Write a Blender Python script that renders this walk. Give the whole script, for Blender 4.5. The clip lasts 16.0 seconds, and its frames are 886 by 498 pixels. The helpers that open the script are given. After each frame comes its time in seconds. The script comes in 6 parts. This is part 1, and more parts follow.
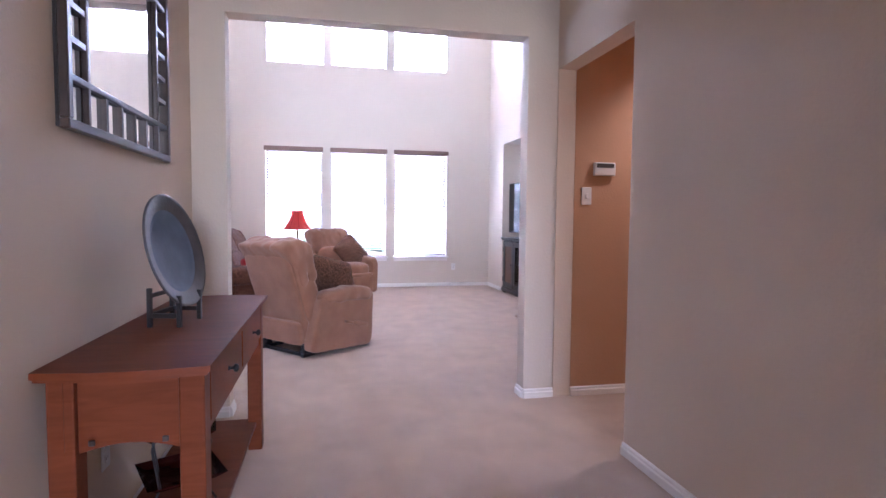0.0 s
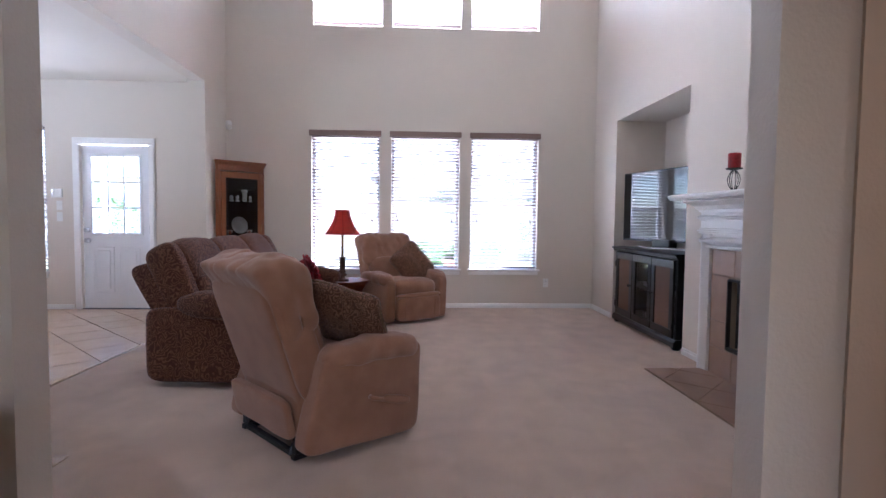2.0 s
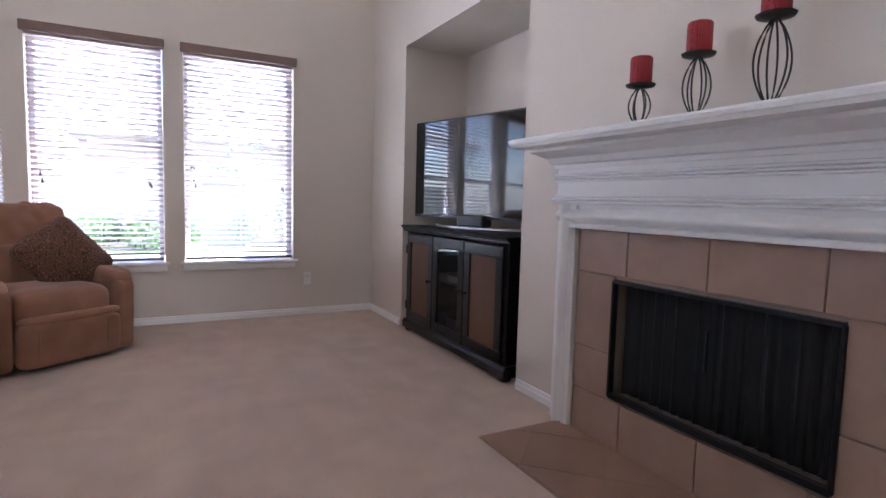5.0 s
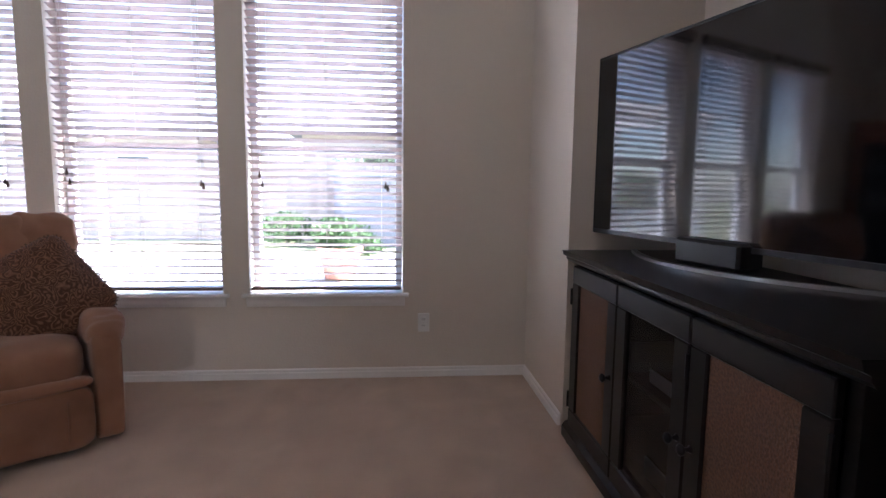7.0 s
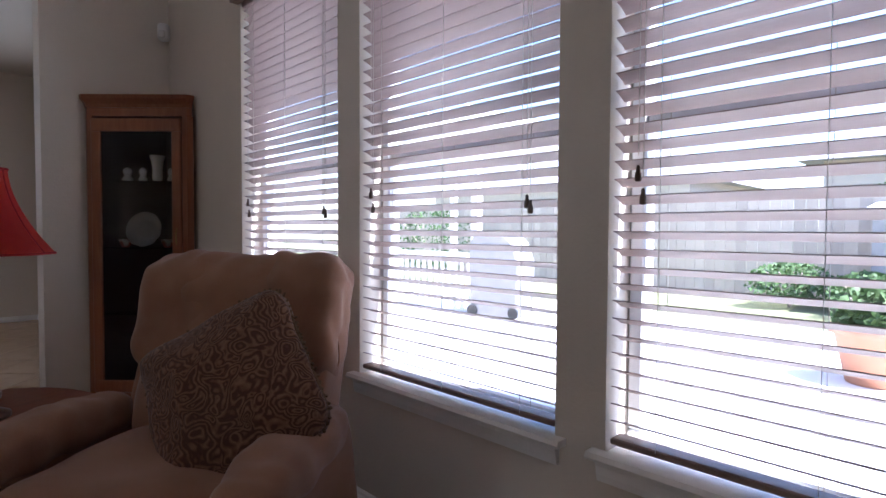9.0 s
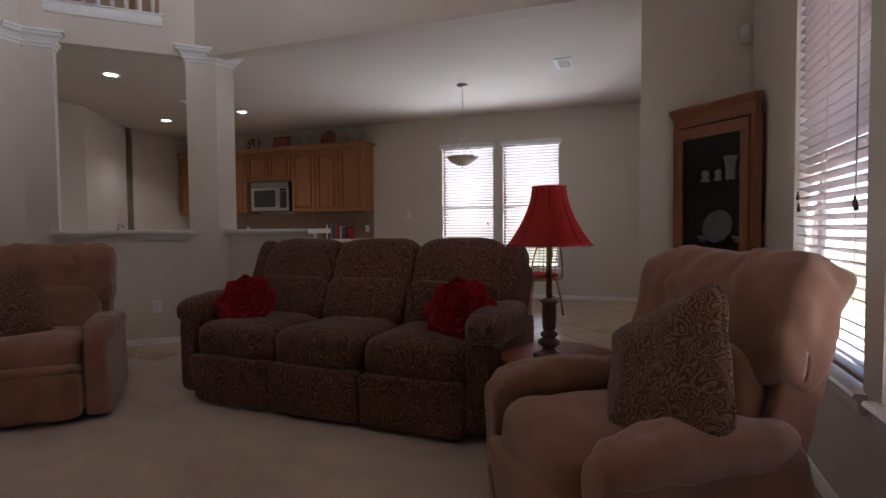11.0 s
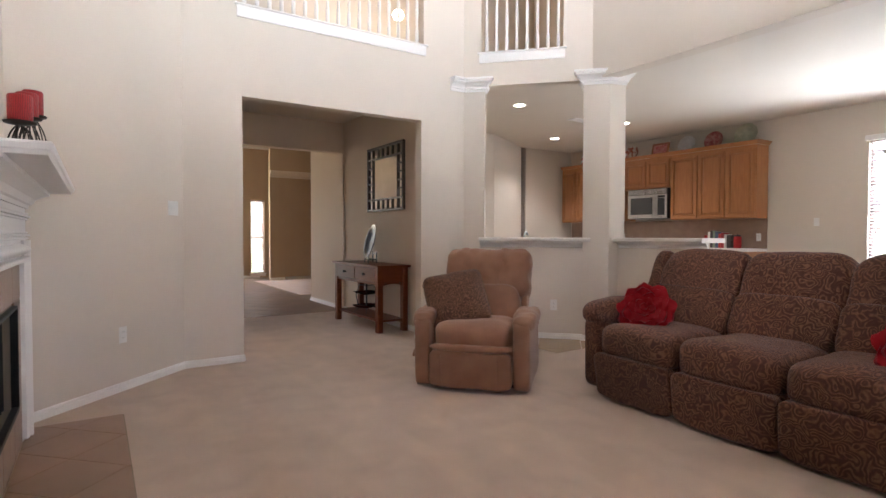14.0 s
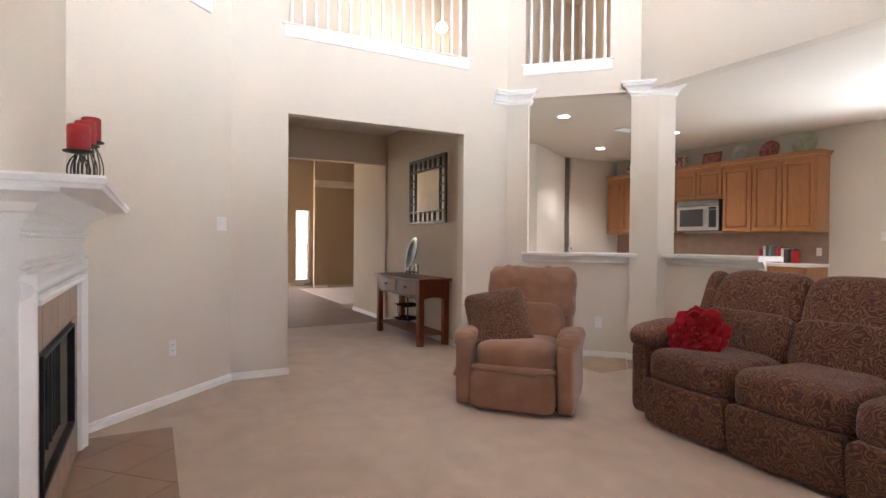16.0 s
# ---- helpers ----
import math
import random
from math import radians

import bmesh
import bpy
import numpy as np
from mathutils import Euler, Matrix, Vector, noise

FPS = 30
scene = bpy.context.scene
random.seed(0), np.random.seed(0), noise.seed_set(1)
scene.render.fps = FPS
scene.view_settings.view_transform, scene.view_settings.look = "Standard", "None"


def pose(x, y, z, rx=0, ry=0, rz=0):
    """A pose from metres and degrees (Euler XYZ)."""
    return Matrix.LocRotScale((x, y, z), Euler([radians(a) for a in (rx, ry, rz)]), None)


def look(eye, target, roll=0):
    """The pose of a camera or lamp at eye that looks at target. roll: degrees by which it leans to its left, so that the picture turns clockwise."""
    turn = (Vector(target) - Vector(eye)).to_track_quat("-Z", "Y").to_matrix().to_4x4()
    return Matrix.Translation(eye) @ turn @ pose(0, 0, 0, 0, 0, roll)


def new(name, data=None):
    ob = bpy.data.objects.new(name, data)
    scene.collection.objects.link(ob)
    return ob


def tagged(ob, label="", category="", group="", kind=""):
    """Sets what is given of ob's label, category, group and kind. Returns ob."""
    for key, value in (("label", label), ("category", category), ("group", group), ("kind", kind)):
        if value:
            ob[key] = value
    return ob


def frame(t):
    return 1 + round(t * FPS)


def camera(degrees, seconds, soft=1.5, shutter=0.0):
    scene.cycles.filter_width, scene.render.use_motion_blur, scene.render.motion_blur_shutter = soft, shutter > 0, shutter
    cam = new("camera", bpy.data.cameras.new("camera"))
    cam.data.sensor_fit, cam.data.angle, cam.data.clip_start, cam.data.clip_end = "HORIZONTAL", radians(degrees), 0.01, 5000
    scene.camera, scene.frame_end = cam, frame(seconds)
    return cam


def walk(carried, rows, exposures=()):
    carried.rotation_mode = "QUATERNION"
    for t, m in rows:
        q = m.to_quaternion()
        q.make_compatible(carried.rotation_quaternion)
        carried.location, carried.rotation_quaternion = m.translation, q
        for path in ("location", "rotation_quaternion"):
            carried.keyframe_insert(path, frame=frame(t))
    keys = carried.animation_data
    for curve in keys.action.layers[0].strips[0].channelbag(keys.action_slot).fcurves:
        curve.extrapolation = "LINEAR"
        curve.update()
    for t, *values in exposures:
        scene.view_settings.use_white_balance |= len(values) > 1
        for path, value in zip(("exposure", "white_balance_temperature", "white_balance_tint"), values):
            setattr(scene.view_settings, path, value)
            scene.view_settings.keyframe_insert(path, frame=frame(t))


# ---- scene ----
cam = camera(79.1, 16.0)
PATH = [
    (0, (0.11, 0.015, 1.154), (0.522, 1.969, 1.042), 0.5),
    (0.5, (0.259, 0.481, 1.165), (0.539, 2.458, 1.05), 0.3),
    (1, (0.403, 1.036, 1.161), (0.583, 3.025, 1.053), 0.6),
    (1.5, (0.44, 1.537, 1.14), (0.553, 3.532, 1.037), 0.6),
    (2, (0.463, 1.985, 1.158), (0.564, 3.98, 1.05), 0.6),
    (2.5, (0.501, 2.335, 1.154), (0.6, 4.33, 1.054), 0.7),
    (3, (0.487, 2.634, 1.122), (0.798, 4.608, 1.023), 0.9),
    (3.5, (0.54, 2.96, 1.082), (1.128, 4.87, 0.999), 0.8),
    (4, (0.614, 3.336, 1.044), (1.562, 5.095, 0.955), 1.0),
    (6.5, (1.832, 5.324, 1.122), (2.426, 7.214, 0.853), 0.6),
    (7, (2.016, 5.851, 1.137), (2.195, 7.83, 0.914), 0.7),
    (7.5, (2.066, 6.376, 1.151), (1.984, 8.365, 0.965), 0.5),
    (8, (1.991, 6.904, 1.08), (1.516, 8.843, 0.959), 0.5),
    (8.5, (1.904, 7.385, 1.085), (1.05, 9.192, 1.0), 0.6),
    (9, (1.828, 7.788, 1.068), (0.412, 9.198, 1.0), 0.3),
    (9.5, (1.797, 8.015, 1.07), (0.007, 8.904, 0.983), -0.3),
    (10, (1.91, 8.235, 1.064), (-0.078, 8.432, 0.977), -0.5),
    (12.5, (2.273, 8.34, 1.084), (0.637, 7.192, 1.015), -0.2),
    (13, (2.324, 8.317, 1.089), (0.806, 7.017, 1.025), -0.1),
    (13.5, (2.282, 8.211, 1.074), (0.958, 6.713, 1.03), -0.1),
    (14, (2.401, 8.213, 1.1), (1.315, 6.534, 1.049), 0.1),
    (14.5, (2.448, 8.168, 1.097), (1.494, 6.411, 1.053), 0.3),
    (15, (2.413, 8.198, 1.111), (1.517, 6.411, 1.063), 0.4),
    (15.5, (2.427, 8.182, 1.111), (1.53, 6.395, 1.066), 0.4),
    (16, (2.383, 8.171, 1.185), (1.429, 6.414, 1.156), 0.5),
]
EXPOSURES = [(0.0, 4.95, 4800, 26), (1.0, 4.4, 5100, 26), (2.0, 3.85, 5050, 18), (4.0, 3.7, 5150, 19), (6.5, 3.35, 5400, 19), (7.0, 3.1, 5450, 19), (8.2, 2.85, 5400, 18), (9.0, 2.35, 5350, 17), (10.0, 1.95, 5450, 19), (12.5, 3.3, 6350, 16), (14.0, 4.0, 5900, 13), (14.6, 4.2, 5900, 12), (16.0, 4.25, 5900, 12)]
walk(cam, [(t, look(eye, target, roll)) for t, eye, target, roll in PATH], EXPOSURES)

# ---- light ----
world = bpy.data.worlds.new("sky")
scene.world = world
world.use_nodes = True
_n = world.node_tree.nodes
_sky = _n.new("ShaderNodeTexSky")
_sky.sky_type = "NISHITA"
_sky.sun_disc = False
_sky.sun_elevation = radians(60)
_sky.sun_rotation = radians(77)
world.node_tree.links.new(_sky.outputs[0], _n["Background"].inputs[0])
_n["Background"].inputs[1].default_value = 0.15

_sun = new("sun", bpy.data.lights.new("sun", "SUN"))
_sun.data.energy, _sun.data.angle, _sun.data.color = 5.0, radians(0.6), (1.0, 0.95, 0.88)
_sun.matrix_basis = look((9.0, 2.0, 16.0), (0.0, 0.0, 0.0))


def window_light(name, x0, x1, y0, y1, z0, z1, aim, watts, color=(0.93, 0.97, 1.0)):
    """An area lamp that stands in for daylight in a wall's opening."""
    data = bpy.data.lights.new(name, "AREA")
    data.shape = "RECTANGLE"
    along = abs(x1 - x0) + abs(y1 - y0)
    data.size, data.size_y, data.energy, data.color = along, z1 - z0, watts, color
    ob = new(name, data)
    c = Vector(((x0 + x1) / 2, (y0 + y1) / 2, (z0 + z1) / 2))
    ob.matrix_basis = look(c, c + Vector(aim))
    return ob


def can_light(name, x, y, z, watts, color):
    data = bpy.data.lights.new(name, "SPOT")
    data.energy, data.spot_size, data.spot_blend, data.shadow_soft_size, data.color = watts, radians(120), 0.6, 0.05, color
    ob = new(name, data)
    ob.matrix_basis = look((x, y, z), (x, y, z - 1))
    return ob


for _x0, _x1 in ((-0.85, 0.01), (0.16, 1.02), (1.17, 2.03)):
    window_light("daylight", _x0, _x1, 9.30, 9.30, 3.65, 4.26, (0, -1, -0.25), 14)
for _y0, _y1 in ((5.37, 6.20), (6.36, 7.20)):
    window_light("daylight", -6.20, -6.20, _y0, _y1, 0.5, 2.3, (1, 0, -0.1), 11)
# foyer daylight is tinted warm to give the hall its brown cast
window_light("daylight", -1.28, -0.92, -6.22, -6.22, 0.15, 1.95, (0.2, 1, -0.1), 2.2, (1.0, 0.86, 0.68))
# unseen opening with no door built; warm light added to lift the hall
window_light("daylight", 0.2, 1.4, -6.22, -6.22, 0.1, 2.35, (0, 1, -0.1), 8.0, (1.0, 0.81, 0.62))
WARM = (1.0, 0.80, 0.58)
for _x, _y in ((-2.31, 2.78), (-4.44, 1.28), (-4.39, 2.80)):
    can_light("can_beam", _x, _y, 2.79, 5, (1.0, 0.93, 0.84))
can_light("hall_beam", 2.6, 2.85, 2.5, 2.5, WARM)

# ---- materials ----
def material(name, base=(0.5, 0.5, 0.5), rough=0.6, metal=0.0, second=None, scale=6.0, detail=4.0, contrast=0.5,
             bump=0.0, bump_scale=200.0, spec=0.5, sheen=0.0, coat=0.0, stretch=(1, 1, 1), random_hue=0.0, pattern="noise", distort=0.0):
    """A surface with two tones mixed by a slow pattern, fine grain in its relief, and a roughness that varies."""
    m = bpy.data.materials.new(name)
    m.use_nodes = True
    nt = m.node_tree
    nd, ln = nt.nodes, nt.links
    b = nd["Principled BSDF"]
    b.inputs["Metallic"].default_value = metal
    b.inputs["Specular IOR Level"].default_value = spec
    b.inputs["Sheen Weight"].default_value = sheen
    b.inputs["Coat Weight"].default_value = coat
    tc = nd.new("ShaderNodeTexCoord")
    mp = nd.new("ShaderNodeMapping")
    mp.inputs["Scale"].default_value = stretch
    ln.new(tc.outputs["Object"], mp.inputs["Vector"])
    if second is None:
        second = tuple(c * 0.86 for c in base)
    if pattern == "wave":
        tx = nd.new("ShaderNodeTexWave")
        tx.inputs["Distortion"].default_value = distort
        tx.inputs["Detail"].default_value = detail
        tx.inputs["Detail Scale"].default_value = 1.2
        fac = tx.outputs["Fac"]
    elif pattern == "voronoi":
        tx = nd.new("ShaderNodeTexVoronoi")
        fac = tx.outputs["Distance"]
    else:
        tx = nd.new("ShaderNodeTexNoise")
        tx.inputs["Detail"].default_value = detail
        tx.inputs["Distortion"].default_value = distort
        fac = tx.outputs["Fac"]
    tx.inputs["Scale"].default_value = scale
    ln.new(mp.outputs[0], tx.inputs["Vector"])
    ramp = nd.new("ShaderNodeValToRGB")
    ramp.color_ramp.elements[0].position = 0.5 - contrast / 2
    ramp.color_ramp.elements[1].position = 0.5 + contrast / 2
    ramp.color_ramp.elements[0].color = (*second, 1)
    ramp.color_ramp.elements[1].color = (*base, 1)
    ln.new(fac, ramp.inputs[0])
    out = ramp.outputs[0]
    if random_hue:
        oi = nd.new("ShaderNodeObjectInfo")
        hs = nd.new("ShaderNodeHueSaturation")
        mr = nd.new("ShaderNodeMapRange")
        mr.inputs[3].default_value, mr.inputs[4].default_value = 1 - random_hue, 1 + random_hue
        ln.new(oi.outputs["Random"], mr.inputs[0])
        ln.new(mr.outputs[0], hs.inputs["Value"])
        ln.new(out, hs.inputs["Color"])
        out = hs.outputs[0]
    ln.new(out, b.inputs["Base Color"])
    fine = nd.new("ShaderNodeTexNoise")
    fine.inputs["Scale"].default_value = bump_scale
    fine.inputs["Detail"].default_value = 3
    ln.new(mp.outputs[0], fine.inputs["Vector"])
    rr = nd.new("ShaderNodeMapRange")
    rr.inputs[3].default_value, rr.inputs[4].default_value = max(0.0, rough - 0.06), min(1.0, rough + 0.06)
    ln.new(fine.outputs["Fac"], rr.inputs[0])
    ln.new(rr.outputs[0], b.inputs["Roughness"])
    if bump:
        bp = nd.new("ShaderNodeBump")
        bp.inputs["Strength"].default_value = bump
        bp.inputs["Distance"].default_value = 0.004
        ln.new(fine.outputs["Fac"], bp.inputs["Height"])
        ln.new(bp.outputs[0], b.inputs["Normal"])
    return m


def fabric_paisley(name, dark, mid, light, scale=9.0):
    """Woven upholstery with curling figures in two tones."""
    m = bpy.data.materials.new(name)
    m.use_nodes = True
    nt = m.node_tree
    nd, ln = nt.nodes, nt.links
    b = nd["Principled BSDF"]
    b.inputs["Roughness"].default_value = 0.85
    b.inputs["Sheen Weight"].default_value = 0.12
    b.inputs["Specular IOR Level"].default_value = 0.25
    tc = nd.new("ShaderNodeTexCoord")
    warp = nd.new("ShaderNodeTexNoise")
    warp.inputs["Scale"].default_value = scale * 0.9
    warp.inputs["Detail"].default_value = 1
    mixv = nd.new("ShaderNodeMix")
    mixv.data_type = "VECTOR"
    mixv.inputs[0].default_value = 0.16
    ln.new(tc.outputs["Object"], warp.inputs["Vector"])
    ln.new(tc.outputs["Object"], mixv.inputs[4])
    ln.new(warp.outputs["Color"], mixv.inputs[5])
    vor = nd.new("ShaderNodeTexVoronoi")
    vor.inputs["Scale"].default_value = scale
    ln.new(mixv.outputs[1], vor.inputs["Vector"])
    mul = nd.new("ShaderNodeMath")
    mul.operation = "MULTIPLY"
    mul.inputs[1].default_value = 34
    ln.new(vor.outputs["Distance"], mul.inputs[0])
    sine = nd.new("ShaderNodeMath")
    sine.operation = "SINE"
    ln.new(mul.outputs[0], sine.inputs[0])
    detail = nd.new("ShaderNodeTexNoise")
    detail.inputs["Scale"].default_value = scale * 5
    detail.inputs["Detail"].default_value = 5
    ln.new(tc.outputs["Object"], detail.inputs["Vector"])
    add = nd.new("ShaderNodeMath")
    add.operation = "MULTIPLY_ADD"
    add.inputs[1].default_value = 2.6
    ln.new(detail.outputs["Fac"], add.inputs[0])
    ln.new(sine.outputs[0], add.inputs[2])
    ramp = nd.new("ShaderNodeValToRGB")
    ramp.color_ramp.elements[0].position = 0.28
    ramp.color_ramp.elements[0].color = (*dark, 1)
    ramp.color_ramp.elements[1].position = 0.92
    ramp.color_ramp.elements[1].color = (*light, 1)
    e = ramp.color_ramp.elements.new(0.6)
    e.color = (*mid, 1)
    norm = nd.new("ShaderNodeMapRange")
    norm.inputs[1].default_value, norm.inputs[2].default_value = -0.2, 2.8
    ln.new(add.outputs[0], norm.inputs[0])
    ln.new(norm.outputs[0], ramp.inputs[0])
    ln.new(ramp.outputs[0], b.inputs["Base Color"])
    weave = nd.new("ShaderNodeTexNoise")
    weave.inputs["Scale"].default_value = 260
    ln.new(tc.outputs["Object"], weave.inputs["Vector"])
    madd = nd.new("ShaderNodeMath")
    madd.operation = "MULTIPLY_ADD"
    madd.inputs[1].default_value = 0.6
    ln.new(weave.outputs["Fac"], madd.inputs[0])
    ln.new(norm.outputs[0], madd.inputs[2])
    bp = nd.new("ShaderNodeBump")
    bp.inputs["Strength"].default_value = 0.5
    bp.inputs["Distance"].default_value = 0.004
    ln.new(madd.outputs[0], bp.inputs["Height"])
    ln.new(bp.outputs[0], b.inputs["Normal"])
    return m


def glass(name, tint=(1, 1, 1), rough=0.0, clear=0.9):
    """A thin clear pane: it lets light straight through and reflects a little."""
    m = bpy.data.materials.new(name)
    m.use_nodes = True
    nt = m.node_tree
    nt.nodes.remove(nt.nodes["Principled BSDF"])
    tr = nt.nodes.new("ShaderNodeBsdfTransparent")
    tr.inputs[0].default_value = (*[c * clear for c in tint], 1)
    gl = nt.nodes.new("ShaderNodeBsdfGlossy")
    gl.inputs["Roughness"].default_value = rough
    fr = nt.nodes.new("ShaderNodeLayerWeight")
    pw = nt.nodes.new("ShaderNodeMath")
    pw.operation = "POWER"
    pw.inputs[1].default_value = 4.5
    ma = nt.nodes.new("ShaderNodeMath")
    ma.operation = "MULTIPLY_ADD"
    ma.inputs[1].default_value, ma.inputs[2].default_value = 0.6, 0.025
    nt.links.new(fr.outputs["Facing"], pw.inputs[0])
    nt.links.new(pw.outputs[0], ma.inputs[0])
    mx = nt.nodes.new("ShaderNodeMixShader")
    nt.links.new(ma.outputs[0], mx.inputs[0])
    nt.links.new(tr.outputs[0], mx.inputs[1])
    nt.links.new(gl.outputs[0], mx.inputs[2])
    nt.links.new(mx.outputs[0], nt.nodes["Material Output"].inputs[0])
    return m


def glowing(name, color, strength):
    m = bpy.data.materials.new(name)
    m.use_nodes = True
    b = m.node_tree.nodes["Principled BSDF"]
    b.inputs["Base Color"].default_value = (*color, 1)
    b.inputs["Emission Color"].default_value = (*color, 1)
    b.inputs["Emission Strength"].default_value = strength
    return m


M_WALL = material("wall_paint", (0.675, 0.595, 0.513), 0.75, second=(0.63, 0.575, 0.495), scale=1.3, bump=0.35, bump_scale=90, spec=0.3)
M_CEIL = material("ceiling_paint", (0.70, 0.65, 0.58), 0.85, second=(0.67, 0.62, 0.55), scale=1.1, bump=0.5, bump_scale=60, spec=0.2)
# passage walls are the same beige; their warm lamplight is put into this colour
M_HALL = material("hall_paint", (0.56, 0.34, 0.20), 0.75, second=(0.52, 0.31, 0.175), scale=1.3, bump=0.3, bump_scale=90, spec=0.3)
M_TRIM = material("white_trim", (0.82, 0.80, 0.77), 0.38, second=(0.79, 0.77, 0.74), scale=3)
M_CARPET = material("carpet", (0.575, 0.435, 0.328), 0.97, second=(0.455, 0.34, 0.255), scale=4.5, detail=12, contrast=0.5, bump=1.0, bump_scale=330, spec=0.1, sheen=0.3, distort=0.35)
M_TILE = material("floor_tile", (0.50, 0.37, 0.25), 0.22, second=(0.42, 0.30, 0.20), scale=5, detail=6, bump=0.015, bump_scale=20, random_hue=0.08)
M_FOYER = material("foyer_tile", (0.20, 0.125, 0.08), 0.5, second=(0.15, 0.09, 0.055), scale=4, bump=0.015, bump_scale=20, random_hue=0.1)
M_GROUT = material("grout", (0.30, 0.24, 0.18), 0.9, bump=0.4, bump_scale=150)
M_HEARTH = material("hearth_tile", (0.32, 0.195, 0.128), 0.42, second=(0.265, 0.16, 0.105), scale=5, detail=7, bump=0.012, bump_scale=20, random_hue=0.07)
M_SURR = material("surround_tile", (0.37, 0.25, 0.178), 0.35, second=(0.31, 0.205, 0.145), scale=9, detail=8, bump=0.015, bump_scale=25, random_hue=0.05)
M_TANFAB = material("tan_microfibre", (0.315, 0.163, 0.098), 0.9, second=(0.215, 0.107, 0.063), scale=7, detail=6, contrast=0.6, bump=0.3, bump_scale=300, sheen=0.25, spec=0.2)
M_PAISLEY = fabric_paisley("paisley_upholstery", (0.072, 0.026, 0.015), (0.118, 0.047, 0.027), (0.205, 0.10, 0.056), 12.0)
M_PILLOW = fabric_paisley("paisley_pillow", (0.075, 0.032, 0.017), (0.140, 0.065, 0.036), (0.225, 0.118, 0.069), 15.0)
M_RED = material("red_felt", (0.50, 0.014, 0.024), 0.9, second=(0.36, 0.008, 0.014), scale=12, bump=0.3, bump_scale=200, sheen=0.15, spec=0.2)
M_SHADE = material("red_shade", (0.56, 0.052, 0.05), 0.7, second=(0.48, 0.042, 0.04), scale=9, bump=0.15, bump_scale=300, stretch=(6, 6, 1))
_nt = M_SHADE.node_tree
_tl = _nt.nodes.new("ShaderNodeBsdfTranslucent")
_tl.inputs[0].default_value = (0.9, 0.17, 0.09, 1)
_mx = _nt.nodes.new("ShaderNodeMixShader")
_mx.inputs[0].default_value = 0.5
_nt.links.new(_nt.nodes["Principled BSDF"].outputs[0], _mx.inputs[1])
_nt.links.new(_tl.outputs[0], _mx.inputs[2])
_nt.links.new(_mx.outputs[0], _nt.nodes["Material Output"].inputs[0])
M_BLACKMETAL = material("black_metal", (0.02, 0.02, 0.022), 0.45, metal=0.6, bump=0.05)
M_IRON = material("dark_iron", (0.05, 0.042, 0.036), 0.5, metal=0.7, bump=0.2, bump_scale=120)
M_BLACKWOOD = material("black_wood", (0.007, 0.006, 0.0065), 0.3, second=(0.013, 0.010, 0.009), scale=6, stretch=(1, 12, 12), spec=0.28, bump=0.015)
M_RATTAN = material("rattan", (0.15, 0.072, 0.034), 0.7, second=(0.09, 0.042, 0.02), scale=130, pattern="voronoi", contrast=0.6, bump=0.8, bump_scale=150)
M_CHERRY = material("cherry_wood", (0.195, 0.053, 0.020), 0.42, second=(0.115, 0.029, 0.010), scale=3, detail=5, contrast=0.7, stretch=(9, 1, 9), spec=0.12, bump=0.02, distort=1.5)
M_OAK = material("honey_oak", (0.41, 0.18, 0.063), 0.38, second=(0.28, 0.11, 0.036), scale=3, detail=6, contrast=0.6, stretch=(14, 14, 1), coat=0.15, bump=0.05, distort=1.2)
M_CURIO = material("curio_wood", (0.30, 0.108, 0.042), 0.4, second=(0.20, 0.064, 0.024), scale=3, detail=6, contrast=0.6, stretch=(14, 14, 1), coat=0.15, bump=0.05, distort=1.2)
M_DARKIN = material("dark_interior", (0.06, 0.045, 0.04), 0.7)
M_VALANCE = material("valance_wood", (0.24, 0.155, 0.12), 0.5, second=(0.18, 0.115, 0.09), scale=4, stretch=(1, 14, 14), bump=0.05)
M_SLAT = material("blind_slat", (0.44, 0.34, 0.31), 0.5, second=(0.40, 0.31, 0.28), scale=3, stretch=(1, 10, 10), bump=0.03)
M_VINYL = material("white_vinyl", (0.80, 0.81, 0.82), 0.4)
M_CORD = material("cord", (0.60, 0.55, 0.50), 0.9)
M_TASSEL = material("tassel_wood", (0.10, 0.05, 0.03), 0.5)
M_SCREEN = material("tv_screen", (0.006, 0.006, 0.008), 0.06, spec=0.9)
M_PLASTIC = material("black_plastic", (0.015, 0.015, 0.016), 0.4)
M_SILVER = material("silver_metal", (0.55, 0.56, 0.58), 0.3, metal=1.0)
M_STEEL = material("stainless_steel", (0.55, 0.54, 0.52), 0.28, metal=1.0, bump=0.03, stretch=(1, 40, 1))
M_POLISHED = material("polished_brass", (0.80, 0.62, 0.30), 0.22, metal=1.0, second=(0.70, 0.52, 0.24), scale=20)
M_LAMPWOOD = material("dark_turned_wood", (0.15, 0.07, 0.04), 0.3, second=(0.08, 0.035, 0.02), scale=14, stretch=(4, 4, 1), bump=0.05, bump_scale=60)
M_BRASS = material("aged_brass", (0.42, 0.30, 0.13), 0.35, metal=1.0, bump=0.05)
M_CANDLE = material("red_candle", (0.36, 0.008, 0.014), 0.5, second=(0.20, 0.003, 0.006), scale=60, pattern="wave", distort=6, contrast=0.6, bump=1.0, bump_scale=110)
M_WHITEPL = material("white_plastic", (0.80, 0.79, 0.76), 0.4)
M_PLATE = material("blue_grey_plate", (0.12, 0.15, 0.205), 0.55, second=(0.07, 0.09, 0.125), scale=9, detail=6, contrast=0.6, bump=0.1, bump_scale=60, spec=0.35)
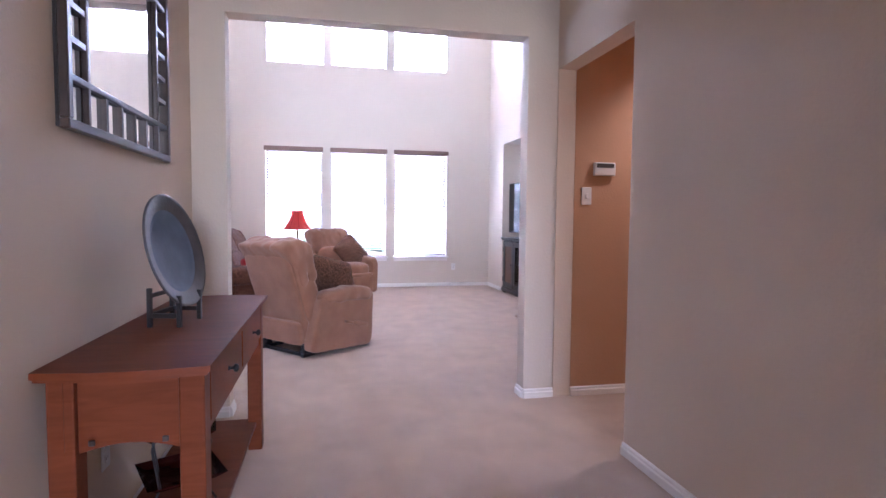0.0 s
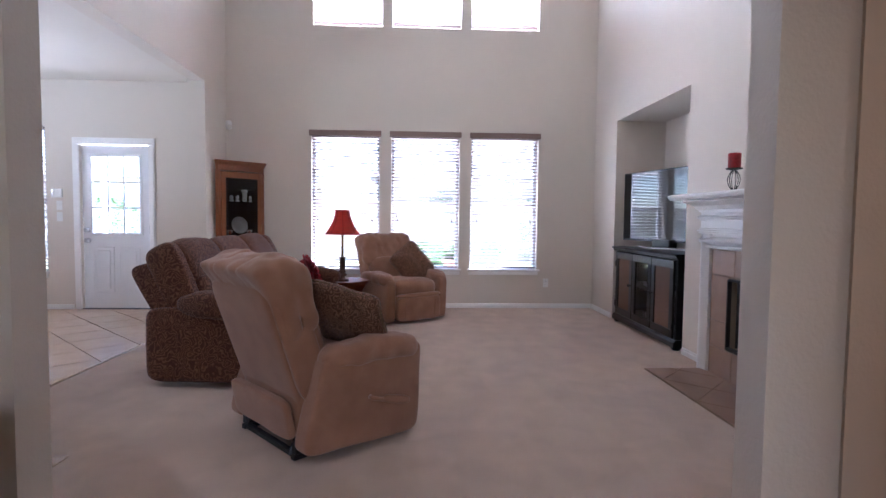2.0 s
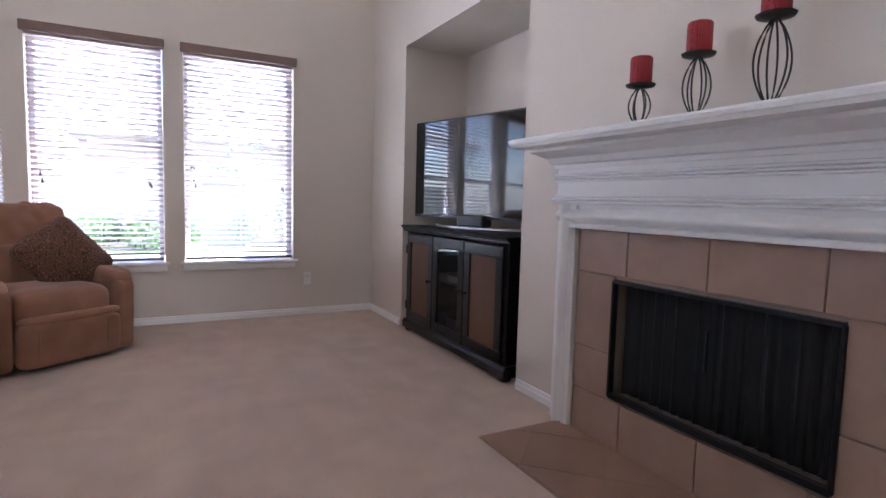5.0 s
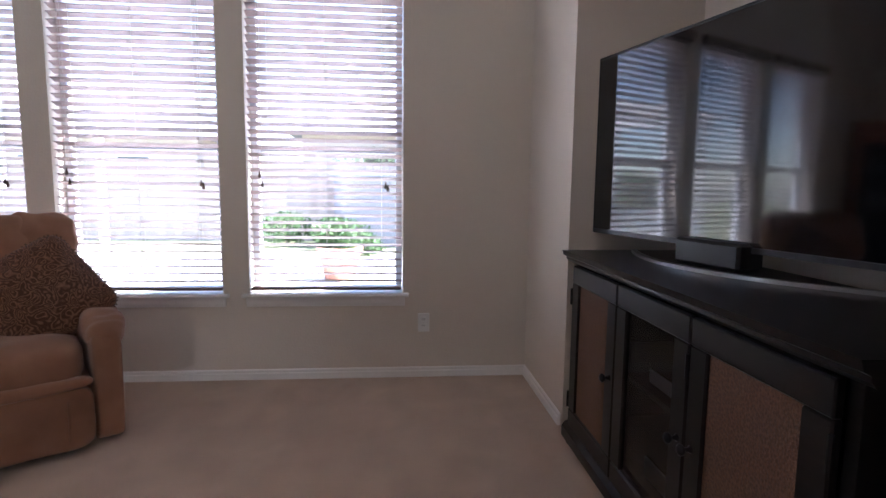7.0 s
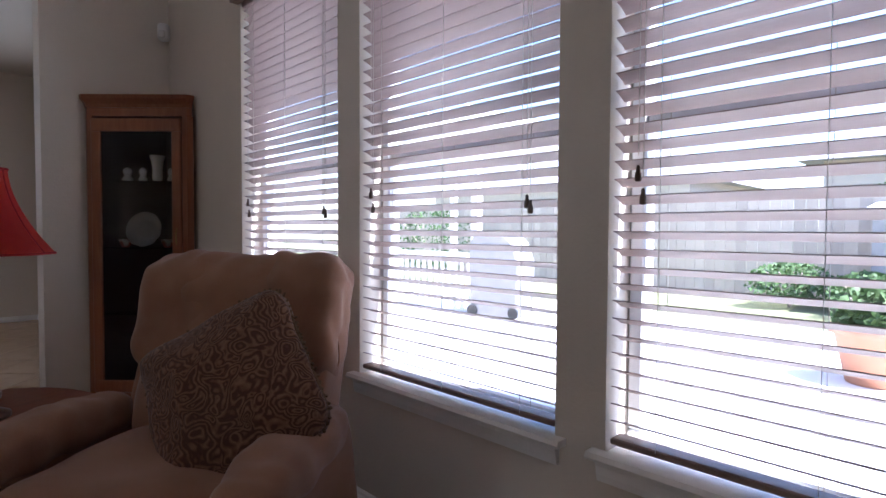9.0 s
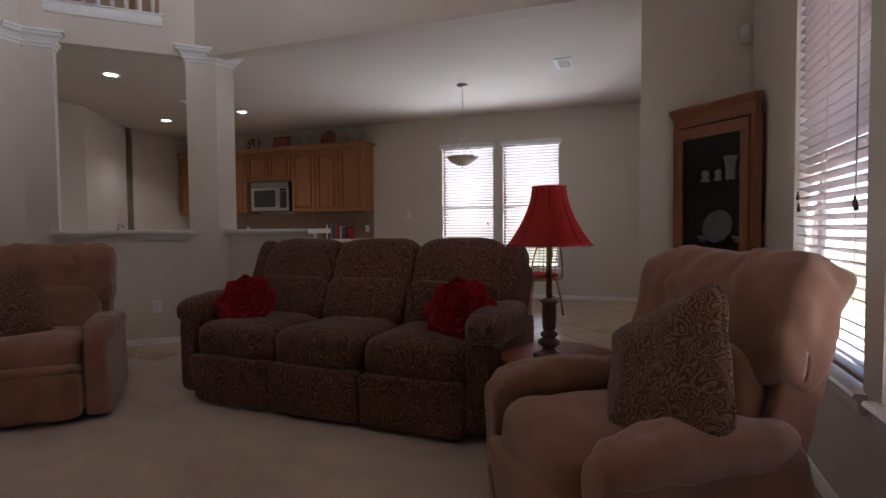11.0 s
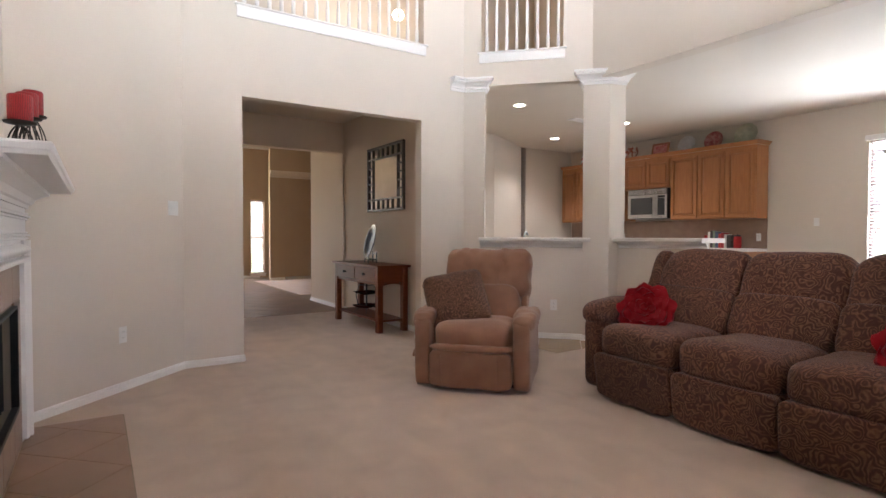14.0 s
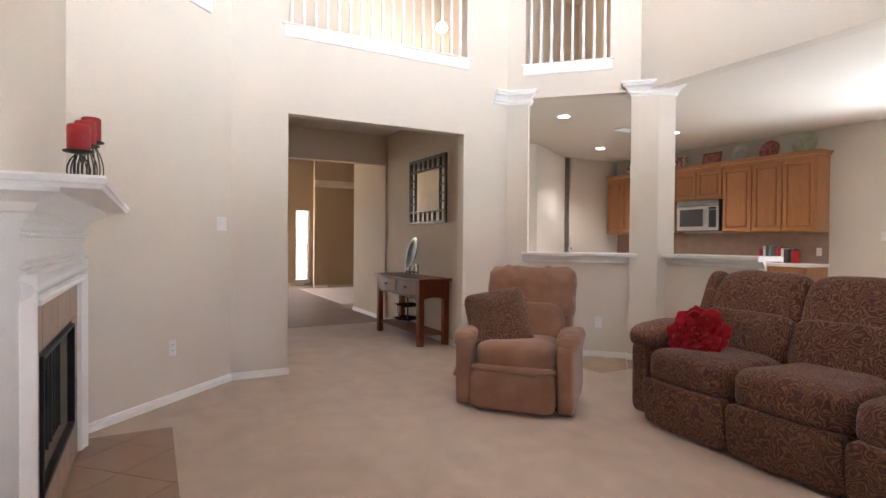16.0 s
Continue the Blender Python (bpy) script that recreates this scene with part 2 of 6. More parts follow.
M_PLATERIM = material("dark_plate_rim", (0.045, 0.043, 0.048), 0.35, second=(0.08, 0.07, 0.065), scale=20, bump=0.2, bump_scale=60)
M_MIRROR = material("mirror_silver", (0.92, 0.92, 0.92), 0.02, metal=1.0)
M_MIRRORFRAME = material("mirror_frame", (0.028, 0.02, 0.017), 0.4, second=(0.05, 0.034, 0.026), scale=20, bump=0.15)
M_COUNTER = material("bar_top", (0.72, 0.69, 0.66), 0.3, second=(0.66, 0.62, 0.58), scale=40, detail=2)
M_SPLASH = material("backsplash", (0.33, 0.22, 0.16), 0.45, second=(0.27, 0.175, 0.125), scale=8)
M_CERAMIC = material("white_ceramic", (0.74, 0.73, 0.70), 0.2, second=(0.66, 0.65, 0.60), scale=14)
M_GREENPLATE = material("sage_ceramic", (0.50, 0.52, 0.38), 0.25, second=(0.66, 0.64, 0.50), scale=12, contrast=0.3)
M_PINKPLATE = material("rose_ceramic", (0.42, 0.10, 0.11), 0.25, second=(0.58, 0.32, 0.30), scale=18, contrast=0.3)
M_FLORAL = material("floral_ceramic", (0.72, 0.68, 0.62), 0.25, second=(0.42, 0.14, 0.10), scale=16, contrast=0.12)
M_FIREDARK = material("firebox_soot", (0.012, 0.011, 0.011), 0.9, bump=0.3, bump_scale=60)
M_MESH = material("fire_screen", (0.03, 0.03, 0.032), 0.5, metal=0.5, second=(0.012, 0.012, 0.013), scale=70, pattern="wave", contrast=0.8, stretch=(0.01, 1, 0.01))
M_BOOK = [material("book_cover", c, 0.5) for c in ((0.35, 0.03, 0.03), (0.70, 0.67, 0.60), (0.10, 0.09, 0.08), (0.24, 0.30, 0.20), (0.10, 0.13, 0.2), (0.5, 0.05, 0.04))]
M_GLASS = glass("window_glass", clear=0.96)
M_CURIOGLASS = glass("cabinet_glass", clear=0.8)
M_FROST = material("alabaster_glass", (0.80, 0.70, 0.55), 0.3, second=(0.74, 0.62, 0.46), scale=8)
M_LED = glowing("lit_lens", (1.0, 0.93, 0.82), 4)
M_BULB = glowing("lit_globe", (1.0, 0.85, 0.60), 3)
M_DOOR = material("door_paint", (0.76, 0.76, 0.77), 0.35, second=(0.73, 0.73, 0.74), scale=3)
M_GRASS = material("lawn", (0.21, 0.215, 0.11), 0.95, second=(0.15, 0.16, 0.075), scale=3, detail=8, bump=0.8, bump_scale=40)
M_PATIO = material("patio_concrete", (0.64, 0.61, 0.56), 0.9, second=(0.56, 0.53, 0.49), scale=2.5, detail=8, bump=0.3, bump_scale=60)
M_FENCE = material("fence_wood", (0.52, 0.44, 0.37), 0.9, second=(0.43, 0.36, 0.30), scale=4, stretch=(8, 8, 1), bump=0.3, random_hue=0.12)
M_LEAF = material("shrub_leaf", (0.07, 0.13, 0.03), 0.7, second=(0.045, 0.085, 0.02), scale=6)
M_SIDING = material("house_wall", (0.58, 0.50, 0.43), 0.85, second=(0.52, 0.44, 0.38), scale=6, bump=0.3)
M_ROOF = material("roof_shingle", (0.30, 0.29, 0.30), 0.95, second=(0.24, 0.23, 0.24), scale=12, bump=0.6, bump_scale=30)
M_REDCLOTH = material("red_cloth", (0.40, 0.02, 0.02), 0.9)
M_HEADBOARD = material("chair_wood", (0.34, 0.14, 0.05), 0.4, second=(0.26, 0.10, 0.035), scale=4, stretch=(10, 10, 1), bump=0.05)
M_BLACKTUBE = material("black_frame", (0.02, 0.018, 0.018), 0.4)
M_PILLOWBACK = material("pillow_fringe", (0.16, 0.10, 0.055), 0.95, second=(0.10, 0.06, 0.03), scale=60)

# beige wall again, made tanner: the hall's warm light is in the colour
M_HALLWALL = material("tan_hall_paint", (0.635, 0.53, 0.42), 0.75, second=(0.605, 0.495, 0.385), scale=1.3, bump=0.35, bump_scale=90, spec=0.3)
# darker brown copy for the foyer, its dim warm light put into the colour
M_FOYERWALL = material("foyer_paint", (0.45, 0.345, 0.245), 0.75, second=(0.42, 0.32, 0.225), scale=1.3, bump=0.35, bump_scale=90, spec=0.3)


def brushed_nap(m):
    """Marks of the vacuum cleaner: long patches where the pile leans the other way."""
    nt = m.node_tree
    b = nt.nodes["Principled BSDF"]
    base = b.inputs["Base Color"].links[0].from_socket
    tc = nt.nodes.new("ShaderNodeTexCoord")
    mp = nt.nodes.new("ShaderNodeMapping")
    mp.inputs["Scale"].default_value = (3.2, 0.75, 1)
    mp.inputs["Rotation"].default_value = (0, 0, 0.35)
    nz = nt.nodes.new("ShaderNodeTexNoise")
    nz.inputs["Scale"].default_value = 1.5
    nz.inputs["Detail"].default_value = 1.5
    mr = nt.nodes.new("ShaderNodeMapRange")
    mr.inputs[1].default_value, mr.inputs[2].default_value = 0.44, 0.56
    mr.inputs[3].default_value, mr.inputs[4].default_value = 0.965, 1.025
    hs = nt.nodes.new("ShaderNodeHueSaturation")
    nt.links.new(tc.outputs["Object"], mp.inputs["Vector"])
    nt.links.new(mp.outputs[0], nz.inputs["Vector"])
    nt.links.new(nz.outputs["Fac"], mr.inputs[0])
    nt.links.new(mr.outputs[0], hs.inputs["Value"])
    nt.links.new(base, hs.inputs["Color"])
    nt.links.new(hs.outputs[0], b.inputs["Base Color"])


brushed_nap(M_CARPET)

# ---- building helpers ----
def part(name, bm, mat, parent=None, label="", smooth=False, m=None):
    """Links a bmesh as one mesh object, under a thing or a part."""
    me = bpy.data.meshes.new(name)
    bmesh.ops.recalc_face_normals(bm, faces=bm.faces)
    bm.to_mesh(me)
    bm.free()
    me.materials.append(mat)
    if smooth:
        for p in me.polygons:
            p.use_smooth = True
    ob = new(name, me)
    if parent is not None:
        ob.parent = parent
    if m is not None:
        ob.matrix_basis = m
    if label:
        tagged(ob, label)
    return ob


def again(ob, parent, m=None):
    """Another object on the same mesh."""
    o = new(ob.name.split(".")[0], ob.data)
    o.parent = parent
    if m is not None:
        o.matrix_basis = m
    return o


def thing(name, m, label, category, group="", kind=""):
    ob = new(name)
    ob.empty_display_size = 0.1
    ob.matrix_basis = m
    return tagged(ob, label, category, group, kind)


def box(x0, x1, y0, y1, z0, z1, bevel=0.0, seg=2, bm=None):
    own = bmesh.new()
    bmesh.ops.create_cube(own, size=1)
    for v in own.verts:
        v.co = Vector(((x0 + x1) / 2 + v.co.x * (x1 - x0), (y0 + y1) / 2 + v.co.y * (y1 - y0), (z0 + z1) / 2 + v.co.z * (z1 - z0)))
    if bevel:
        bmesh.ops.bevel(own, geom=own.edges[:], offset=bevel, segments=seg, affect="EDGES", profile=0.5)
    return merge(bm, own)


def merge(bm, own, m=None):
    if m is not None:
        own.transform(m)
    if bm is None:
        return own
    me = bpy.data.meshes.new("tmp")
    own.to_mesh(me)
    own.free()
    bm.from_mesh(me)
    bpy.data.meshes.remove(me)
    return bm


def soft(sx, sy, sz, k=4.0, n=10, shape=None, wrinkle=0.0, freq=6.0, seed=0.0, bm=None, m=None):
    """A stuffed block: a cube rounded to a superellipsoid, then bent by shape() and creased a little."""
    own = bmesh.new()
    bmesh.ops.create_cube(own, size=2)
    bmesh.ops.subdivide_edges(own, edges=own.edges[:], cuts=n, use_grid_fill=True)
    for v in own.verts:
        c = v.co
        c = Vector([math.sin(a * math.pi / 2) * 0.35 + a * 0.65 for a in c])
        r = (abs(c.x) ** k + abs(c.y) ** k + abs(c.z) ** k) ** (1 / k)
        p = c / r
        p = Vector((p.x * sx / 2, p.y * sy / 2, p.z * sz / 2))
        if shape:
            p = shape(p)
        if wrinkle:
            p += c.normalized() * wrinkle * noise.noise(p * freq + Vector((seed, seed * 1.7, 0)))
        v.co = p
    return merge(bm, own, m)


def lathe(profile, n=24, bm=None, m=None, cap=True):
    own = bmesh.new()
    rings = []
    for r, z in profile:
        rings.append([own.verts.new((r * math.cos(2 * math.pi * i / n), r * math.sin(2 * math.pi * i / n), z)) for i in range(n)])
    for a, b in zip(rings, rings[1:]):
        for i in range(n):
            own.faces.new((a[i], a[(i + 1) % n], b[(i + 1) % n], b[i]))
    if cap:
        own.faces.new(rings[0][::-1])
        own.faces.new(rings[-1])
    return merge(bm, own, m)


def tube(points, r, n=8, bm=None, closed=False):
    own = bmesh.new()
    pts = [Vector(p) for p in points]
    rings = []
    for i, p in enumerate(pts):
        a = pts[i - 1] if (i or closed) else p
        b = pts[(i + 1) % len(pts)] if (i < len(pts) - 1 or closed) else p
        d = (b - a).normalized()
        s = d.orthogonal().normalized() if abs(d.z) > 0.9 else d.cross(Vector((0, 0, 1))).normalized()
        u = s.cross(d)
        rings.append([own.verts.new(p + (s * math.cos(2 * math.pi * k / n) + u * math.sin(2 * math.pi * k / n)) * r) for k in range(n)])
    pairs = list(zip(rings, rings[1:])) + ([(rings[-1], rings[0])] if closed else [])
    for a, b in pairs:
        for k in range(n):
            own.faces.new((a[k], a[(k + 1) % n], b[(k + 1) % n], b[k]))
    if not closed:
        own.faces.new(rings[0][::-1])
        own.faces.new(rings[-1])
    return merge(bm, own)


def prism(poly, z0, z1, bm=None):
    """A straight block over a plan."""
    own = bmesh.new()
    lo = [own.verts.new((x, y, z0)) for x, y in poly]
    hi = [own.verts.new((x, y, z1)) for x, y in poly]
    own.faces.new(lo[::-1])
    own.faces.new(hi)
    for i in range(len(poly)):
        j = (i + 1) % len(poly)
        own.faces.new((lo[i], lo[j], hi[j], hi[i]))
    return merge(bm, own)


def run(profile, p0, p1, side, bm=None):
    """A moulding: a profile (out from the wall, up) run from p0 to p1; side points into the room."""
    own = bmesh.new()
    p0, p1, s = Vector(p0), Vector(p1), Vector((side[0], side[1], 0)).normalized()
    a = [own.verts.new(p0 + s * d + Vector((0, 0, z))) for d, z in profile]
    b = [own.verts.new(p1 + s * d + Vector((0, 0, z))) for d, z in profile]
    n = len(profile)
    for i in range(n):
        j = (i + 1) % n
        own.faces.new((a[i], a[j], b[j], b[i]))
    own.faces.new(a[::-1])
    own.faces.new(b)
    return merge(bm, own)


def wall(name, p0, p1, back, thick, z0, z1, holes=(), mat=None, label="painted plaster wall"):
    """A wall from p0 to p1 in plan; its thickness lies towards back. holes: (from, to, low, high) along it."""
    p0, p1, nrm = Vector((*p0, 0)), Vector((*p1, 0)), Vector((*back, 0)).normalized() * thick
    length, d = (p1 - p0).length, (p1 - p0).normalized()
    us = sorted({0.0, length, *[h[0] for h in holes], *[h[1] for h in holes]})
    zs = sorted({z0, z1, *[h[2] for h in holes], *[h[3] for h in holes]})
    us = [u for u in us if 0 <= u <= length]
    zs = [z for z in zs if z0 <= z <= z1]
    own = bmesh.new()
    made = {}

    def vert(i, j, k):
        if (i, j, k) not in made:
            made[i, j, k] = own.verts.new(p0 + d * us[i] + nrm * k + Vector((0, 0, zs[j])))
        return made[i, j, k]

    def solid(i, j):
        if not (0 <= i < len(us) - 1 and 0 <= j < len(zs) - 1):
            return False
        u, z = (us[i] + us[i + 1]) / 2, (zs[j] + zs[j + 1]) / 2
        return not any(h[0] < u < h[1] and h[2] < z < h[3] for h in holes)

    for i in range(len(us) - 1):
        for j in range(len(zs) - 1):
            if not solid(i, j):
                continue
            for k in (0, 1):
                own.faces.new([vert(*q, k) for q in ((i, j), (i + 1, j), (i + 1, j + 1), (i, j + 1))])
            for di, dj, e in ((-1, 0, ((i, j), (i, j + 1))), (1, 0, ((i + 1, j), (i + 1, j + 1))), (0, -1, ((i, j), (i + 1, j))), (0, 1, ((i, j + 1), (i + 1, j + 1)))):
                if not solid(i + di, j + dj):
                    own.faces.new((vert(*e[0], 0), vert(*e[1], 0), vert(*e[1], 1), vert(*e[0], 1)))
    ob = part(name, own, mat or M_WALL)
    return tagged(ob, label, "wall", kind="structure")


BASE_PROFILE = ((0.0, 0.0), (0.016, 0.0), (0.016, 0.036), (0.010, 0.041), (0.010, 0.054), (0.004, 0.060), (0.0, 0.060))


def baseboard(p0, p1, side):
    ob = part("baseboard", run(BASE_PROFILE, (*p0, 0.0), (*p1, 0.0), side), M_TRIM)
    return tagged(ob, "white painted wooden baseboard along the wall", "baseboard", kind="structure")

# ---- the setting ----
TOP = 5.2      # ceiling of the tall room
LOW = 2.72     # headers towards kitchen and dining room, ceiling of the hall
CL = 2.82      # ceiling of kitchen and dining room
WX = -1.96     # west plane of the tall room
NY = 9.02      # window wall
EX = 2.82      # fireplace wall
SY = 3.37      # wall with the wide opening
FX = -5.98      # far wall of kitchen and dining room
DN = 8.85      # door wall of the dining room

LOWER = ((-0.894, -0.013), (0.134, 1.025), (1.173, 2.063))
UPPER = ((-0.86, 0.022), (0.146, 1.03), (1.158, 2.042))
wall("wall_north", (WX, NY), (EX, NY), (0, 1), 0.2, 0, TOP,
     [(a - WX, b - WX, 0.50, 2.26) for a, b in LOWER] + [(a - WX, b - WX, 3.617, 4.28) for a, b in UPPER],
     label="beige plaster wall with three tall and three high windows")
wall("wall_east", (EX, 4.39), (EX, NY), (1, 0), 0.12, 0, TOP, [(6.565 - 4.39, 8.265 - 4.39, 0, 2.345), (4.868 - 4.39, 5.76 - 4.39, 0.235, 0.745)],
     label="beige plaster fireplace wall with a recess for the television")
wall("wall_niche_back", (3.41, 6.445), (3.41, 8.385), (1, 0), 0.1, 0, 2.46)
wall("wall_niche_side", (EX + 0.12, 8.265), (3.41, 8.265), (0, 1), 0.1, 0, 2.345)
wall("wall_niche_side_south", (EX + 0.12, 6.565), (3.41, 6.565), (0, -1), 0.1, 0, 2.345)
tagged(part("ceiling_niche", box(EX + 0.12, 3.41, 6.465, 8.365, 2.345, 2.46), M_WALL), "plaster top of the recess", "ceiling", kind="structure")
_D = math.sqrt(2) * 1.02
wall("wall_southeast", (EX, 4.39), (1.80, SY), (1, -1), 0.1, 0, TOP, [(0.30, 1.16, 3.06, 4.9)], label="angled beige plaster wall with a balcony opening above")
wall("wall_south", (1.80, SY), (-1.0, SY), (0, -1), 0.12, 0, TOP, [(0.47, 2.26, 0, 2.295), (0.45, 2.29, 3.062, 4.9)],
     label="beige plaster wall with a wide opening and a balcony above")
_SW = Vector((WX + 1.0, 2.37 - WX - SY, 0)).length
wall("wall_southwest_upper", (-1.0, SY), (WX, 2.37 - WX), (-1, -1), 0.12, LOW, TOP, [(0.19, 1.06, 3.062, 4.9)], label="angled beige plaster wall with a small balcony opening")
wall("wall_southwest_pier", (-1.0, SY), (-1.163, 3.533), (-1, -1), 0.12, 0, LOW)
wall("wall_west_upper", (WX, 2.37 - WX), (WX, 8.33), (-1, 0), 0.16, LOW, TOP, label="beige plaster wall above the dining opening")
wall("wall_west_stub", (WX, 8.33), (WX, NY + 0.2), (-1, 0), 0.2, 0, TOP, label="short beige plaster wall beside the dining room")
tagged(part("ceiling", box(-2.2, 3.0, 3.2, 9.3, TOP, TOP + 0.1), M_CEIL), "plaster ceiling of the tall living room", "ceiling", kind="structure")

# kitchen and dining room
wall("wall_dining_north", (FX, DN), (WX - 0.2, DN), (0, 1), 0.16, 0, CL, [(6.0 - 4.62, 6.0 - 4.10, 0.45, 2.26), (6.0 - 3.70, 6.0 - 2.83, 0.0, 2.06)],
     label="beige plaster wall with a glazed door and a window")
wall("wall_far_west", (FX, -0.2), (FX, DN + 0.16), (-1, 0), 0.16, 0, CL, [(5.363 + 0.2, 6.208 + 0.2, 0.45, 2.36), (6.353 + 0.2, 7.21 + 0.2, 0.45, 2.36)],
     label="beige plaster wall with two dining room windows")
wall("wall_kitchen_south", (FX, 0.2), (-4.6, 0.2), (0, -1), 0.12, 0, CL)
wall("wall_pantry", (-4.6, 0.2), (-3.3, 1.0), (0.5, -0.85), 0.12, 0, CL)
wall("wall_kitchen_east", (-3.3, 1.0), (-0.73, 1.0), (0, -1), 0.12, 0, CL)
tagged(part("ceiling_kitchen", prism(((FX - 0.16, -0.3), (-0.73, -0.3), (-0.73, 3.25), (-1.06, 3.25), (WX - 0.161, 2.19 - WX + 0.161), (WX - 0.161, 9.05), (FX - 0.16, 9.05)), CL, CL + 0.1), M_CEIL),
       "plaster ceiling over kitchen and dining room", "ceiling", kind="structure")
wall("wall_bar", (-1.163, 3.533), (-1.93, 4.30), (-1, -1), 0.12, 0, 1.03, label="half-height beige wall under the bar top")
wall("wall_bar_north", (-2.16, 4.51), (-2.16, 5.44), (-1, 0), 0.12, 0, 1.03, label="half-height beige wall under the bar top")


def bar_top(p0, p1, out):
    p0, p1, s = Vector((*p0, 0)), Vector((*p1, 0)), Vector((*out, 0)).normalized()
    own = run(((0.10, 1.035), (0.107, 1.045), (0.107, 1.068), (0.097, 1.078), (-0.26, 1.078), (-0.26, 1.035)), p0, p1, s)
    ob = thing("bar_top", Matrix(), "pale stone bar top on the half-height wall", "counter")
    part("slab", own, M_COUNTER, ob)
    part("moulding", run(((0.002, 0.975), (0.012, 0.98), (0.016, 1.0), (0.034, 1.02), (0.038, 1.034), (0.002, 1.034)), p0, p1, s), M_TRIM, ob, "white trim moulding")


bar_top((-1.13, 3.50), (-1.95, 4.32), (1, 1))
bar_top((-2.16, 4.53), (-2.16, 5.50), (1, 0))

CAPITAL = ((0.0, 0.0), (0.012, 0.0), (0.014, 0.025), (0.028, 0.029), (0.03, 0.045), (0.05, 0.075), (0.078, 0.092), (0.08, 0.112), (0.095, 0.115), (0.095, 0.137), (0.0, 0.137))


def mitred(profile, pts, z, closed, bm=None):
    """A moulding that follows a plan line with mitred corners; the room lies to its left."""
    own = bmesh.new()
    n = len(pts)
    P = [Vector((x, y, 0)) for x, y in pts]
    rings = []
    for i, p in enumerate(P):
        ds = []
        if i or closed:
            ds.append((p - P[i - 1]).normalized())
        if i < n - 1 or closed:
            ds.append((P[(i + 1) % n] - p).normalized())
        ns = [Vector((-d.y, d.x, 0)) for d in ds]
        s = sum(ns, Vector()).normalized()
        k = 1 / max(0.3, s.dot(ns[0]))
        rings.append([own.verts.new(p + s * (d * k) + Vector((0, 0, z + h))) for d, h in profile])
    for a, b in list(zip(rings, rings[1:])) + ([(rings[-1], rings[0])] if closed else []):
        for i in range(len(profile)):
            j = (i + 1) % len(profile)
            own.faces.new((a[i], a[j], b[j], b[i]))
    if not closed:
        own.faces.new(rings[0][::-1])
        own.faces.new(rings[-1])
    return merge(bm, own)


COLUMN = ((-1.865, 4.30), (-2.05, 4.485), (-2.24, 4.53), (-2.31, 4.42), (-2.02, 4.155))
_col = thing("column", Matrix(), "beige plaster column with a white moulded capital", "column", kind="structure")
part("shaft", prism(COLUMN, 0, LOW), M_WALL, _col)
part("capital", mitred(CAPITAL, COLUMN[::-1], LOW - 0.06, True), M_TRIM, _col, "white moulded capital")
part("plinth", mitred(BASE_PROFILE, COLUMN[::-1], 0, True), M_TRIM, _col, "white baseboard round the column")
_cap = part("pilaster_capital", mitred(CAPITAL, ((-0.82, SY), (-1.0, SY), (-1.163, 3.533), (-1.25, 3.445))[::-1], LOW - 0.06, False), M_TRIM)
tagged(_cap, "white moulded capital on the wall end", "trim", kind="structure")

# entrance hall, foyer and passage
HX0, HX1 = -0.645, 1.53
wall("wall_hall_west", (HX0, -0.6), (HX0, 3.25), (-1, 0), 0.12, 0, LOW, mat=M_HALLWALL)
wall("wall_hall_east", (HX1, -6.0), (HX1, 3.25), (1, 0), 0.12, 0, 3.3, [(6 + 2.375, 6 + 3.24, 0, 2.105)], label="beige plaster wall with an opening to a passage", mat=M_HALLWALL)
wall("wall_hall_header", (HX0, 0.70), (HX1, 0.70), (0, 1), 0.15, 0, 3.3, [(0.02, 2.0, 0, 2.295)], label="beige wall with a wide opening to the foyer", mat=M_HALLWALL)
tagged(part("ceiling_hall", box(HX0 - 0.12, HX1 + 0.12, 0.85, 3.25, LOW, LOW + 0.1), M_CEIL), "plaster ceiling of the hall", "ceiling", kind="structure")
tagged(part("ceiling_foyer", box(-4.6, HX1 + 0.12, -6.3, 0.70, 3.3, 3.4), M_CEIL), "plaster ceiling of the foyer", "ceiling", kind="structure")
# the second, wider hole only lets in the added warm light
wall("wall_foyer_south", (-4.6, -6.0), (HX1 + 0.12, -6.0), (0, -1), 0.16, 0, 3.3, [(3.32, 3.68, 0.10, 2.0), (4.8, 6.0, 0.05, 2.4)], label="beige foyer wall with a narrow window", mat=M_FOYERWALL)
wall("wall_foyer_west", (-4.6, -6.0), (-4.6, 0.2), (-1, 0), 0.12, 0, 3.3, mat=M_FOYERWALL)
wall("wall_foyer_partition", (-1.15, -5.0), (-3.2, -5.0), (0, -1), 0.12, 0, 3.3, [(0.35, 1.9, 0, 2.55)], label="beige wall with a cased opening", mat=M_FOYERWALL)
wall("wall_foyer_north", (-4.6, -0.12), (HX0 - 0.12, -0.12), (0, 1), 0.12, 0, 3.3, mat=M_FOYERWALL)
# passage surfaces carry the warm lamplight in their orange-tan colour
wall("wall_passage_north", (1.80, 3.24), (4.4, 3.24), (0, 1), 0.1, 0, LOW, mat=M_HALL)
tagged(part("wall_passage_return", box(HX1 + 0.122, 1.80, 3.24, 3.248, 0, 2.62), M_HALL), "end of the passage wall, coloured for its warm lamplight", "wall", kind="structure")
wall("wall_passage_south", (HX1 + 0.12, 2.375), (4.4, 2.375), (0, -1), 0.1, 0, LOW, mat=M_HALL)
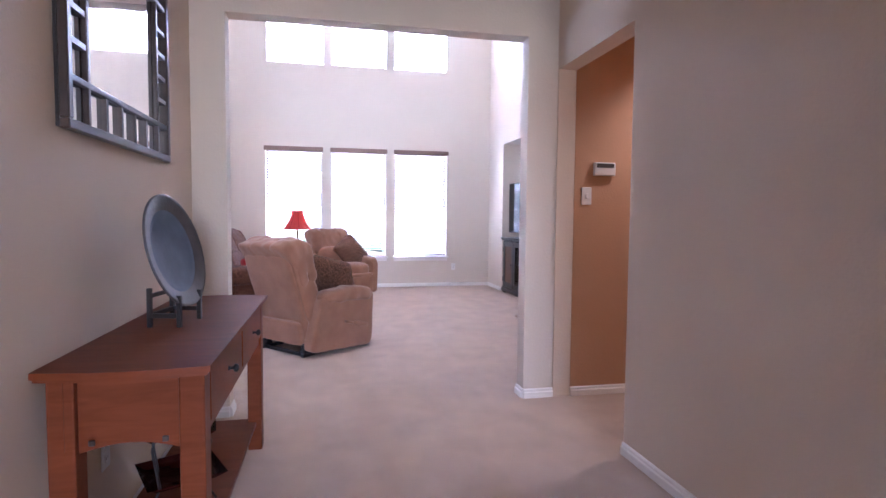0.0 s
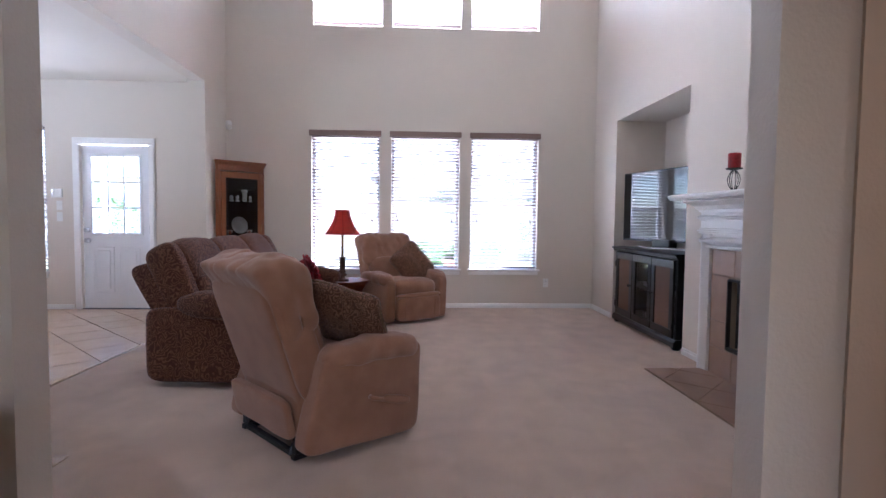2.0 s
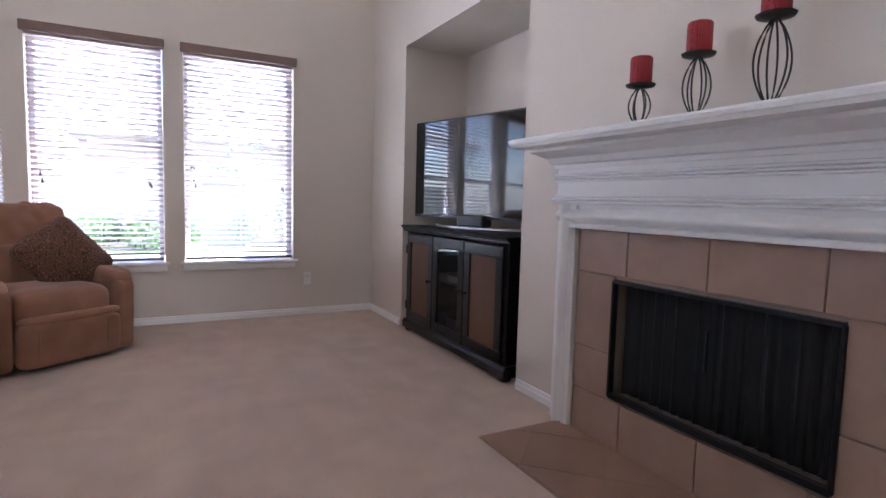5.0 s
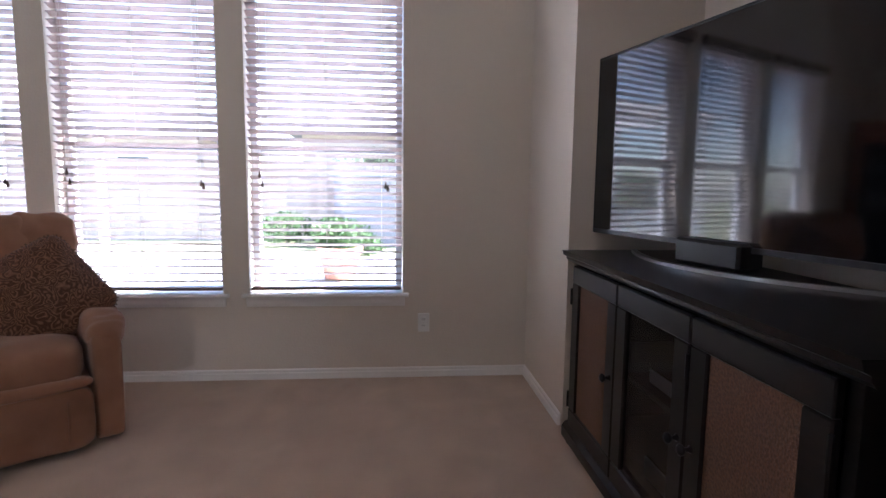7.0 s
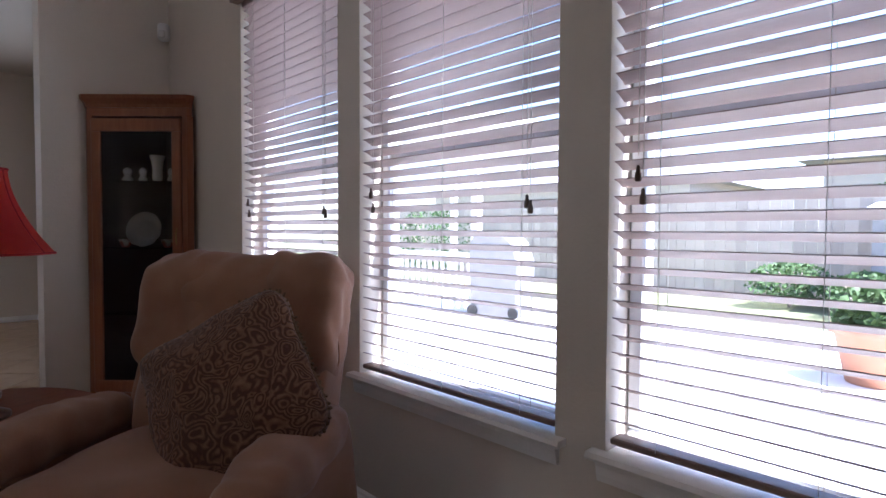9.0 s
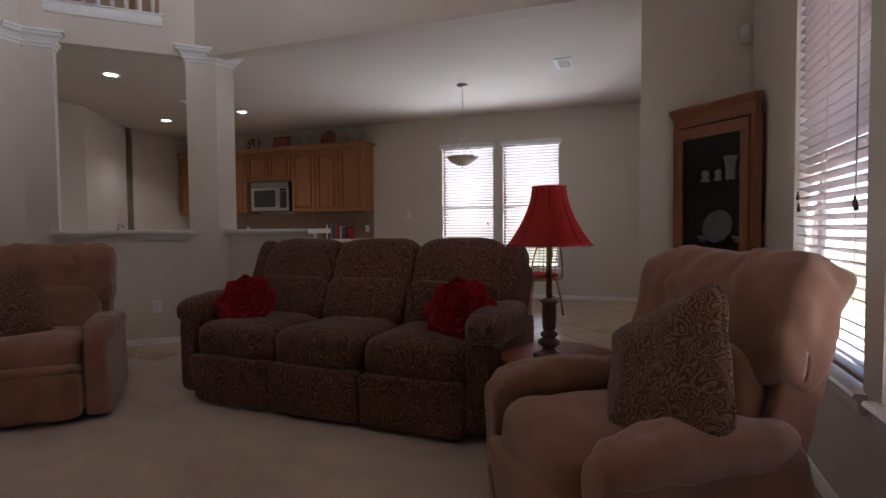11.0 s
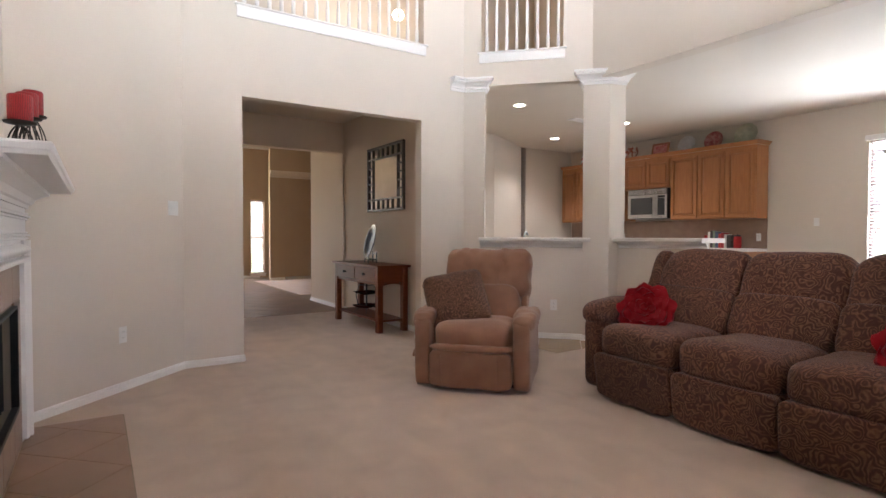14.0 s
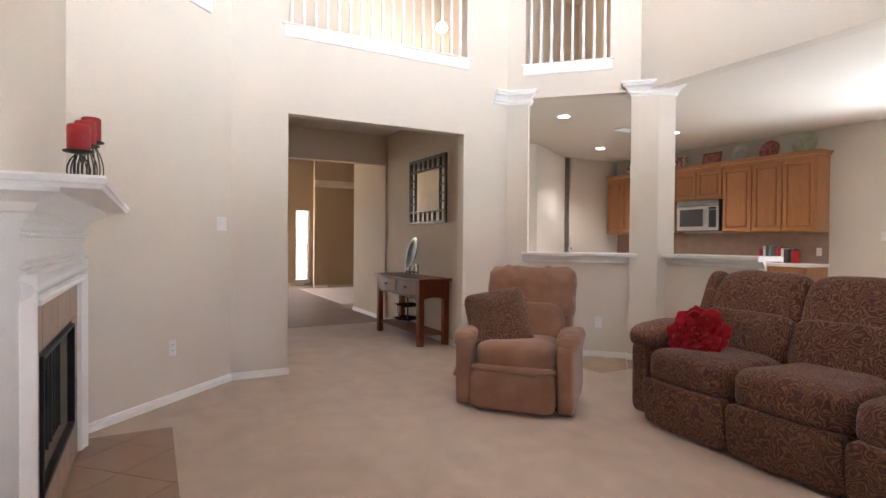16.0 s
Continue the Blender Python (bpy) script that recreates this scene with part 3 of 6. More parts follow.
wall("wall_passage_end", (4.4, 2.2), (4.4, 3.4), (1, 0), 0.1, 0, LOW, mat=M_HALL)
tagged(part("ceiling_passage", box(HX1 + 0.12, 4.5, 2.275, 3.25, 2.62, LOW), M_HALL), "plaster ceiling of the passage", "ceiling", kind="structure")
_cove = part("trim", run(((0, 2.50), (0.02, 2.50), (0.03, 2.56), (0.09, 2.62), (0.10, 2.66), (0, 2.66)), (-1.15, -5.0, 0), (-3.2, -5.0, 0), (0, 1)), M_WALL)
tagged(_cove, "moulding over the cased opening", "trim", kind="structure")

# upper landing behind the balconies
wall("wall_landing_back", (-4.0, 1.2), (4.4, 1.2), (0, -1), 0.1, 2.93, TOP, mat=M_WALL)
wall("wall_landing_east", (4.4, 1.2), (4.4, 5.2), (1, 0), 0.1, 2.93, TOP)
wall("wall_landing_west", (-4.0, 1.2), (-4.0, 5.0), (-1, 0), 0.1, 2.93, TOP)
wall("wall_landing_north", (-4.0, 5.0), (WX - 0.16, 5.0), (0, 1), 0.1, 2.93, TOP)
wall("wall_landing_north_east", (EX + 0.12, 5.2), (4.4, 5.2), (0, 1), 0.1, 2.93, TOP)
tagged(part("floor_landing", prism(((-4.0, 1.2), (4.4, 1.2), (4.4, 5.2), (2.94, 5.2), (2.94, 4.36), (1.86, 3.24), (-1.05, 3.24), (-2.1, 4.2), (-2.12, 5.0), (-4.0, 5.0)), 2.93, 2.99), M_CARPET), "carpeted landing floor", "floor", kind="structure")
tagged(part("ceiling_landing", box(-4.1, 4.5, 1.1, 3.2, TOP, TOP + 0.1), M_CEIL), "plaster ceiling of the landing", "ceiling", kind="structure")
tagged(part("ceiling_landing_east", box(3.0, 4.5, 3.2, 5.3, TOP, TOP + 0.1), M_CEIL), "plaster ceiling of the landing", "ceiling", kind="structure")
tagged(part("ceiling_landing_west", box(-4.1, -2.2, 3.2, 5.1, TOP, TOP + 0.1), M_CEIL), "plaster ceiling of the landing", "ceiling", kind="structure")


def balcony(p0, p1, out, z, count, group):
    """A white sill with a row of turned balusters in a balcony opening."""
    p0, p1, s = Vector((*p0, 0)), Vector((*p1, 0)), Vector((*out, 0)).normalized()
    d = (p1 - p0).normalized()
    ob = thing("balcony_rail", Matrix(), "white balcony sill with turned wooden balusters", "railing", group)
    own = run(((-0.13, z), (0.03, z), (0.036, z + 0.008), (0.03, z + 0.018), (-0.13, z + 0.018)), p0 - d * 0.035, p1 + d * 0.035, s)
    run(((0.0, z - 0.095), (0.016, z - 0.095), (0.02, z - 0.06), (0.02, z), (0.0, z)), p0 - d * 0.02, p1 + d * 0.02, s, own)
    part("sill", own, M_TRIM, ob)
    prof = ((0.019, 0), (0.019, 0.14), (0.014, 0.15), (0.02, 0.162), (0.012, 0.175), (0.015, 0.25), (0.018, 0.33), (0.014, 0.55), (0.010, 0.72), (0.016, 0.735), (0.016, 0.85))
    first = None
    for i in range(count):
        q = p0 + (p1 - p0) * ((i + 0.5) / count) - s * 0.05 + Vector((0, 0, z + 0.018))
        if first is None:
            first = part("baluster", lathe(prof, 10), M_TRIM, ob, smooth=True, m=Matrix.Translation(q))
        else:
            again(first, ob, Matrix.Translation(q))
    part("handrail", run(((-0.08, z + 0.868), (-0.02, z + 0.868), (-0.015, z + 0.9), (-0.03, z + 0.92), (-0.07, z + 0.92), (-0.085, z + 0.9)), p0, p1, s), M_TRIM, ob)


balcony((1.35, SY), (-0.488, SY), (0, 1), 3.062, 17, "balcony rails")
balcony((-1.135, 3.505), (-1.75, 4.12), (1, 1), 3.062, 8, "balcony rails")
balcony((2.60, 4.17), (1.99, 3.56), (-1, 1), 3.06, 8, "balcony rails")

# floors
tagged(part("floor_carpet", prism(((-2.0, 3.25), (HX0 - 0.12, 3.25), (HX0 - 0.12, 0.85), (HX1 + 0.12, 0.85), (HX1 + 0.12, 3.2), (3.5, 3.2), (3.5, 9.1), (-2.0, 9.1)), -0.1, 0), M_CARPET),
       "beige cut-pile carpet with vacuum marks", "carpet", kind="structure")
tagged(part("floor_passage", box(HX1 + 0.12, 4.5, 2.275, 3.2, -0.1, 0), M_CARPET), "beige carpet of the passage", "carpet", kind="structure")
_kf = tagged(part("floor_kitchen", prism(((FX - 0.1, -0.2), (HX0 - 0.12, -0.2), (HX0 - 0.12, 3.25), (-2.0, 3.25), (-2.0, 9.0), (FX - 0.1, 9.0)), -0.1, -0.004), M_GROUT), "tiled kitchen and dining floor", "floor", kind="structure")
_ff = tagged(part("floor_foyer", prism(((-4.7, -6.2), (HX1 + 0.12, -6.2), (HX1 + 0.12, 0.85), (HX0 - 0.12, 0.85), (HX0 - 0.12, -0.2), (-4.7, -0.2)), -0.1, -0.004), M_GROUT), "dark tiled foyer floor", "floor", kind="structure")
tagged(part("floor_side_room", box(-4.5, -0.75, -4.9, -1.5, -0.004, 0.004), M_CARPET), "pale carpet of the side room", "carpet", kind="structure")

# baseboards
for _p, _q, _s in (((WX, NY), (EX, NY), (0, -1)), ((EX, NY), (EX, 8.29), (-1, 0)), ((EX, 6.55), (EX, 6.10), (-1, 0)), ((EX, 4.39), (1.80, SY), (-1, 1)),
                   ((1.80, SY), (1.33, SY), (0, 1)), ((-0.46, SY), (-1.0, SY), (0, 1)), ((-1.0, SY), (-1.90, 4.27), (1, 1)), ((WX, 8.33), (WX, NY), (1, 0)),
                   ((1.33, 3.37), (1.33, 3.25), (-1, 0)), ((1.33, 3.25), (HX1, 3.25), (0, -1)), ((HX1, 2.375), (HX1, 0.85), (-1, 0)), ((HX0, 0.85), (HX0, 3.25), (1, 0)), ((HX0, 3.25), (-0.46, 3.25), (0, -1)), ((-0.46, 3.25), (-0.46, 3.37), (1, 0)),
                   ((HX1 + 0.12, 3.24), (4.4, 3.24), (0, -1)), ((HX0, -0.6), (HX0, 0.70), (1, 0)), ((-1.15, -6.0), (HX1, -6.0), (0, 1)), ((-1.5, -5.0), (-1.15, -5.0), (0, 1)),
                   ((FX, 4.15), (FX, DN), (1, 0)), ((FX, DN), (-3.78, DN), (0, -1)), ((-2.76, DN), (WX - 0.2, DN), (0, -1)), ((WX - 0.2, 8.33), (WX, 8.33), (0, -1))):
    baseboard(_p, _q, _s)


# ---- windows, blinds and the door ----
def window_unit(name, w, z0, z1, depth, label, m, rail=True, sill=True):
    """Local x runs along the wall, y points out of the room, the inner wall face is y = 0."""
    ob = thing(name, m, label, "window", kind="structure")
    f = 0.045
    y0, y1 = depth - 0.09, depth - 0.03
    for a, b, c, d in ((0, w, z0, z0 + f), (0, w, z1 - f, z1), (0, f, z0 + f, z1 - f), (w - f, w, z0 + f, z1 - f)):
        part("window_frame", box(a + 0.002, b - 0.002, y0, y1, c + 0.002, d - 0.002, 0.006, 1), M_VINYL, ob)
    mid = (z0 + z1) / 2 - 0.02
    if rail:
        part("meeting_rail", box(f, w - f, y0 + 0.005, y1 - 0.005, mid - 0.02, mid + 0.02, 0.005, 1), M_VINYL, ob)
    pane = part("pane", box(f, w - f, y0 + 0.028, y0 + 0.034, z0 + f, z1 - f), M_GLASS, ob)
    pane.visible_shadow = False
    if sill:
        own = box(0.003, w - 0.003, -0.002, y0, z0 - 0.002, z0 + 0.014)
        run(((0.0, 0), (0.036, 0), (0.042, 0.008), (0.036, 0.02), (0.0, 0.02)), (-0.035, 0, z0 - 0.004), (w + 0.035, 0, z0 - 0.004), (0, -1), own)
        run(((0.0, 0), (0.012, 0), (0.018, 0.02), (0.020, 0.04), (0.028, 0.055), (0.0, 0.055)), (-0.015, 0, z0 - 0.06), (w + 0.015, 0, z0 - 0.06), (0, -1), own)
        part("window_sill", own, M_TRIM, ob, "white painted sill with moulded apron")
    return ob


def blind(w, z0, z1, m, valance=True, pitch=0.0432, tilt=21.0, cords=True, label="open wooden slat blind"):
    ob = thing("window_blind", m, label, "blind", "window blinds")
    g = 0.008
    y = 0.034
    if valance:
        part("valance", box(-0.018, w + 0.018, -0.052, -0.004, z1 - 0.035, z1 + 0.035, 0.006), M_VALANCE, ob, "brown wooden valance")
    part("headrail", box(g, w - g, y - 0.028, y + 0.028, z1 - 0.05, z1 - 0.006), M_SLAT, ob)
    own = bmesh.new()
    n = 5
    top, bot = [], []
    for i in range(n):
        u = -0.025 + 0.05 * i / (n - 1)
        h = 0.0022 * (1 - (u / 0.025) ** 2)
        top.append((u, h + 0.0014))
        bot.append((u, h - 0.0014))
    loop = top + bot[::-1]
    a = [own.verts.new((g, u, h)) for u, h in loop]
    b = [own.verts.new((w - g, u, h)) for u, h in loop]
    for i in range(len(loop)):
        j = (i + 1) % len(loop)
        own.faces.new((a[i], a[j], b[j], b[i]))
    own.faces.new(a[::-1])
    own.faces.new(b)
    first = None
    z = z1 - 0.075
    rnd = random.Random(int(w * 1000))
    while z > z0 + 0.05:
        q = pose(0, y, z, -tilt + rnd.uniform(-1.2, 1.2), 0, 0)
        if first is None:
            first = part("slat", own, M_SLAT, ob, m=q)
        else:
            again(first, ob, q)
        z -= pitch
    part("bottom_rail", box(g, w - g, y - 0.026, y + 0.026, z0 + 0.018, z0 + 0.036, 0.004, 1), M_VALANCE if valance else M_SLAT, ob)
    for u in (0.14 * w, 0.5 * w, 0.86 * w):
        for yy in (y - 0.027, y + 0.027):
            o2 = tube(((u, yy, z0 + 0.03), (u, yy, z1 - 0.05)), 0.0011, 4)
            part("ladder_cord", o2, M_CORD, ob)
    if cords:
        tas = ((0.002, 0.036), (0.0045, 0.032), (0.0045, 0.024), (0.0075, 0.016), (0.0085, 0.0), (0.005, -0.003))
        for u, zz in ((0.075, 1.21), (0.088, 1.155), (w - 0.10, 1.155), (w - 0.088, 1.14)):
            part("cord", tube(((u, y - 0.036, zz + 0.04), (u, y - 0.036, z1 - 0.05)), 0.0012, 4), M_CORD, ob)
            part("tassel", lathe(tas, 10), M_TASSEL, ob, smooth=True, m=Matrix.Translation((u, y - 0.036, zz - 0.02)))
    return ob


for _i, (_a, _b) in enumerate(LOWER):
    window_unit("window_%d" % (_i + 1), _b - _a, 0.50, 2.26, 0.2, "tall white window in the living room wall", Matrix.Translation((_a, NY, 0)))
    blind(_b - _a, 0.514, 2.258, Matrix.Translation((_a, NY, 0)), label="open brown-topped slat blind over a tall window")
    _a, _b = UPPER[_i]
    window_unit("window_%d" % (_i + 4), _b - _a, 3.617, 4.28, 0.2, "small high white window", Matrix.Translation((_a, NY, 0)), rail=False, sill=False)
    blind(_b - _a, 3.62, 4.275, Matrix.Translation((_a, NY, 0)), valance=False, cords=False, label="open slat blind over a high window")
for _i, (_a, _b) in enumerate(((5.363, 6.208), (6.353, 7.21))):
    _m = Matrix.Translation((FX, _a, 0)) @ pose(0, 0, 0, 0, 0, 90)
    window_unit("window_%d" % (_i + 7), _b - _a, 0.45, 2.36, 0.16, "white dining room window", _m)
    blind(_b - _a, 0.464, 2.355, _m, valance=False, tilt=35, label="white slat blind over a dining window")
    tagged(part("trim", box(FX + 0.004, FX + 0.05, _a - 0.03, _b + 0.03, 2.325, 2.395, 0.006), M_TRIM), "white blind valance above the dining window", "trim", kind="structure")
_m = Matrix.Translation((-4.62, DN, 0))
window_unit("window_9", 0.52, 0.45, 2.26, 0.16, "white dining room window beside the door", _m)
blind(0.52, 0.464, 2.255, _m, valance=False, tilt=30, label="white slat blind beside the door")
_m = Matrix.Translation((-0.92, -6.0, 0)) @ pose(0, 0, 0, 0, 0, 180)
window_unit("window_10", 0.36, 0.10, 2.0, 0.16, "narrow white foyer window", _m)
blind(0.36, 0.114, 1.995, _m, valance=False, tilt=38, cords=False, label="white slat blind over the foyer window")


def glazed_door(m):
    """A half-glazed door; local x along the wall, y out of the room."""
    ob = thing("door_1", m, "white half-glazed back door with nine panes, closed", "door", kind="structure")
    w, h = 0.81, 2.03
    own = bmesh.new()
    gx0, gx1, gz0, gz1 = 0.115, w - 0.115, 0.95, 1.90
    for a, b, c, d in ((0, w, 0.012, gz0), (0, w, gz1, h), (0, gx0, gz0, gz1), (gx1, w, gz0, gz1)):
        box(a, b, 0.03, 0.07, c, d, bm=own)
    part("leaf", own, M_DOOR, ob)
    own = bmesh.new()
    for a, b, c, d in ((gx0 - 0.03, gx1 + 0.03, gz0 - 0.03, gz0 + 0.005), (gx0 - 0.03, gx1 + 0.03, gz1 - 0.005, gz1 + 0.03), (gx0 - 0.03, gx0 + 0.005, gz0, gz1), (gx1 - 0.005, gx1 + 0.03, gz0, gz1)):
        box(a, b, 0.018, 0.034, c, d, 0.005, 1, own)
    for i in (1, 2):
        x = gx0 + (gx1 - gx0) * i / 3
        box(x - 0.009, x + 0.009, 0.026, 0.06, gz0, gz1, bm=own)
        z = gz0 + (gz1 - gz0) * i / 3
        box(gx0, gx1, 0.027, 0.059, z - 0.009, z + 0.009, bm=own)
    part("glazing_bars", own, M_DOOR, ob)
    for i in range(3):
        for j in range(3):
            a = gx0 + (gx1 - gx0) * i / 3
            c = gz0 + (gz1 - gz0) * j / 3
            p = part("pane", box(a + 0.009, a + (gx1 - gx0) / 3 - 0.009, 0.042, 0.046, c + 0.009, c + (gz1 - gz0) / 3 - 0.009), M_GLASS, ob)
            p.visible_shadow = False
    for x0, x1 in ((0.12, 0.37), (w - 0.37, w - 0.12)):
        own = box(x0, x1, 0.022, 0.034, 0.20, 0.78, 0.008, 1)
        box(x0 + 0.045, x1 - 0.045, 0.014, 0.030, 0.245, 0.735, 0.008, 1, own)
        part("panel", own, M_DOOR, ob)
    for z in (0.99, 0.86):
        own = lathe(((0.032, 0), (0.032, 0.008), (0.014, 0.012), (0.014, 0.03), (0.027, 0.04), (0.029, 0.052), (0.018, 0.062)), 16, m=pose(0.06, 0.03, z, 90, 0, 0))
        part("knob", own, M_SILVER, ob, "brushed metal knob", smooth=True)
    for z in (0.25, 1.0, 1.8):
        part("hinge", box(w - 0.004, w + 0.01, 0.015, 0.034, z - 0.05, z + 0.05), M_SILVER, ob)
    own = bmesh.new()
    for a, b, c, d in ((-0.09, -0.012, 0, 2.045), (w + 0.012, w + 0.09, 0, 2.045), (-0.09, w + 0.09, 2.045, 2.125)):
        box(a, b, -0.016, 0.0, c, d, 0.005, 1, own)
        box(a + 0.03, b - 0.012 if b > w else b, -0.022, -0.01, c, d - (0.03 if c > 1 else 0), 0.004, 1, own)
    part("casing", own, M_TRIM, ob)
    part("threshold", box(-0.02, w + 0.02, 0.0, 0.12, 0.0, 0.011), M_BLACKMETAL, ob)
    return ob


glazed_door(Matrix.Translation((-3.67, DN, 0)))


# ---- living room ----
def facing(x, y, dx, dy, z=0.0):
    """A thing at (x, y) whose local +y points along (dx, dy)."""
    return pose(x, y, z, 0, 0, math.degrees(math.atan2(-dx, dy)))


def back_shape(width, lean, channels):
    """Bends a stuffed back: vertical channels, a rolled top and a lean."""
    def f(p):
        u = p.x / (width / 2)
        z = p.z
        y = p.y
        if y > 0:
            y += 0.022 * abs(math.sin((u + 1) / 2 * math.pi * channels)) - 0.008
        return Vector((p.x, y - lean * (z + 0.3), z))
    return f


def recliner(m, label):
    ob = thing("recliner", m @ Matrix.Diagonal((1, 0.91, 1, 1)), label, "recliner", "tan recliners")
    # rocker base
    own = box(-0.285, -0.25, -0.36, 0.20, 0.0, 0.028, 0.004, 1)
    box(0.25, 0.285, -0.36, 0.20, 0.0, 0.028, 0.004, 1, own)
    box(-0.25, 0.25, -0.35, -0.315, 0.004, 0.032, 0.004, 1, own)
    box(-0.25, 0.25, 0.15, 0.18, 0.004, 0.032, 0.004, 1, own)
    for s in (-1, 1):
        box(s * 0.268 - 0.02, s * 0.268 + 0.02, -0.35, -0.26, 0.028, 0.10, 0.004, 1, own)
        tube(((s * 0.24, -0.36, 0.02), (s * 0.24, -0.30, 0.13), (s * 0.24, -0.1, 0.13)), 0.012, 6, own)
    part("rocker_base", own, M_BLACKMETAL, ob, "black metal rocker base")
    part("body", soft(0.62, 0.72, 0.26, 10, 8, lambda p: Vector((p.x, p.y, p.z - 0.05 * p.y)), m=pose(0, 0.0, 0.21)), M_TANFAB, ob, smooth=True)
    part("seat", soft(0.57, 0.64, 0.20, 4.2, 12, lambda p: Vector((p.x, p.y, p.z + 0.018 * math.cos(p.x * 4) - 0.10 * max(0.0, p.y - 0.2))), 0.012, 7, 1, m=pose(0, 0.12, 0.375)), M_TANFAB, ob, smooth=True)
    part("footrest", soft(0.59, 0.09, 0.27, 7, 12, lambda p: Vector((p.x, p.y + 0.05 * p.z, p.z)), 0.006, 8, 2, m=pose(0, 0.405, 0.165)), M_TANFAB, ob, smooth=True)
    part("footrest_roll", soft(0.585, 0.10, 0.055, 3, 12, None, 0.007, 9, 3, m=pose(0, 0.415, 0.315)), M_TANFAB, ob, smooth=True)
    for s in (-1, 1):
        part("footrest_seam", tube([(s * 0.20, 0.442 + 0.006 * k, 0.06 + 0.04 * k) for k in range(6)], 0.004, 6), M_TANFAB, ob)

    def side(p):
        v = (p.z + 0.25) / 0.5
        y = p.y
        if y < 0:
            y *= (0.40 - 0.14 * v) / 0.40
        return Vector((p.x, y + 0.03 * v * (p.y > 0), p.z + (0.05 * (-p.y) if p.z < 0 else 0.0)))

    for s in (-1, 1):
        part("side_panel", soft(0.12, 0.78, 0.47, 11, 12, side, 0.005, 6, 4 + s, m=pose(s * 0.355, 0.0, 0.27)), M_TANFAB, ob, smooth=True)

        def roll(p):
            t = p.y / 0.36
            f = max(0.0, t)
            z = p.z - 0.03 * f ** 2 - 0.02 * max(0.0, -t)
            pleat = 0.006 * math.sin(p.y * 95) * max(0.0, t - 0.35) * (p.z > 0)
            return Vector((p.x * (0.92 + 0.18 * max(0.0, t)), p.y, z + pleat))

        part("arm_pad", soft(0.18, 0.66, 0.14, 2.9, 24, roll, 0.016, 11, 7 + s, m=pose(s * 0.365, 0.07, 0.505)), M_TANFAB, ob, smooth=True)
    tilt = pose(0, -0.20, 0.37, 20, 0, 0)
    part("lower_back", soft(0.56, 0.20, 0.36, 4, 14, lambda p: Vector((p.x, p.y + 0.02 * math.cos(p.x * 7), p.z)), 0.012, 7, 11, m=tilt @ pose(0, 0.03, 0.16)), M_TANFAB, ob, smooth=True)
    for i, (cx, w) in enumerate(((-0.205, 0.255), (0.0, 0.36), (0.205, 0.255))):
        def lobe(p, i=i):
            u = max(0.0, p.z / 0.2)
            return Vector((p.x * (1 + 0.04 * u), p.y - 0.06 * u ** 2 + 0.018 * math.sin(p.z * 14) * (p.y > 0), p.z - 0.018 * (abs(p.x) / 0.17) ** 2 * (i != 1)))
        part("head_cushion", soft(w + 0.02, 0.25, 0.42, 5.2, 18, lobe, 0.018, 13, 20 + i * 3.1, m=tilt @ pose(cx, -0.02, 0.455)), M_TANFAB, ob, smooth=True)
    part("outer_back", soft(0.60, 0.09, 0.82, 8, 12, lambda p: Vector((p.x * (1 + 0.10 * p.z), p.y, p.z)), 0.004, 5, 31, m=tilt @ pose(0, -0.125, 0.15)), M_TANFAB, ob, smooth=True)
    for s in (-1, 1):
        own = soft(0.05, 0.18, 0.62, 5, 10, None, 0.006, 7, 41 + s, m=tilt @ pose(s * 0.305, -0.06, 0.26))
        part("back_edge", own, M_TANFAB, ob, smooth=True)
    part("back_panel", soft(0.60, 0.05, 0.20, 8, 8, None, 0.004, 6, 45, m=pose(0, -0.385, 0.20, 12, 0, 0)), M_TANFAB, ob, smooth=True)
    own = tube(((0.42, 0.02, 0.27), (0.445, 0.02, 0.27), (0.452, 0.05, 0.262), (0.456, 0.24, 0.215)), 0.012, 8)
    soft(0.028, 0.20, 0.045, 3, 6, bm=own, m=pose(0.456, 0.18, 0.235, -14, 0, 0))
    part("lever", own, M_TANFAB, ob, "upholstered footrest lever", smooth=True)
    return ob


def paisley_pillow(m, label):
    ob = thing("throw_pillow", m, label, "pillow", "paisley throw pillows")
    def f(p):
        e = max(abs(p.x), abs(p.y)) / 0.235
        return Vector((p.x * (1 + 0.10 * abs(p.y / 0.235) ** 3), p.y * (1 + 0.10 * abs(p.x / 0.235) ** 3), p.z * (1 - 0.75 * e ** 3)))
    part("cushion", soft(0.45, 0.45, 0.18, 5, 14, f, 0.014, 8, 5), M_PILLOW, ob, smooth=True)
    rnd = random.Random(3)
    edge = []
    for i in range(96):
        c, d = math.cos(2 * math.pi * i / 96), math.sin(2 * math.pi * i / 96)
        r = 0.222 / (abs(c) ** 5 + abs(d) ** 5) ** 0.2
        edge.append(f(Vector((r * c, r * d, 0))))
    part("piping", tube(edge, 0.006, 6, closed=True), M_PILLOWBACK, ob, "corded edge")
    own = bmesh.new()
    for p in edge:
        for k in range(2):
            q = p * (1.03 + 0.02 * rnd.random()) + Vector((rnd.uniform(-0.005, 0.005), rnd.uniform(-0.005, 0.005), rnd.uniform(-0.006, 0.006)))
            tube((p, q), 0.0035, 4, own)
    part("fringe", own, M_PILLOWBACK, ob, "short tasselled fringe")
    return ob


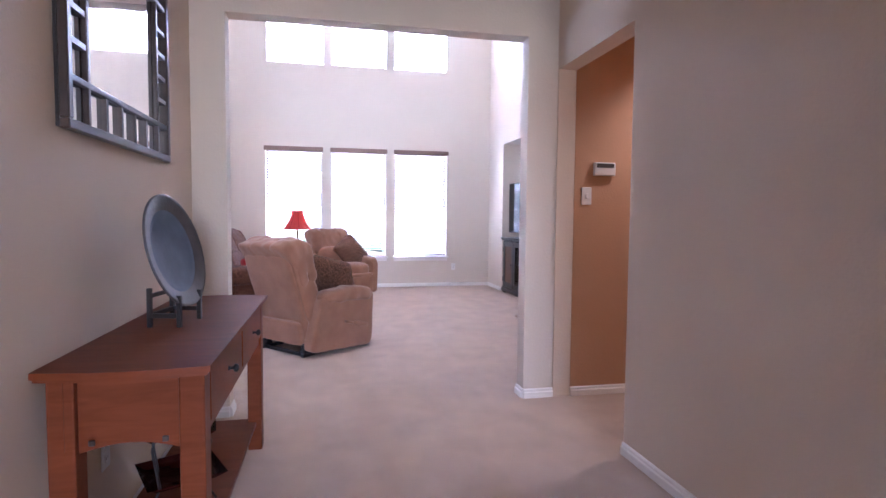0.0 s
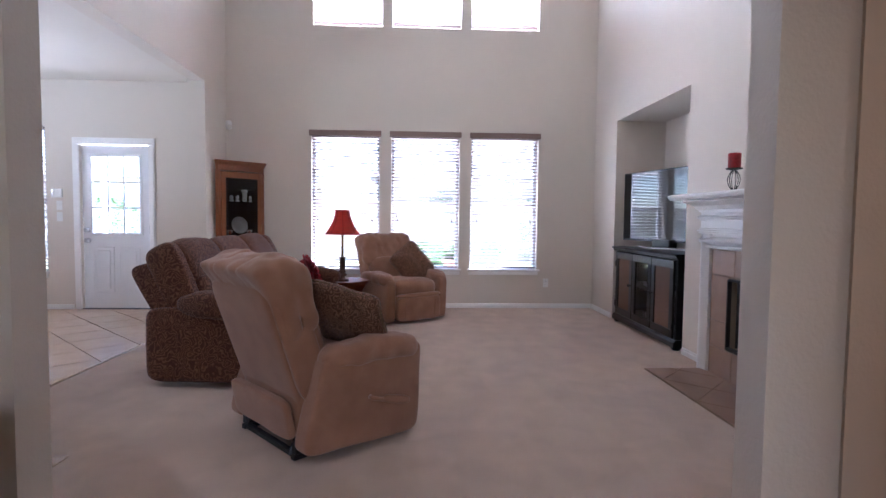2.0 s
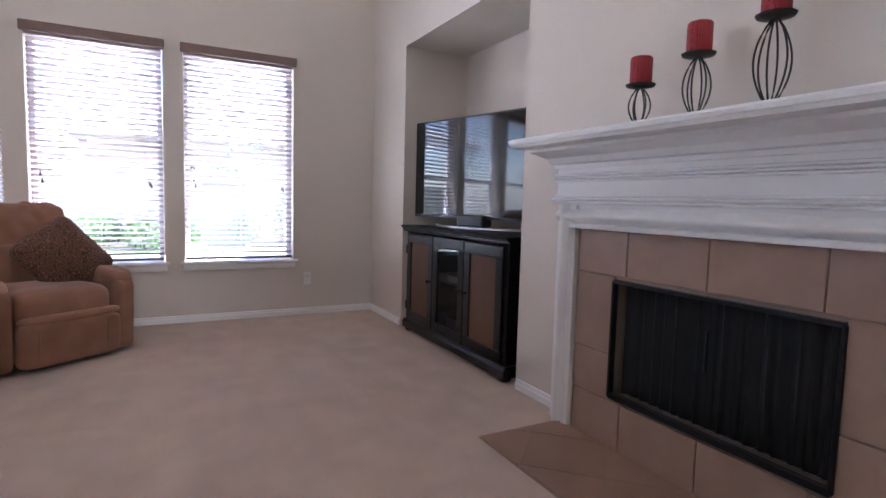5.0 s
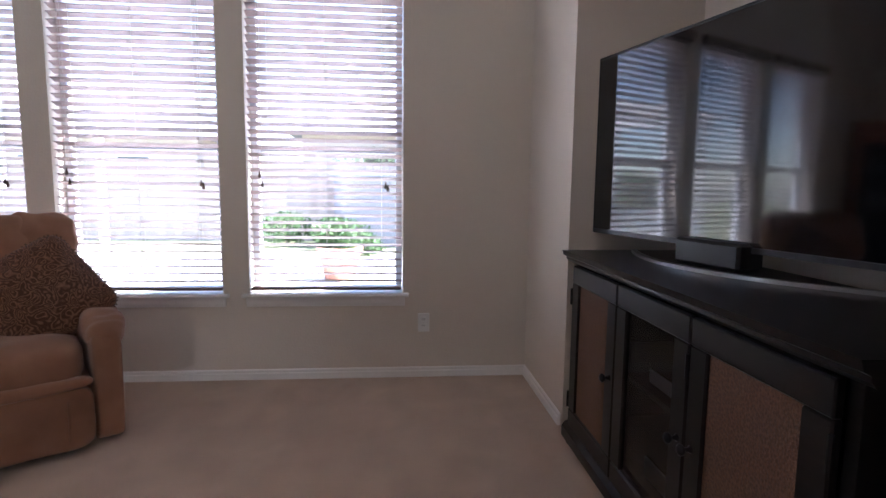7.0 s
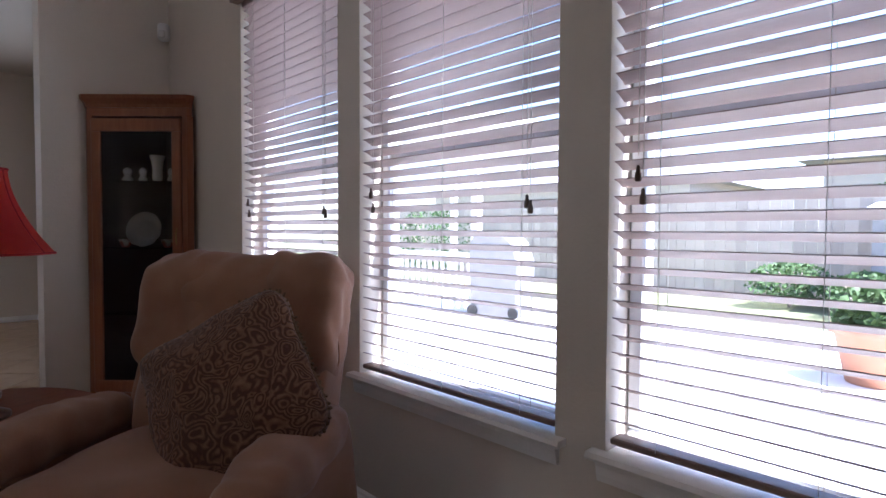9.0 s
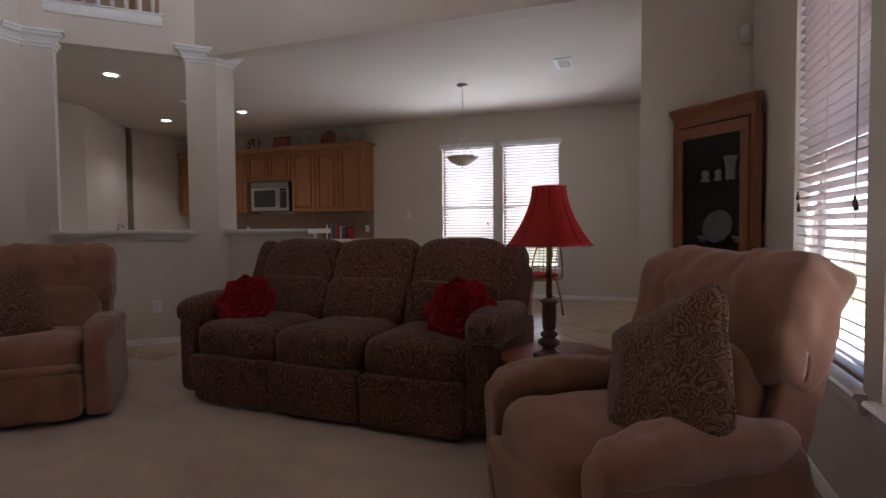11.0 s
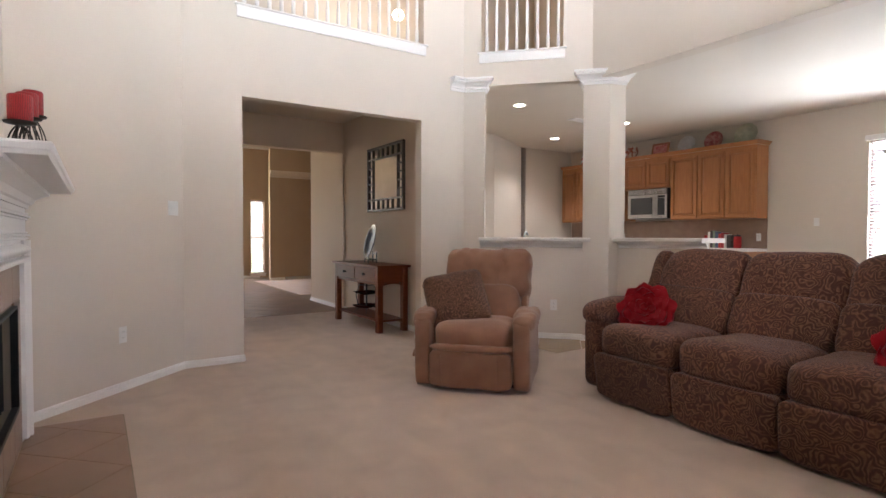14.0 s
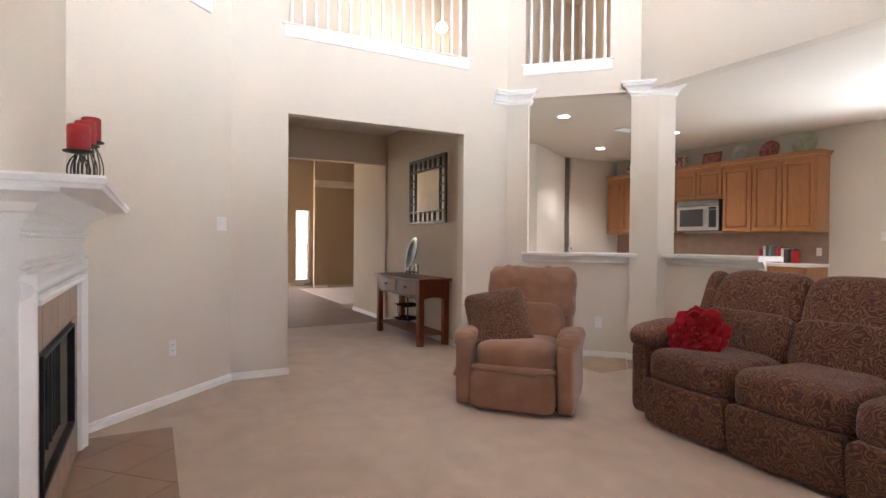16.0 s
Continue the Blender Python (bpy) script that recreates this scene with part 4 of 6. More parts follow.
def rose_pillow(m, label):
    ob = thing("rose_pillow", m, label, "pillow", "red rose pillows")
    part("cushion", soft(0.33, 0.33, 0.12, 2.2, 10, None, 0.01, 7, 2), M_RED, ob, smooth=True)
    rnd = random.Random(9)
    for ring, (count, rad, size) in enumerate(((9, 0.150, 0.15), (8, 0.115, 0.14), (7, 0.08, 0.12), (5, 0.045, 0.10), (3, 0.015, 0.07))):
        for i in range(count):
            a = 2 * math.pi * (i + 0.5 * (ring % 2)) / count + rnd.uniform(-0.15, 0.15)
            own = bmesh.new()
            n = 7
            g = [[None] * n for _ in range(n)]
            for r in range(n):
                for c in range(n):
                    u, v = (c / (n - 1) - 0.5) * 2, r / (n - 1)
                    x = u * size * 0.75 * math.sin(math.pi * (0.25 + 0.6 * v))
                    y = (v - 0.55) * size * 0.95 - 0.03 * u * u
                    z = 0.008 + 0.022 * v * v + 0.009 * math.sin(6 * u + ring + i) * v - 0.012 * u * u
                    g[r][c] = own.verts.new((x, y, z))
            for r in range(n - 1):
                for c in range(n - 1):
                    own.faces.new((g[r][c], g[r][c + 1], g[r + 1][c + 1], g[r + 1][c]))
            bmesh.ops.solidify(own, geom=own.faces[:], thickness=0.006)
            part("petal", own, M_RED, ob, smooth=True, m=pose(rad * math.cos(a), rad * math.sin(a), 0.035 + 0.010 * ring, rnd.uniform(-4, 5) + ring * 5, 0, math.degrees(a) - 90))
    return ob


def sofa(m):
    ob = thing("sofa", m @ Matrix.Diagonal((1, 0.91, 1.02, 1)), "dark brown paisley upholstered three-seat reclining sofa on the carpet", "sofa")
    part("frame", soft(1.86, 0.72, 0.30, 12, 8, m=pose(0, -0.02, 0.21)), M_PAISLEY, ob, smooth=True)
    sw = 0.60

    def swell(p):
        d = 0.12 * max(0.0, min(1.0, (p.z + 0.30) / 0.65)) * max(0.0, min(1.0, 0.5 - p.y / 0.12))
        return Vector((p.x, p.y - 0.906 * d, p.z + 0.40 * d))

    tilt = pose(0, -0.20, 0.40, 25, 0, 0)
    for i in (-1, 0, 1):
        cx = i * sw
        part("seat", soft(sw - 0.002, 0.68, 0.215, 5.0, 14, lambda p: Vector((p.x, p.y, p.z + 0.02 * math.cos(p.x * 5) - 0.08 * max(0.0, p.y - 0.2))), 0.010, 6, i, m=pose(cx, 0.13, 0.385)), M_PAISLEY, ob, smooth=True)
        part("footrest", soft(sw - 0.004, 0.11, 0.29, 8, 12, lambda p: Vector((p.x, p.y + 0.10 * p.z, p.z)), 0.008, 6, i + 3, m=pose(cx, 0.415, 0.165)), M_PAISLEY, ob, smooth=True)
        part("lower_back", soft(sw + 0.004, 0.22, 0.31, 6.0, 12, None, 0.010, 6, i + 8, m=tilt @ pose(cx, 0.05, 0.16)), M_PAISLEY, ob, smooth=True)
        part("upper_back", soft(sw + 0.006, 0.25, 0.41, 6.0, 14, lambda p: Vector((p.x, p.y - 0.05 * max(0.0, p.z / 0.2) ** 2, p.z - 0.025 * (abs(p.x) / 0.3) ** 3)), 0.012, 6, i + 13, m=tilt @ pose(cx, 0.0, 0.43)), M_PAISLEY, ob, smooth=True)
        part("outer_back", soft(sw + 0.004, 0.16, 0.80, 8, 10, swell, 0.004, 5, i + 20, m=tilt @ pose(cx, -0.145, 0.14)), M_PAISLEY, ob, smooth=True)
    for s in (-1, 1):
        part("arm_side", soft(0.14, 0.98, 0.50, 9, 12, lambda p, s=s: Vector((p.x + s * 0.012 * p.z, p.y, p.z)), 0.005, 5, 30 + s, m=pose(s * 0.965, -0.06, 0.29)), M_PAISLEY, ob, smooth=True)
        own = soft(0.235, 0.78, 0.195, 2.6, 18, lambda p: Vector((p.x, p.y, p.z - 0.05 * max(0.0, p.y - 0.2))), 0.012, 7, 33 + s, m=pose(s * 0.97, 0.07, 0.555))
        part("arm_pad", own, M_PAISLEY, ob, smooth=True)
        part("wing", soft(0.13, 0.25, 0.50, 4.5, 12, None, 0.010, 6, 36 + s, m=tilt @ pose(s * 0.945, -0.02, 0.36)), M_PAISLEY, ob, smooth=True)
        part("back_edge", soft(0.10, 0.14, 0.78, 5, 10, swell, 0.004, 5, 39 + s, m=tilt @ pose(s * 0.95, -0.11, 0.13)), M_PAISLEY, ob, smooth=True)
    own = box(-0.85, -0.80, -0.36, 0.3, 0.0, 0.065)
    box(0.80, 0.85, -0.36, 0.3, 0.0, 0.065, bm=own)
    box(-0.80, 0.80, -0.36, -0.32, 0.02, 0.06, bm=own)
    part("base_rail", own, M_BLACKMETAL, ob, "black metal base rail")
    return ob


recliner(facing(-0.055, 4.945, 0.745, 0.667), "tan microfibre rocker recliner in the middle of the carpet")
recliner(facing(0.28, 8.31, 0.585, -0.811), "tan microfibre recliner in front of the windows")
sofa(facing(-0.795, 6.65, 0.998, -0.06))
_A = facing(-0.055, 4.945, 0.745, 0.667)
_B = facing(0.28, 8.31, 0.585, -0.811)
_S = facing(-0.795, 6.65, 0.998, -0.06)
paisley_pillow(_A @ pose(0.17, 0.07, 0.615, -58, 0, 12) @ pose(0, 0, 0, 0, 0, 14) @ Matrix.Scale(1.0, 4), "brown paisley throw pillow leaning in a recliner")
paisley_pillow(_B @ pose(-0.165, 0.02, 0.635, -64, 0, -4) @ pose(0, 0, 0, 0, 0, 34), "brown paisley throw pillow leaning in the window recliner")
rose_pillow(_S @ pose(0.70, 0.13, 0.585, -58, 0, 24) @ Matrix.Scale(0.92, 4), "red felt rose-shaped pillow on the sofa")
rose_pillow(_S @ pose(-0.79, 0.13, 0.60, -62, 0, 4) @ Matrix.Scale(0.96, 4), "red felt rose-shaped pillow on the sofa")


def end_table(m):
    ob = thing("end_table", m, "cherry wood wedge-shaped end table between sofa and recliner", "table")
    pts = []
    for i in range(28):
        a = 2 * math.pi * i / 28
        pts.append((0.33 * math.cos(a) * (1 + 0.12 * math.sin(a)), 0.27 * math.sin(a)))
    own = prism(pts, 0.448, 0.465)
    prism([(x * 0.965, y * 0.965) for x, y in pts], 0.431, 0.448, own)
    part("top", own, M_CHERRY, ob, "polished cherry top")
    for s, turn in ((-1, 38), (1, -24)):
        right = [(0.15 - 0.075 * math.sin(math.pi * k / 14) ** 1.4 + 0.012 * math.sin(2 * math.pi * k / 14), 0.431 * k / 14) for k in range(15)]
        own = prism(right + [(-x, z) for x, z in right[::-1]], -0.014, 0.014)
        part("leg", own, M_CHERRY, ob, "wide cherry slab leg with waisted sides", m=pose(s * 0.135, -0.02, 0, 0, 0, turn) @ pose(0, 0, 0, 90, 0, 0))
    part("shelf", prism([(x * 0.40, y * 0.55) for x, y in pts], 0.20, 0.216), M_CHERRY, ob)
    return ob


def table_lamp(m):
    ob = thing("table_lamp", m, "table lamp with red bell shade and dark turned wooden base", "lamp")
    prof = ((0.075, 0), (0.075, 0.012), (0.055, 0.022), (0.035, 0.03), (0.028, 0.045), (0.05, 0.06), (0.052, 0.075), (0.03, 0.09), (0.04, 0.10), (0.038, 0.115), (0.026, 0.12), (0.031, 0.135), (0.034, 0.20), (0.031, 0.245), (0.042, 0.25), (0.042, 0.262), (0.02, 0.27))
    part("base", lathe(prof, 28), M_LAMPWOOD, ob, "dark turned wooden base", smooth=True)
    part("stem", lathe(((0.014, 0.265), (0.013, 0.52), (0.018, 0.525), (0.018, 0.56)), 14), M_POLISHED, ob, "polished brass stem", smooth=True)
    n = 48
    own = bmesh.new()
    rings = []
    for j in range(13):
        t = j / 12
        r = 0.078 + (0.196 - 0.078) * t ** 1.75
        z = 0.775 - 0.262 * t
        ring = []
        for i in range(n):
            a = 2 * math.pi * i / n
            s = abs(math.sin(4 * a))
            rr = r * (0.955 + 0.045 * s)
            ring.append(own.verts.new((rr * math.cos(a), rr * math.sin(a), z)))
        rings.append(ring)
    for a, b in zip(rings, rings[1:]):
        for i in range(n):
            own.faces.new((a[i], b[i], b[(i + 1) % n], a[(i + 1) % n]))
    bmesh.ops.solidify(own, geom=own.faces[:], thickness=0.003)
    part("shade", own, M_SHADE, ob, "red fabric bell shade", smooth=True)
    for k in range(8):
        a = math.pi * k / 4
        seam = [(0.955 * (0.078 + 0.118 * (j / 12) ** 1.75) * math.cos(a), 0.955 * (0.078 + 0.118 * (j / 12) ** 1.75) * math.sin(a), 0.775 - 0.262 * j / 12) for j in range(13)]
        part("shade_seam", tube(seam, 0.0028, 5), M_REDCLOTH, ob, smooth=True)
    for r, z in ((0.196, 0.513), (0.078, 0.775)):
        part("shade_trim", tube([(r * (0.955 + 0.045 * abs(math.sin(4 * a))) * math.cos(a), r * (0.955 + 0.045 * abs(math.sin(4 * a))) * math.sin(a), z) for a in [2 * math.pi * i / 48 for i in range(48)]], 0.004, 6, closed=True), M_REDCLOTH, ob)
    own = bmesh.new()
    for i in range(3):
        a = 2 * math.pi * i / 3
        tube(((0, 0, 0.765), (0.075 * math.cos(a), 0.075 * math.sin(a), 0.772)), 0.002, 5, own)
    tube(((0, 0, 0.56), (0, 0, 0.785)), 0.004, 6, own)
    part("harp", own, M_BRASS, ob)
    return ob


_T = pose(-0.37, 7.98, 0.012, 0, 0, 20)
end_table(_T)
table_lamp(pose(-0.345, 7.935, 0.477, 0, 0, 10))


def media_console(m):
    """Local x along the front, y out of the recess towards the room."""
    ob = thing("media_console", m, "black wooden media console with rattan and glass doors", "cabinet")
    W, D, H = 1.46, 0.50, 0.875
    part("back_panel", box(-W / 2, W / 2, -D, -D + 0.02, 0.10, H - 0.05), M_BLACKWOOD, ob)
    for x in (-W / 2, W / 2 - 0.03):
        part("side_panel", box(x, x + 0.03, -D + 0.02, -0.001, 0.10, H - 0.05), M_BLACKWOOD, ob)
    for z in (0.11, 0.45):
        part("shelf", box(-W / 2 + 0.03, W / 2 - 0.03, -D + 0.02, -0.06, z, z + 0.02), M_BLACKWOOD, ob)
    own = run(((0, 0), (0.018, 0), (0.03, 0.012), (0.03, 0.022), (0.045, 0.03), (0.05, 0.05), (-D - 0.01, 0.05), (-D - 0.01, 0)), (-W / 2 - 0.04, 0, H - 0.05), (W / 2 + 0.04, 0, H - 0.05), (0, 1))
    part("top", own, M_BLACKWOOD, ob, "black moulded top")
    own = run(((-D, 0.03), (0.03, 0.03), (0.03, 0.075), (0.015, 0.095), (0.0, 0.10), (-D, 0.10)), (-W / 2 - 0.02, 0, 0), (W / 2 + 0.02, 0, 0), (0, 1))
    part("plinth", own, M_BLACKWOOD, ob)
    for s in (-1, 1):
        for y in (-0.02, -D + 0.05):
            part("bun_foot", lathe(((0.03, 0), (0.042, 0.012), (0.042, 0.03), (0.03, 0.042)), 14), M_BLACKWOOD, ob, smooth=True, m=pose(s * (W / 2 - 0.03), y, 0))
    dw = (W - 0.06) / 3
    for i in range(3):
        x0 = -W / 2 + 0.03 + dw * i + 0.004
        x1 = x0 + dw - 0.008
        z0, z1 = 0.105, H - 0.06
        glassy = i == 1
        f = 0.075
        if glassy:
            door = part("door", box(x0 + f, x1 - f, 0.009, 0.013, z0 + f, z1 - f), M_CURIOGLASS, ob, "glass door pane")
            door.visible_shadow = False
        else:
            door = part("door", box(x0 + f, x1 - f, 0.006, 0.012, z0 + f, z1 - f), M_RATTAN, ob, "woven brown rattan door panel")
        for kind, a, b, c, d in (("rail", x0, x1, z0, z0 + f), ("rail", x0, x1, z1 - f, z1), ("stile", x0, x0 + f, z0 + f, z1 - f), ("stile", x1 - f, x1, z0 + f, z1 - f)):
            part(kind, box(a, b, 0.0, 0.022, c, d, 0.004, 1), M_BLACKWOOD, door, "black wooden door frame")
        kx = x1 - 0.03 if i == 0 else x0 + 0.03
        part("knob", lathe(((0.012, 0), (0.006, 0.006), (0.006, 0.016), (0.015, 0.022), (0.016, 0.03), (0.008, 0.036)), 12, m=pose(kx, 0.022, 0.47, -90, 0, 0)), M_BLACKMETAL, door, smooth=True)
        for z in (0.22, 0.68):
            hx = x0 - 0.002 if i != 2 else x1 + 0.002
            part("hinge", tube(((hx, 0.024, z - 0.035), (hx, 0.024, z + 0.035)), 0.006, 6), M_BLACKMETAL, door)
    return ob


# the console looks into the room from the recess
_MC = pose(2.805, 7.385, 0, 0, 0, 90)
media_console(_MC)
for _z, _h, _w in ((0.475, 0.055, 0.40), (0.56, 0.045, 0.36), (0.132, 0.08, 0.40), (0.235, 0.05, 0.34)):
    if _z in (0.475, 0.132):
        _o = thing("disc_player", _MC @ pose(0, -0.22, _z), "silver-fronted media player on the console shelf", "player", "media players")
        part("case", box(-_w / 2, _w / 2, -0.13, 0.12, 0, _h, 0.004), M_PLASTIC, _o)
        part("front", box(-_w / 2, _w / 2, 0.121, 0.127, 0.004, _h - 0.004, 0.002, 1), M_SILVER, _o, "silver front")


def television(m):
    ob = thing("television", m, "large black flat-screen television on the media console, switched off", "television")
    W, H = 1.44, 0.77
    own = box(-W / 2, W / 2, -0.014, -0.004, 0.075, 0.075 + H, 0.002, 1)
    box(-0.58, 0.58, -0.045, -0.014, 0.10, 0.62, 0.012, 2, own)
    box(-0.42, 0.42, -0.065, -0.045, 0.13, 0.50, 0.01, 2, own)
    part("case", own, M_PLASTIC, ob)
    part("screen", box(-W / 2 + 0.008, W / 2 - 0.008, -0.006, -0.001, 0.09, 0.075 + H - 0.008), M_SCREEN, ob, "glossy black screen")
    own = bmesh.new()
    for a, b, c, d in ((-W / 2, W / 2, 0.070, 0.088), (-W / 2, W / 2, 0.07 + H, 0.078 + H), (-W / 2 - 0.001, -W / 2 + 0.008, 0.07, 0.075 + H), (W / 2 - 0.008, W / 2 + 0.001, 0.07, 0.075 + H)):
        box(a, b, -0.012, 0.001, c, d, bm=own)
    part("bezel", own, M_PLASTIC, ob)
    arc = [(x / 24 * 1.0 - 0.5, 0.12 - 0.17 * (x / 12 - 1) ** 2) for x in range(25)]
    own = prism(arc + [(x, y - 0.028) for x, y in arc[::-1]], 0.0, 0.012)
    part("stand", own, M_SILVER, ob, "curved silver stand")
    part("neck", box(-0.14, 0.14, -0.06, 0.05, 0.012, 0.10, 0.01, 1), M_PLASTIC, ob)
    return ob


television(pose(3.10, 7.57, 0.876, 0, 0, 103.5))


# ---- fireplace ----
def fireplace():
    ob = thing("fireplace", Matrix(), "white wooden mantelpiece round a tan tiled fireplace", "fireplace")
    y0, y1 = 4.505, 6.145          # outer faces of the legs
    yi0, yi1 = 4.63, 6.00        # tiled field
    T = 0.963                    # top of the tiled field
    # legs
    for a, b, name in ((y0, yi0, 1), (yi1, y1, -1)):
        prof = [(EX - 0.002, 0.0), (2.735, 0.0), (2.735, 0.014), (2.728, 0.018)]
        prof += [(2.728 - 0.030 * math.sin(math.pi * k / 12), 0.018 + 0.05 * k / 12) for k in range(1, 12)]
        prof += [(2.728, 0.068), (2.718, 0.070), (2.712, 0.076), (2.718, 0.082), (2.722, 0.084), (2.716, 0.090), (2.722, 0.097), (EX - 0.002, 0.098)]
        own = prism([(x, a + y * 1.27 if name == 1 else b - y * 1.45) for x, y in prof], 0.0, 1.07)
        part("leg", own, M_TRIM, ob)
    own = box(2.735, EX - 0.002, yi0, yi1, T, 1.07)
    box(2.695, 2.735, yi0 - 0.026, yi1 + 0.026, T, T + 0.022, 0.004, 1, own)
    bulge = [(0.0, T + 0.025)] + [(0.007 + 0.030 * math.sin(math.pi * k / 12), T + 0.027 + 0.06 * k / 12) for k in range(13)] + [(0.0, T + 0.09)]
    run(bulge, (2.735, y0 + 0.02, 0), (2.735, y1 - 0.02, 0), (-1, 0), own)
    part("lintel", own, M_TRIM, ob)
    own = box(2.725, EX - 0.002, y0 - 0.003, y1 + 0.003, 1.07, 1.252)
    for z, d in ((1.074, 0.012), (1.090, 0.02), (1.104, 0.01), (1.177, 0.01), (1.190, 0.022), (1.204, 0.014)):
        part("bead", box(2.725 - d, 2.73, y0 - 0.003 - d, y1 + 0.003 + d, z, z + 0.012, 0.003, 1), M_TRIM, ob)
    part("frieze", own, M_TRIM, ob)
    crown = ((0.0, 0.0), (0.012, 0.0), (0.016, 0.018), (0.03, 0.024), (0.045, 0.05), (0.085, 0.072), (0.105, 0.08), (0.105, 0.095), (0.0, 0.095))
    part("crown", mitred(crown, ((EX - 0.003, y0 - 0.003), (2.725, y0 - 0.003), (2.725, y1 + 0.003), (EX - 0.003, y1 + 0.003)), 1.240, False), M_TRIM, ob)
    shelf = ((0.0, 0.0), (0.008, 0.0), (0.014, 0.012), (0.02, 0.016), (0.024, 0.032), (0.018, 0.04), (0.0, 0.04))
    own = mitred(shelf, ((EX - 0.003, y0 - 0.095), (2.525, y0 - 0.095), (2.525, y1 + 0.095), (EX - 0.003, y1 + 0.095)), 1.334, False)
    box(2.525, EX - 0.003, y0 - 0.095, y1 + 0.095, 1.334, 1.374, bm=own)
    part("shelf", own, M_TRIM, ob, "white moulded mantel shelf")
    # tiles round the firebox
    fy0, fy1, fz0, fz1 = 4.868, 5.76, 0.235, 0.745
    box_bed = bmesh.new()
    for a, b, c, d in ((yi0, yi1, 0, fz0), (yi0, yi1, fz1, T), (yi0, fy0, fz0, fz1), (fy1, yi1, fz0, fz1)):
        box(2.752, EX - 0.002, a, b, c, d, bm=box_bed)
    part("tile_bed", box_bed, M_GROUT, ob)
    g = 0.0018

    def tile(a, b, c, d):
        part("tile", box(2.742, 2.754, a + g, b - g, c + g, d - g, 0.003, 1), M_SURR, ob)

    cuts = [yi0, 4.93, 5.32, 5.70, yi1]
    for a, b in zip(cuts, cuts[1:]):
        tile(a, b, fz1 + 0.02, T)
        tile(a, b, 0.0, fz0 - 0.02)
    for c, d in ((fz0 - 0.02, 0.42), (0.42, fz1 + 0.02)):
        tile(yi0, fy0, c, d)
        tile(fy1, yi1, c, d)
    own = bmesh.new()
    for a, b, c, d in ((fy0, fy1, fz0 - 0.008, fz0 + 0.016), (fy0, fy1, fz1 - 0.010, fz1 + 0.006), (fy0 - 0.006, fy0 + 0.008, fz0, fz1), (fy1 - 0.008, fy1 + 0.006, fz0, fz1)):
        box(2.728, 2.76, a, b, c, d, 0.003, 1, own)
    part("firebox_frame", own, M_BLACKMETAL, ob, "black metal firebox frame")
    own = bmesh.new()
    box(3.25, 3.27, fy0, fy1, fz0, fz1, bm=own)
    box(EX + 0.002, 3.25, fy0 - 0.02, fy0, fz0, fz1, bm=own)
    box(EX + 0.002, 3.25, fy1, fy1 + 0.02, fz0, fz1, bm=own)
    box(EX + 0.002, 3.25, fy0, fy1, fz0 - 0.02, fz0, bm=own)
    box(EX + 0.002, 3.25, fy0, fy1, fz1, fz1 + 0.02, bm=own)
    part("firebox", own, M_FIREDARK, ob, "sooty firebox")
    # folded chain-mail curtain
    own = bmesh.new()
    N = 120
    lo, hi = [], []
    for i in range(N + 1):
        y = fy0 + 0.01 + (fy1 - fy0 - 0.02) * i / N
        x = 2.80 + 0.012 * math.sin(i * 0.9) + 0.005 * math.sin(i * 2.3)
        lo.append(own.verts.new((x, y, fz0 + 0.014)))
        hi.append(own.verts.new((x, y, fz1 - 0.008)))
    for i in range(N):
        own.faces.new((lo[i], lo[i + 1], hi[i + 1], hi[i]))
    part("mesh_curtain", own, M_MESH, ob, "black metal mesh curtain, closed", smooth=True)
    part("pull", tube(((2.785, 5.335, 0.62), (2.785, 5.335, 0.46)), 0.006, 6), M_BLACKMETAL, ob)
    return ob


fireplace()

# hearth: one course of floor tiles set flush into the carpet, laid on the diagonal
_h = tagged(part("hearth_bed", box(2.27, 2.735, 4.43, 6.075, -0.02, 0.004), M_GROUT), "tiled hearth set into the carpet", "hearth", kind="structure")


def clip_poly(poly, a, b, c):
    """Keeps the side a*x + b*y <= c."""
    out = []
    for i, p in enumerate(poly):
        q = poly[(i + 1) % len(poly)]
        dp, dq = a * p[0] + b * p[1] - c, a * q[0] + b * q[1] - c
        if dp <= 0:
            out.append(p)
        if (dp < 0 < dq) or (dq < 0 < dp):
            t = dp / (dp - dq)
            out.append((p[0] + (q[0] - p[0]) * t, p[1] + (q[1] - p[1]) * t))
    return out


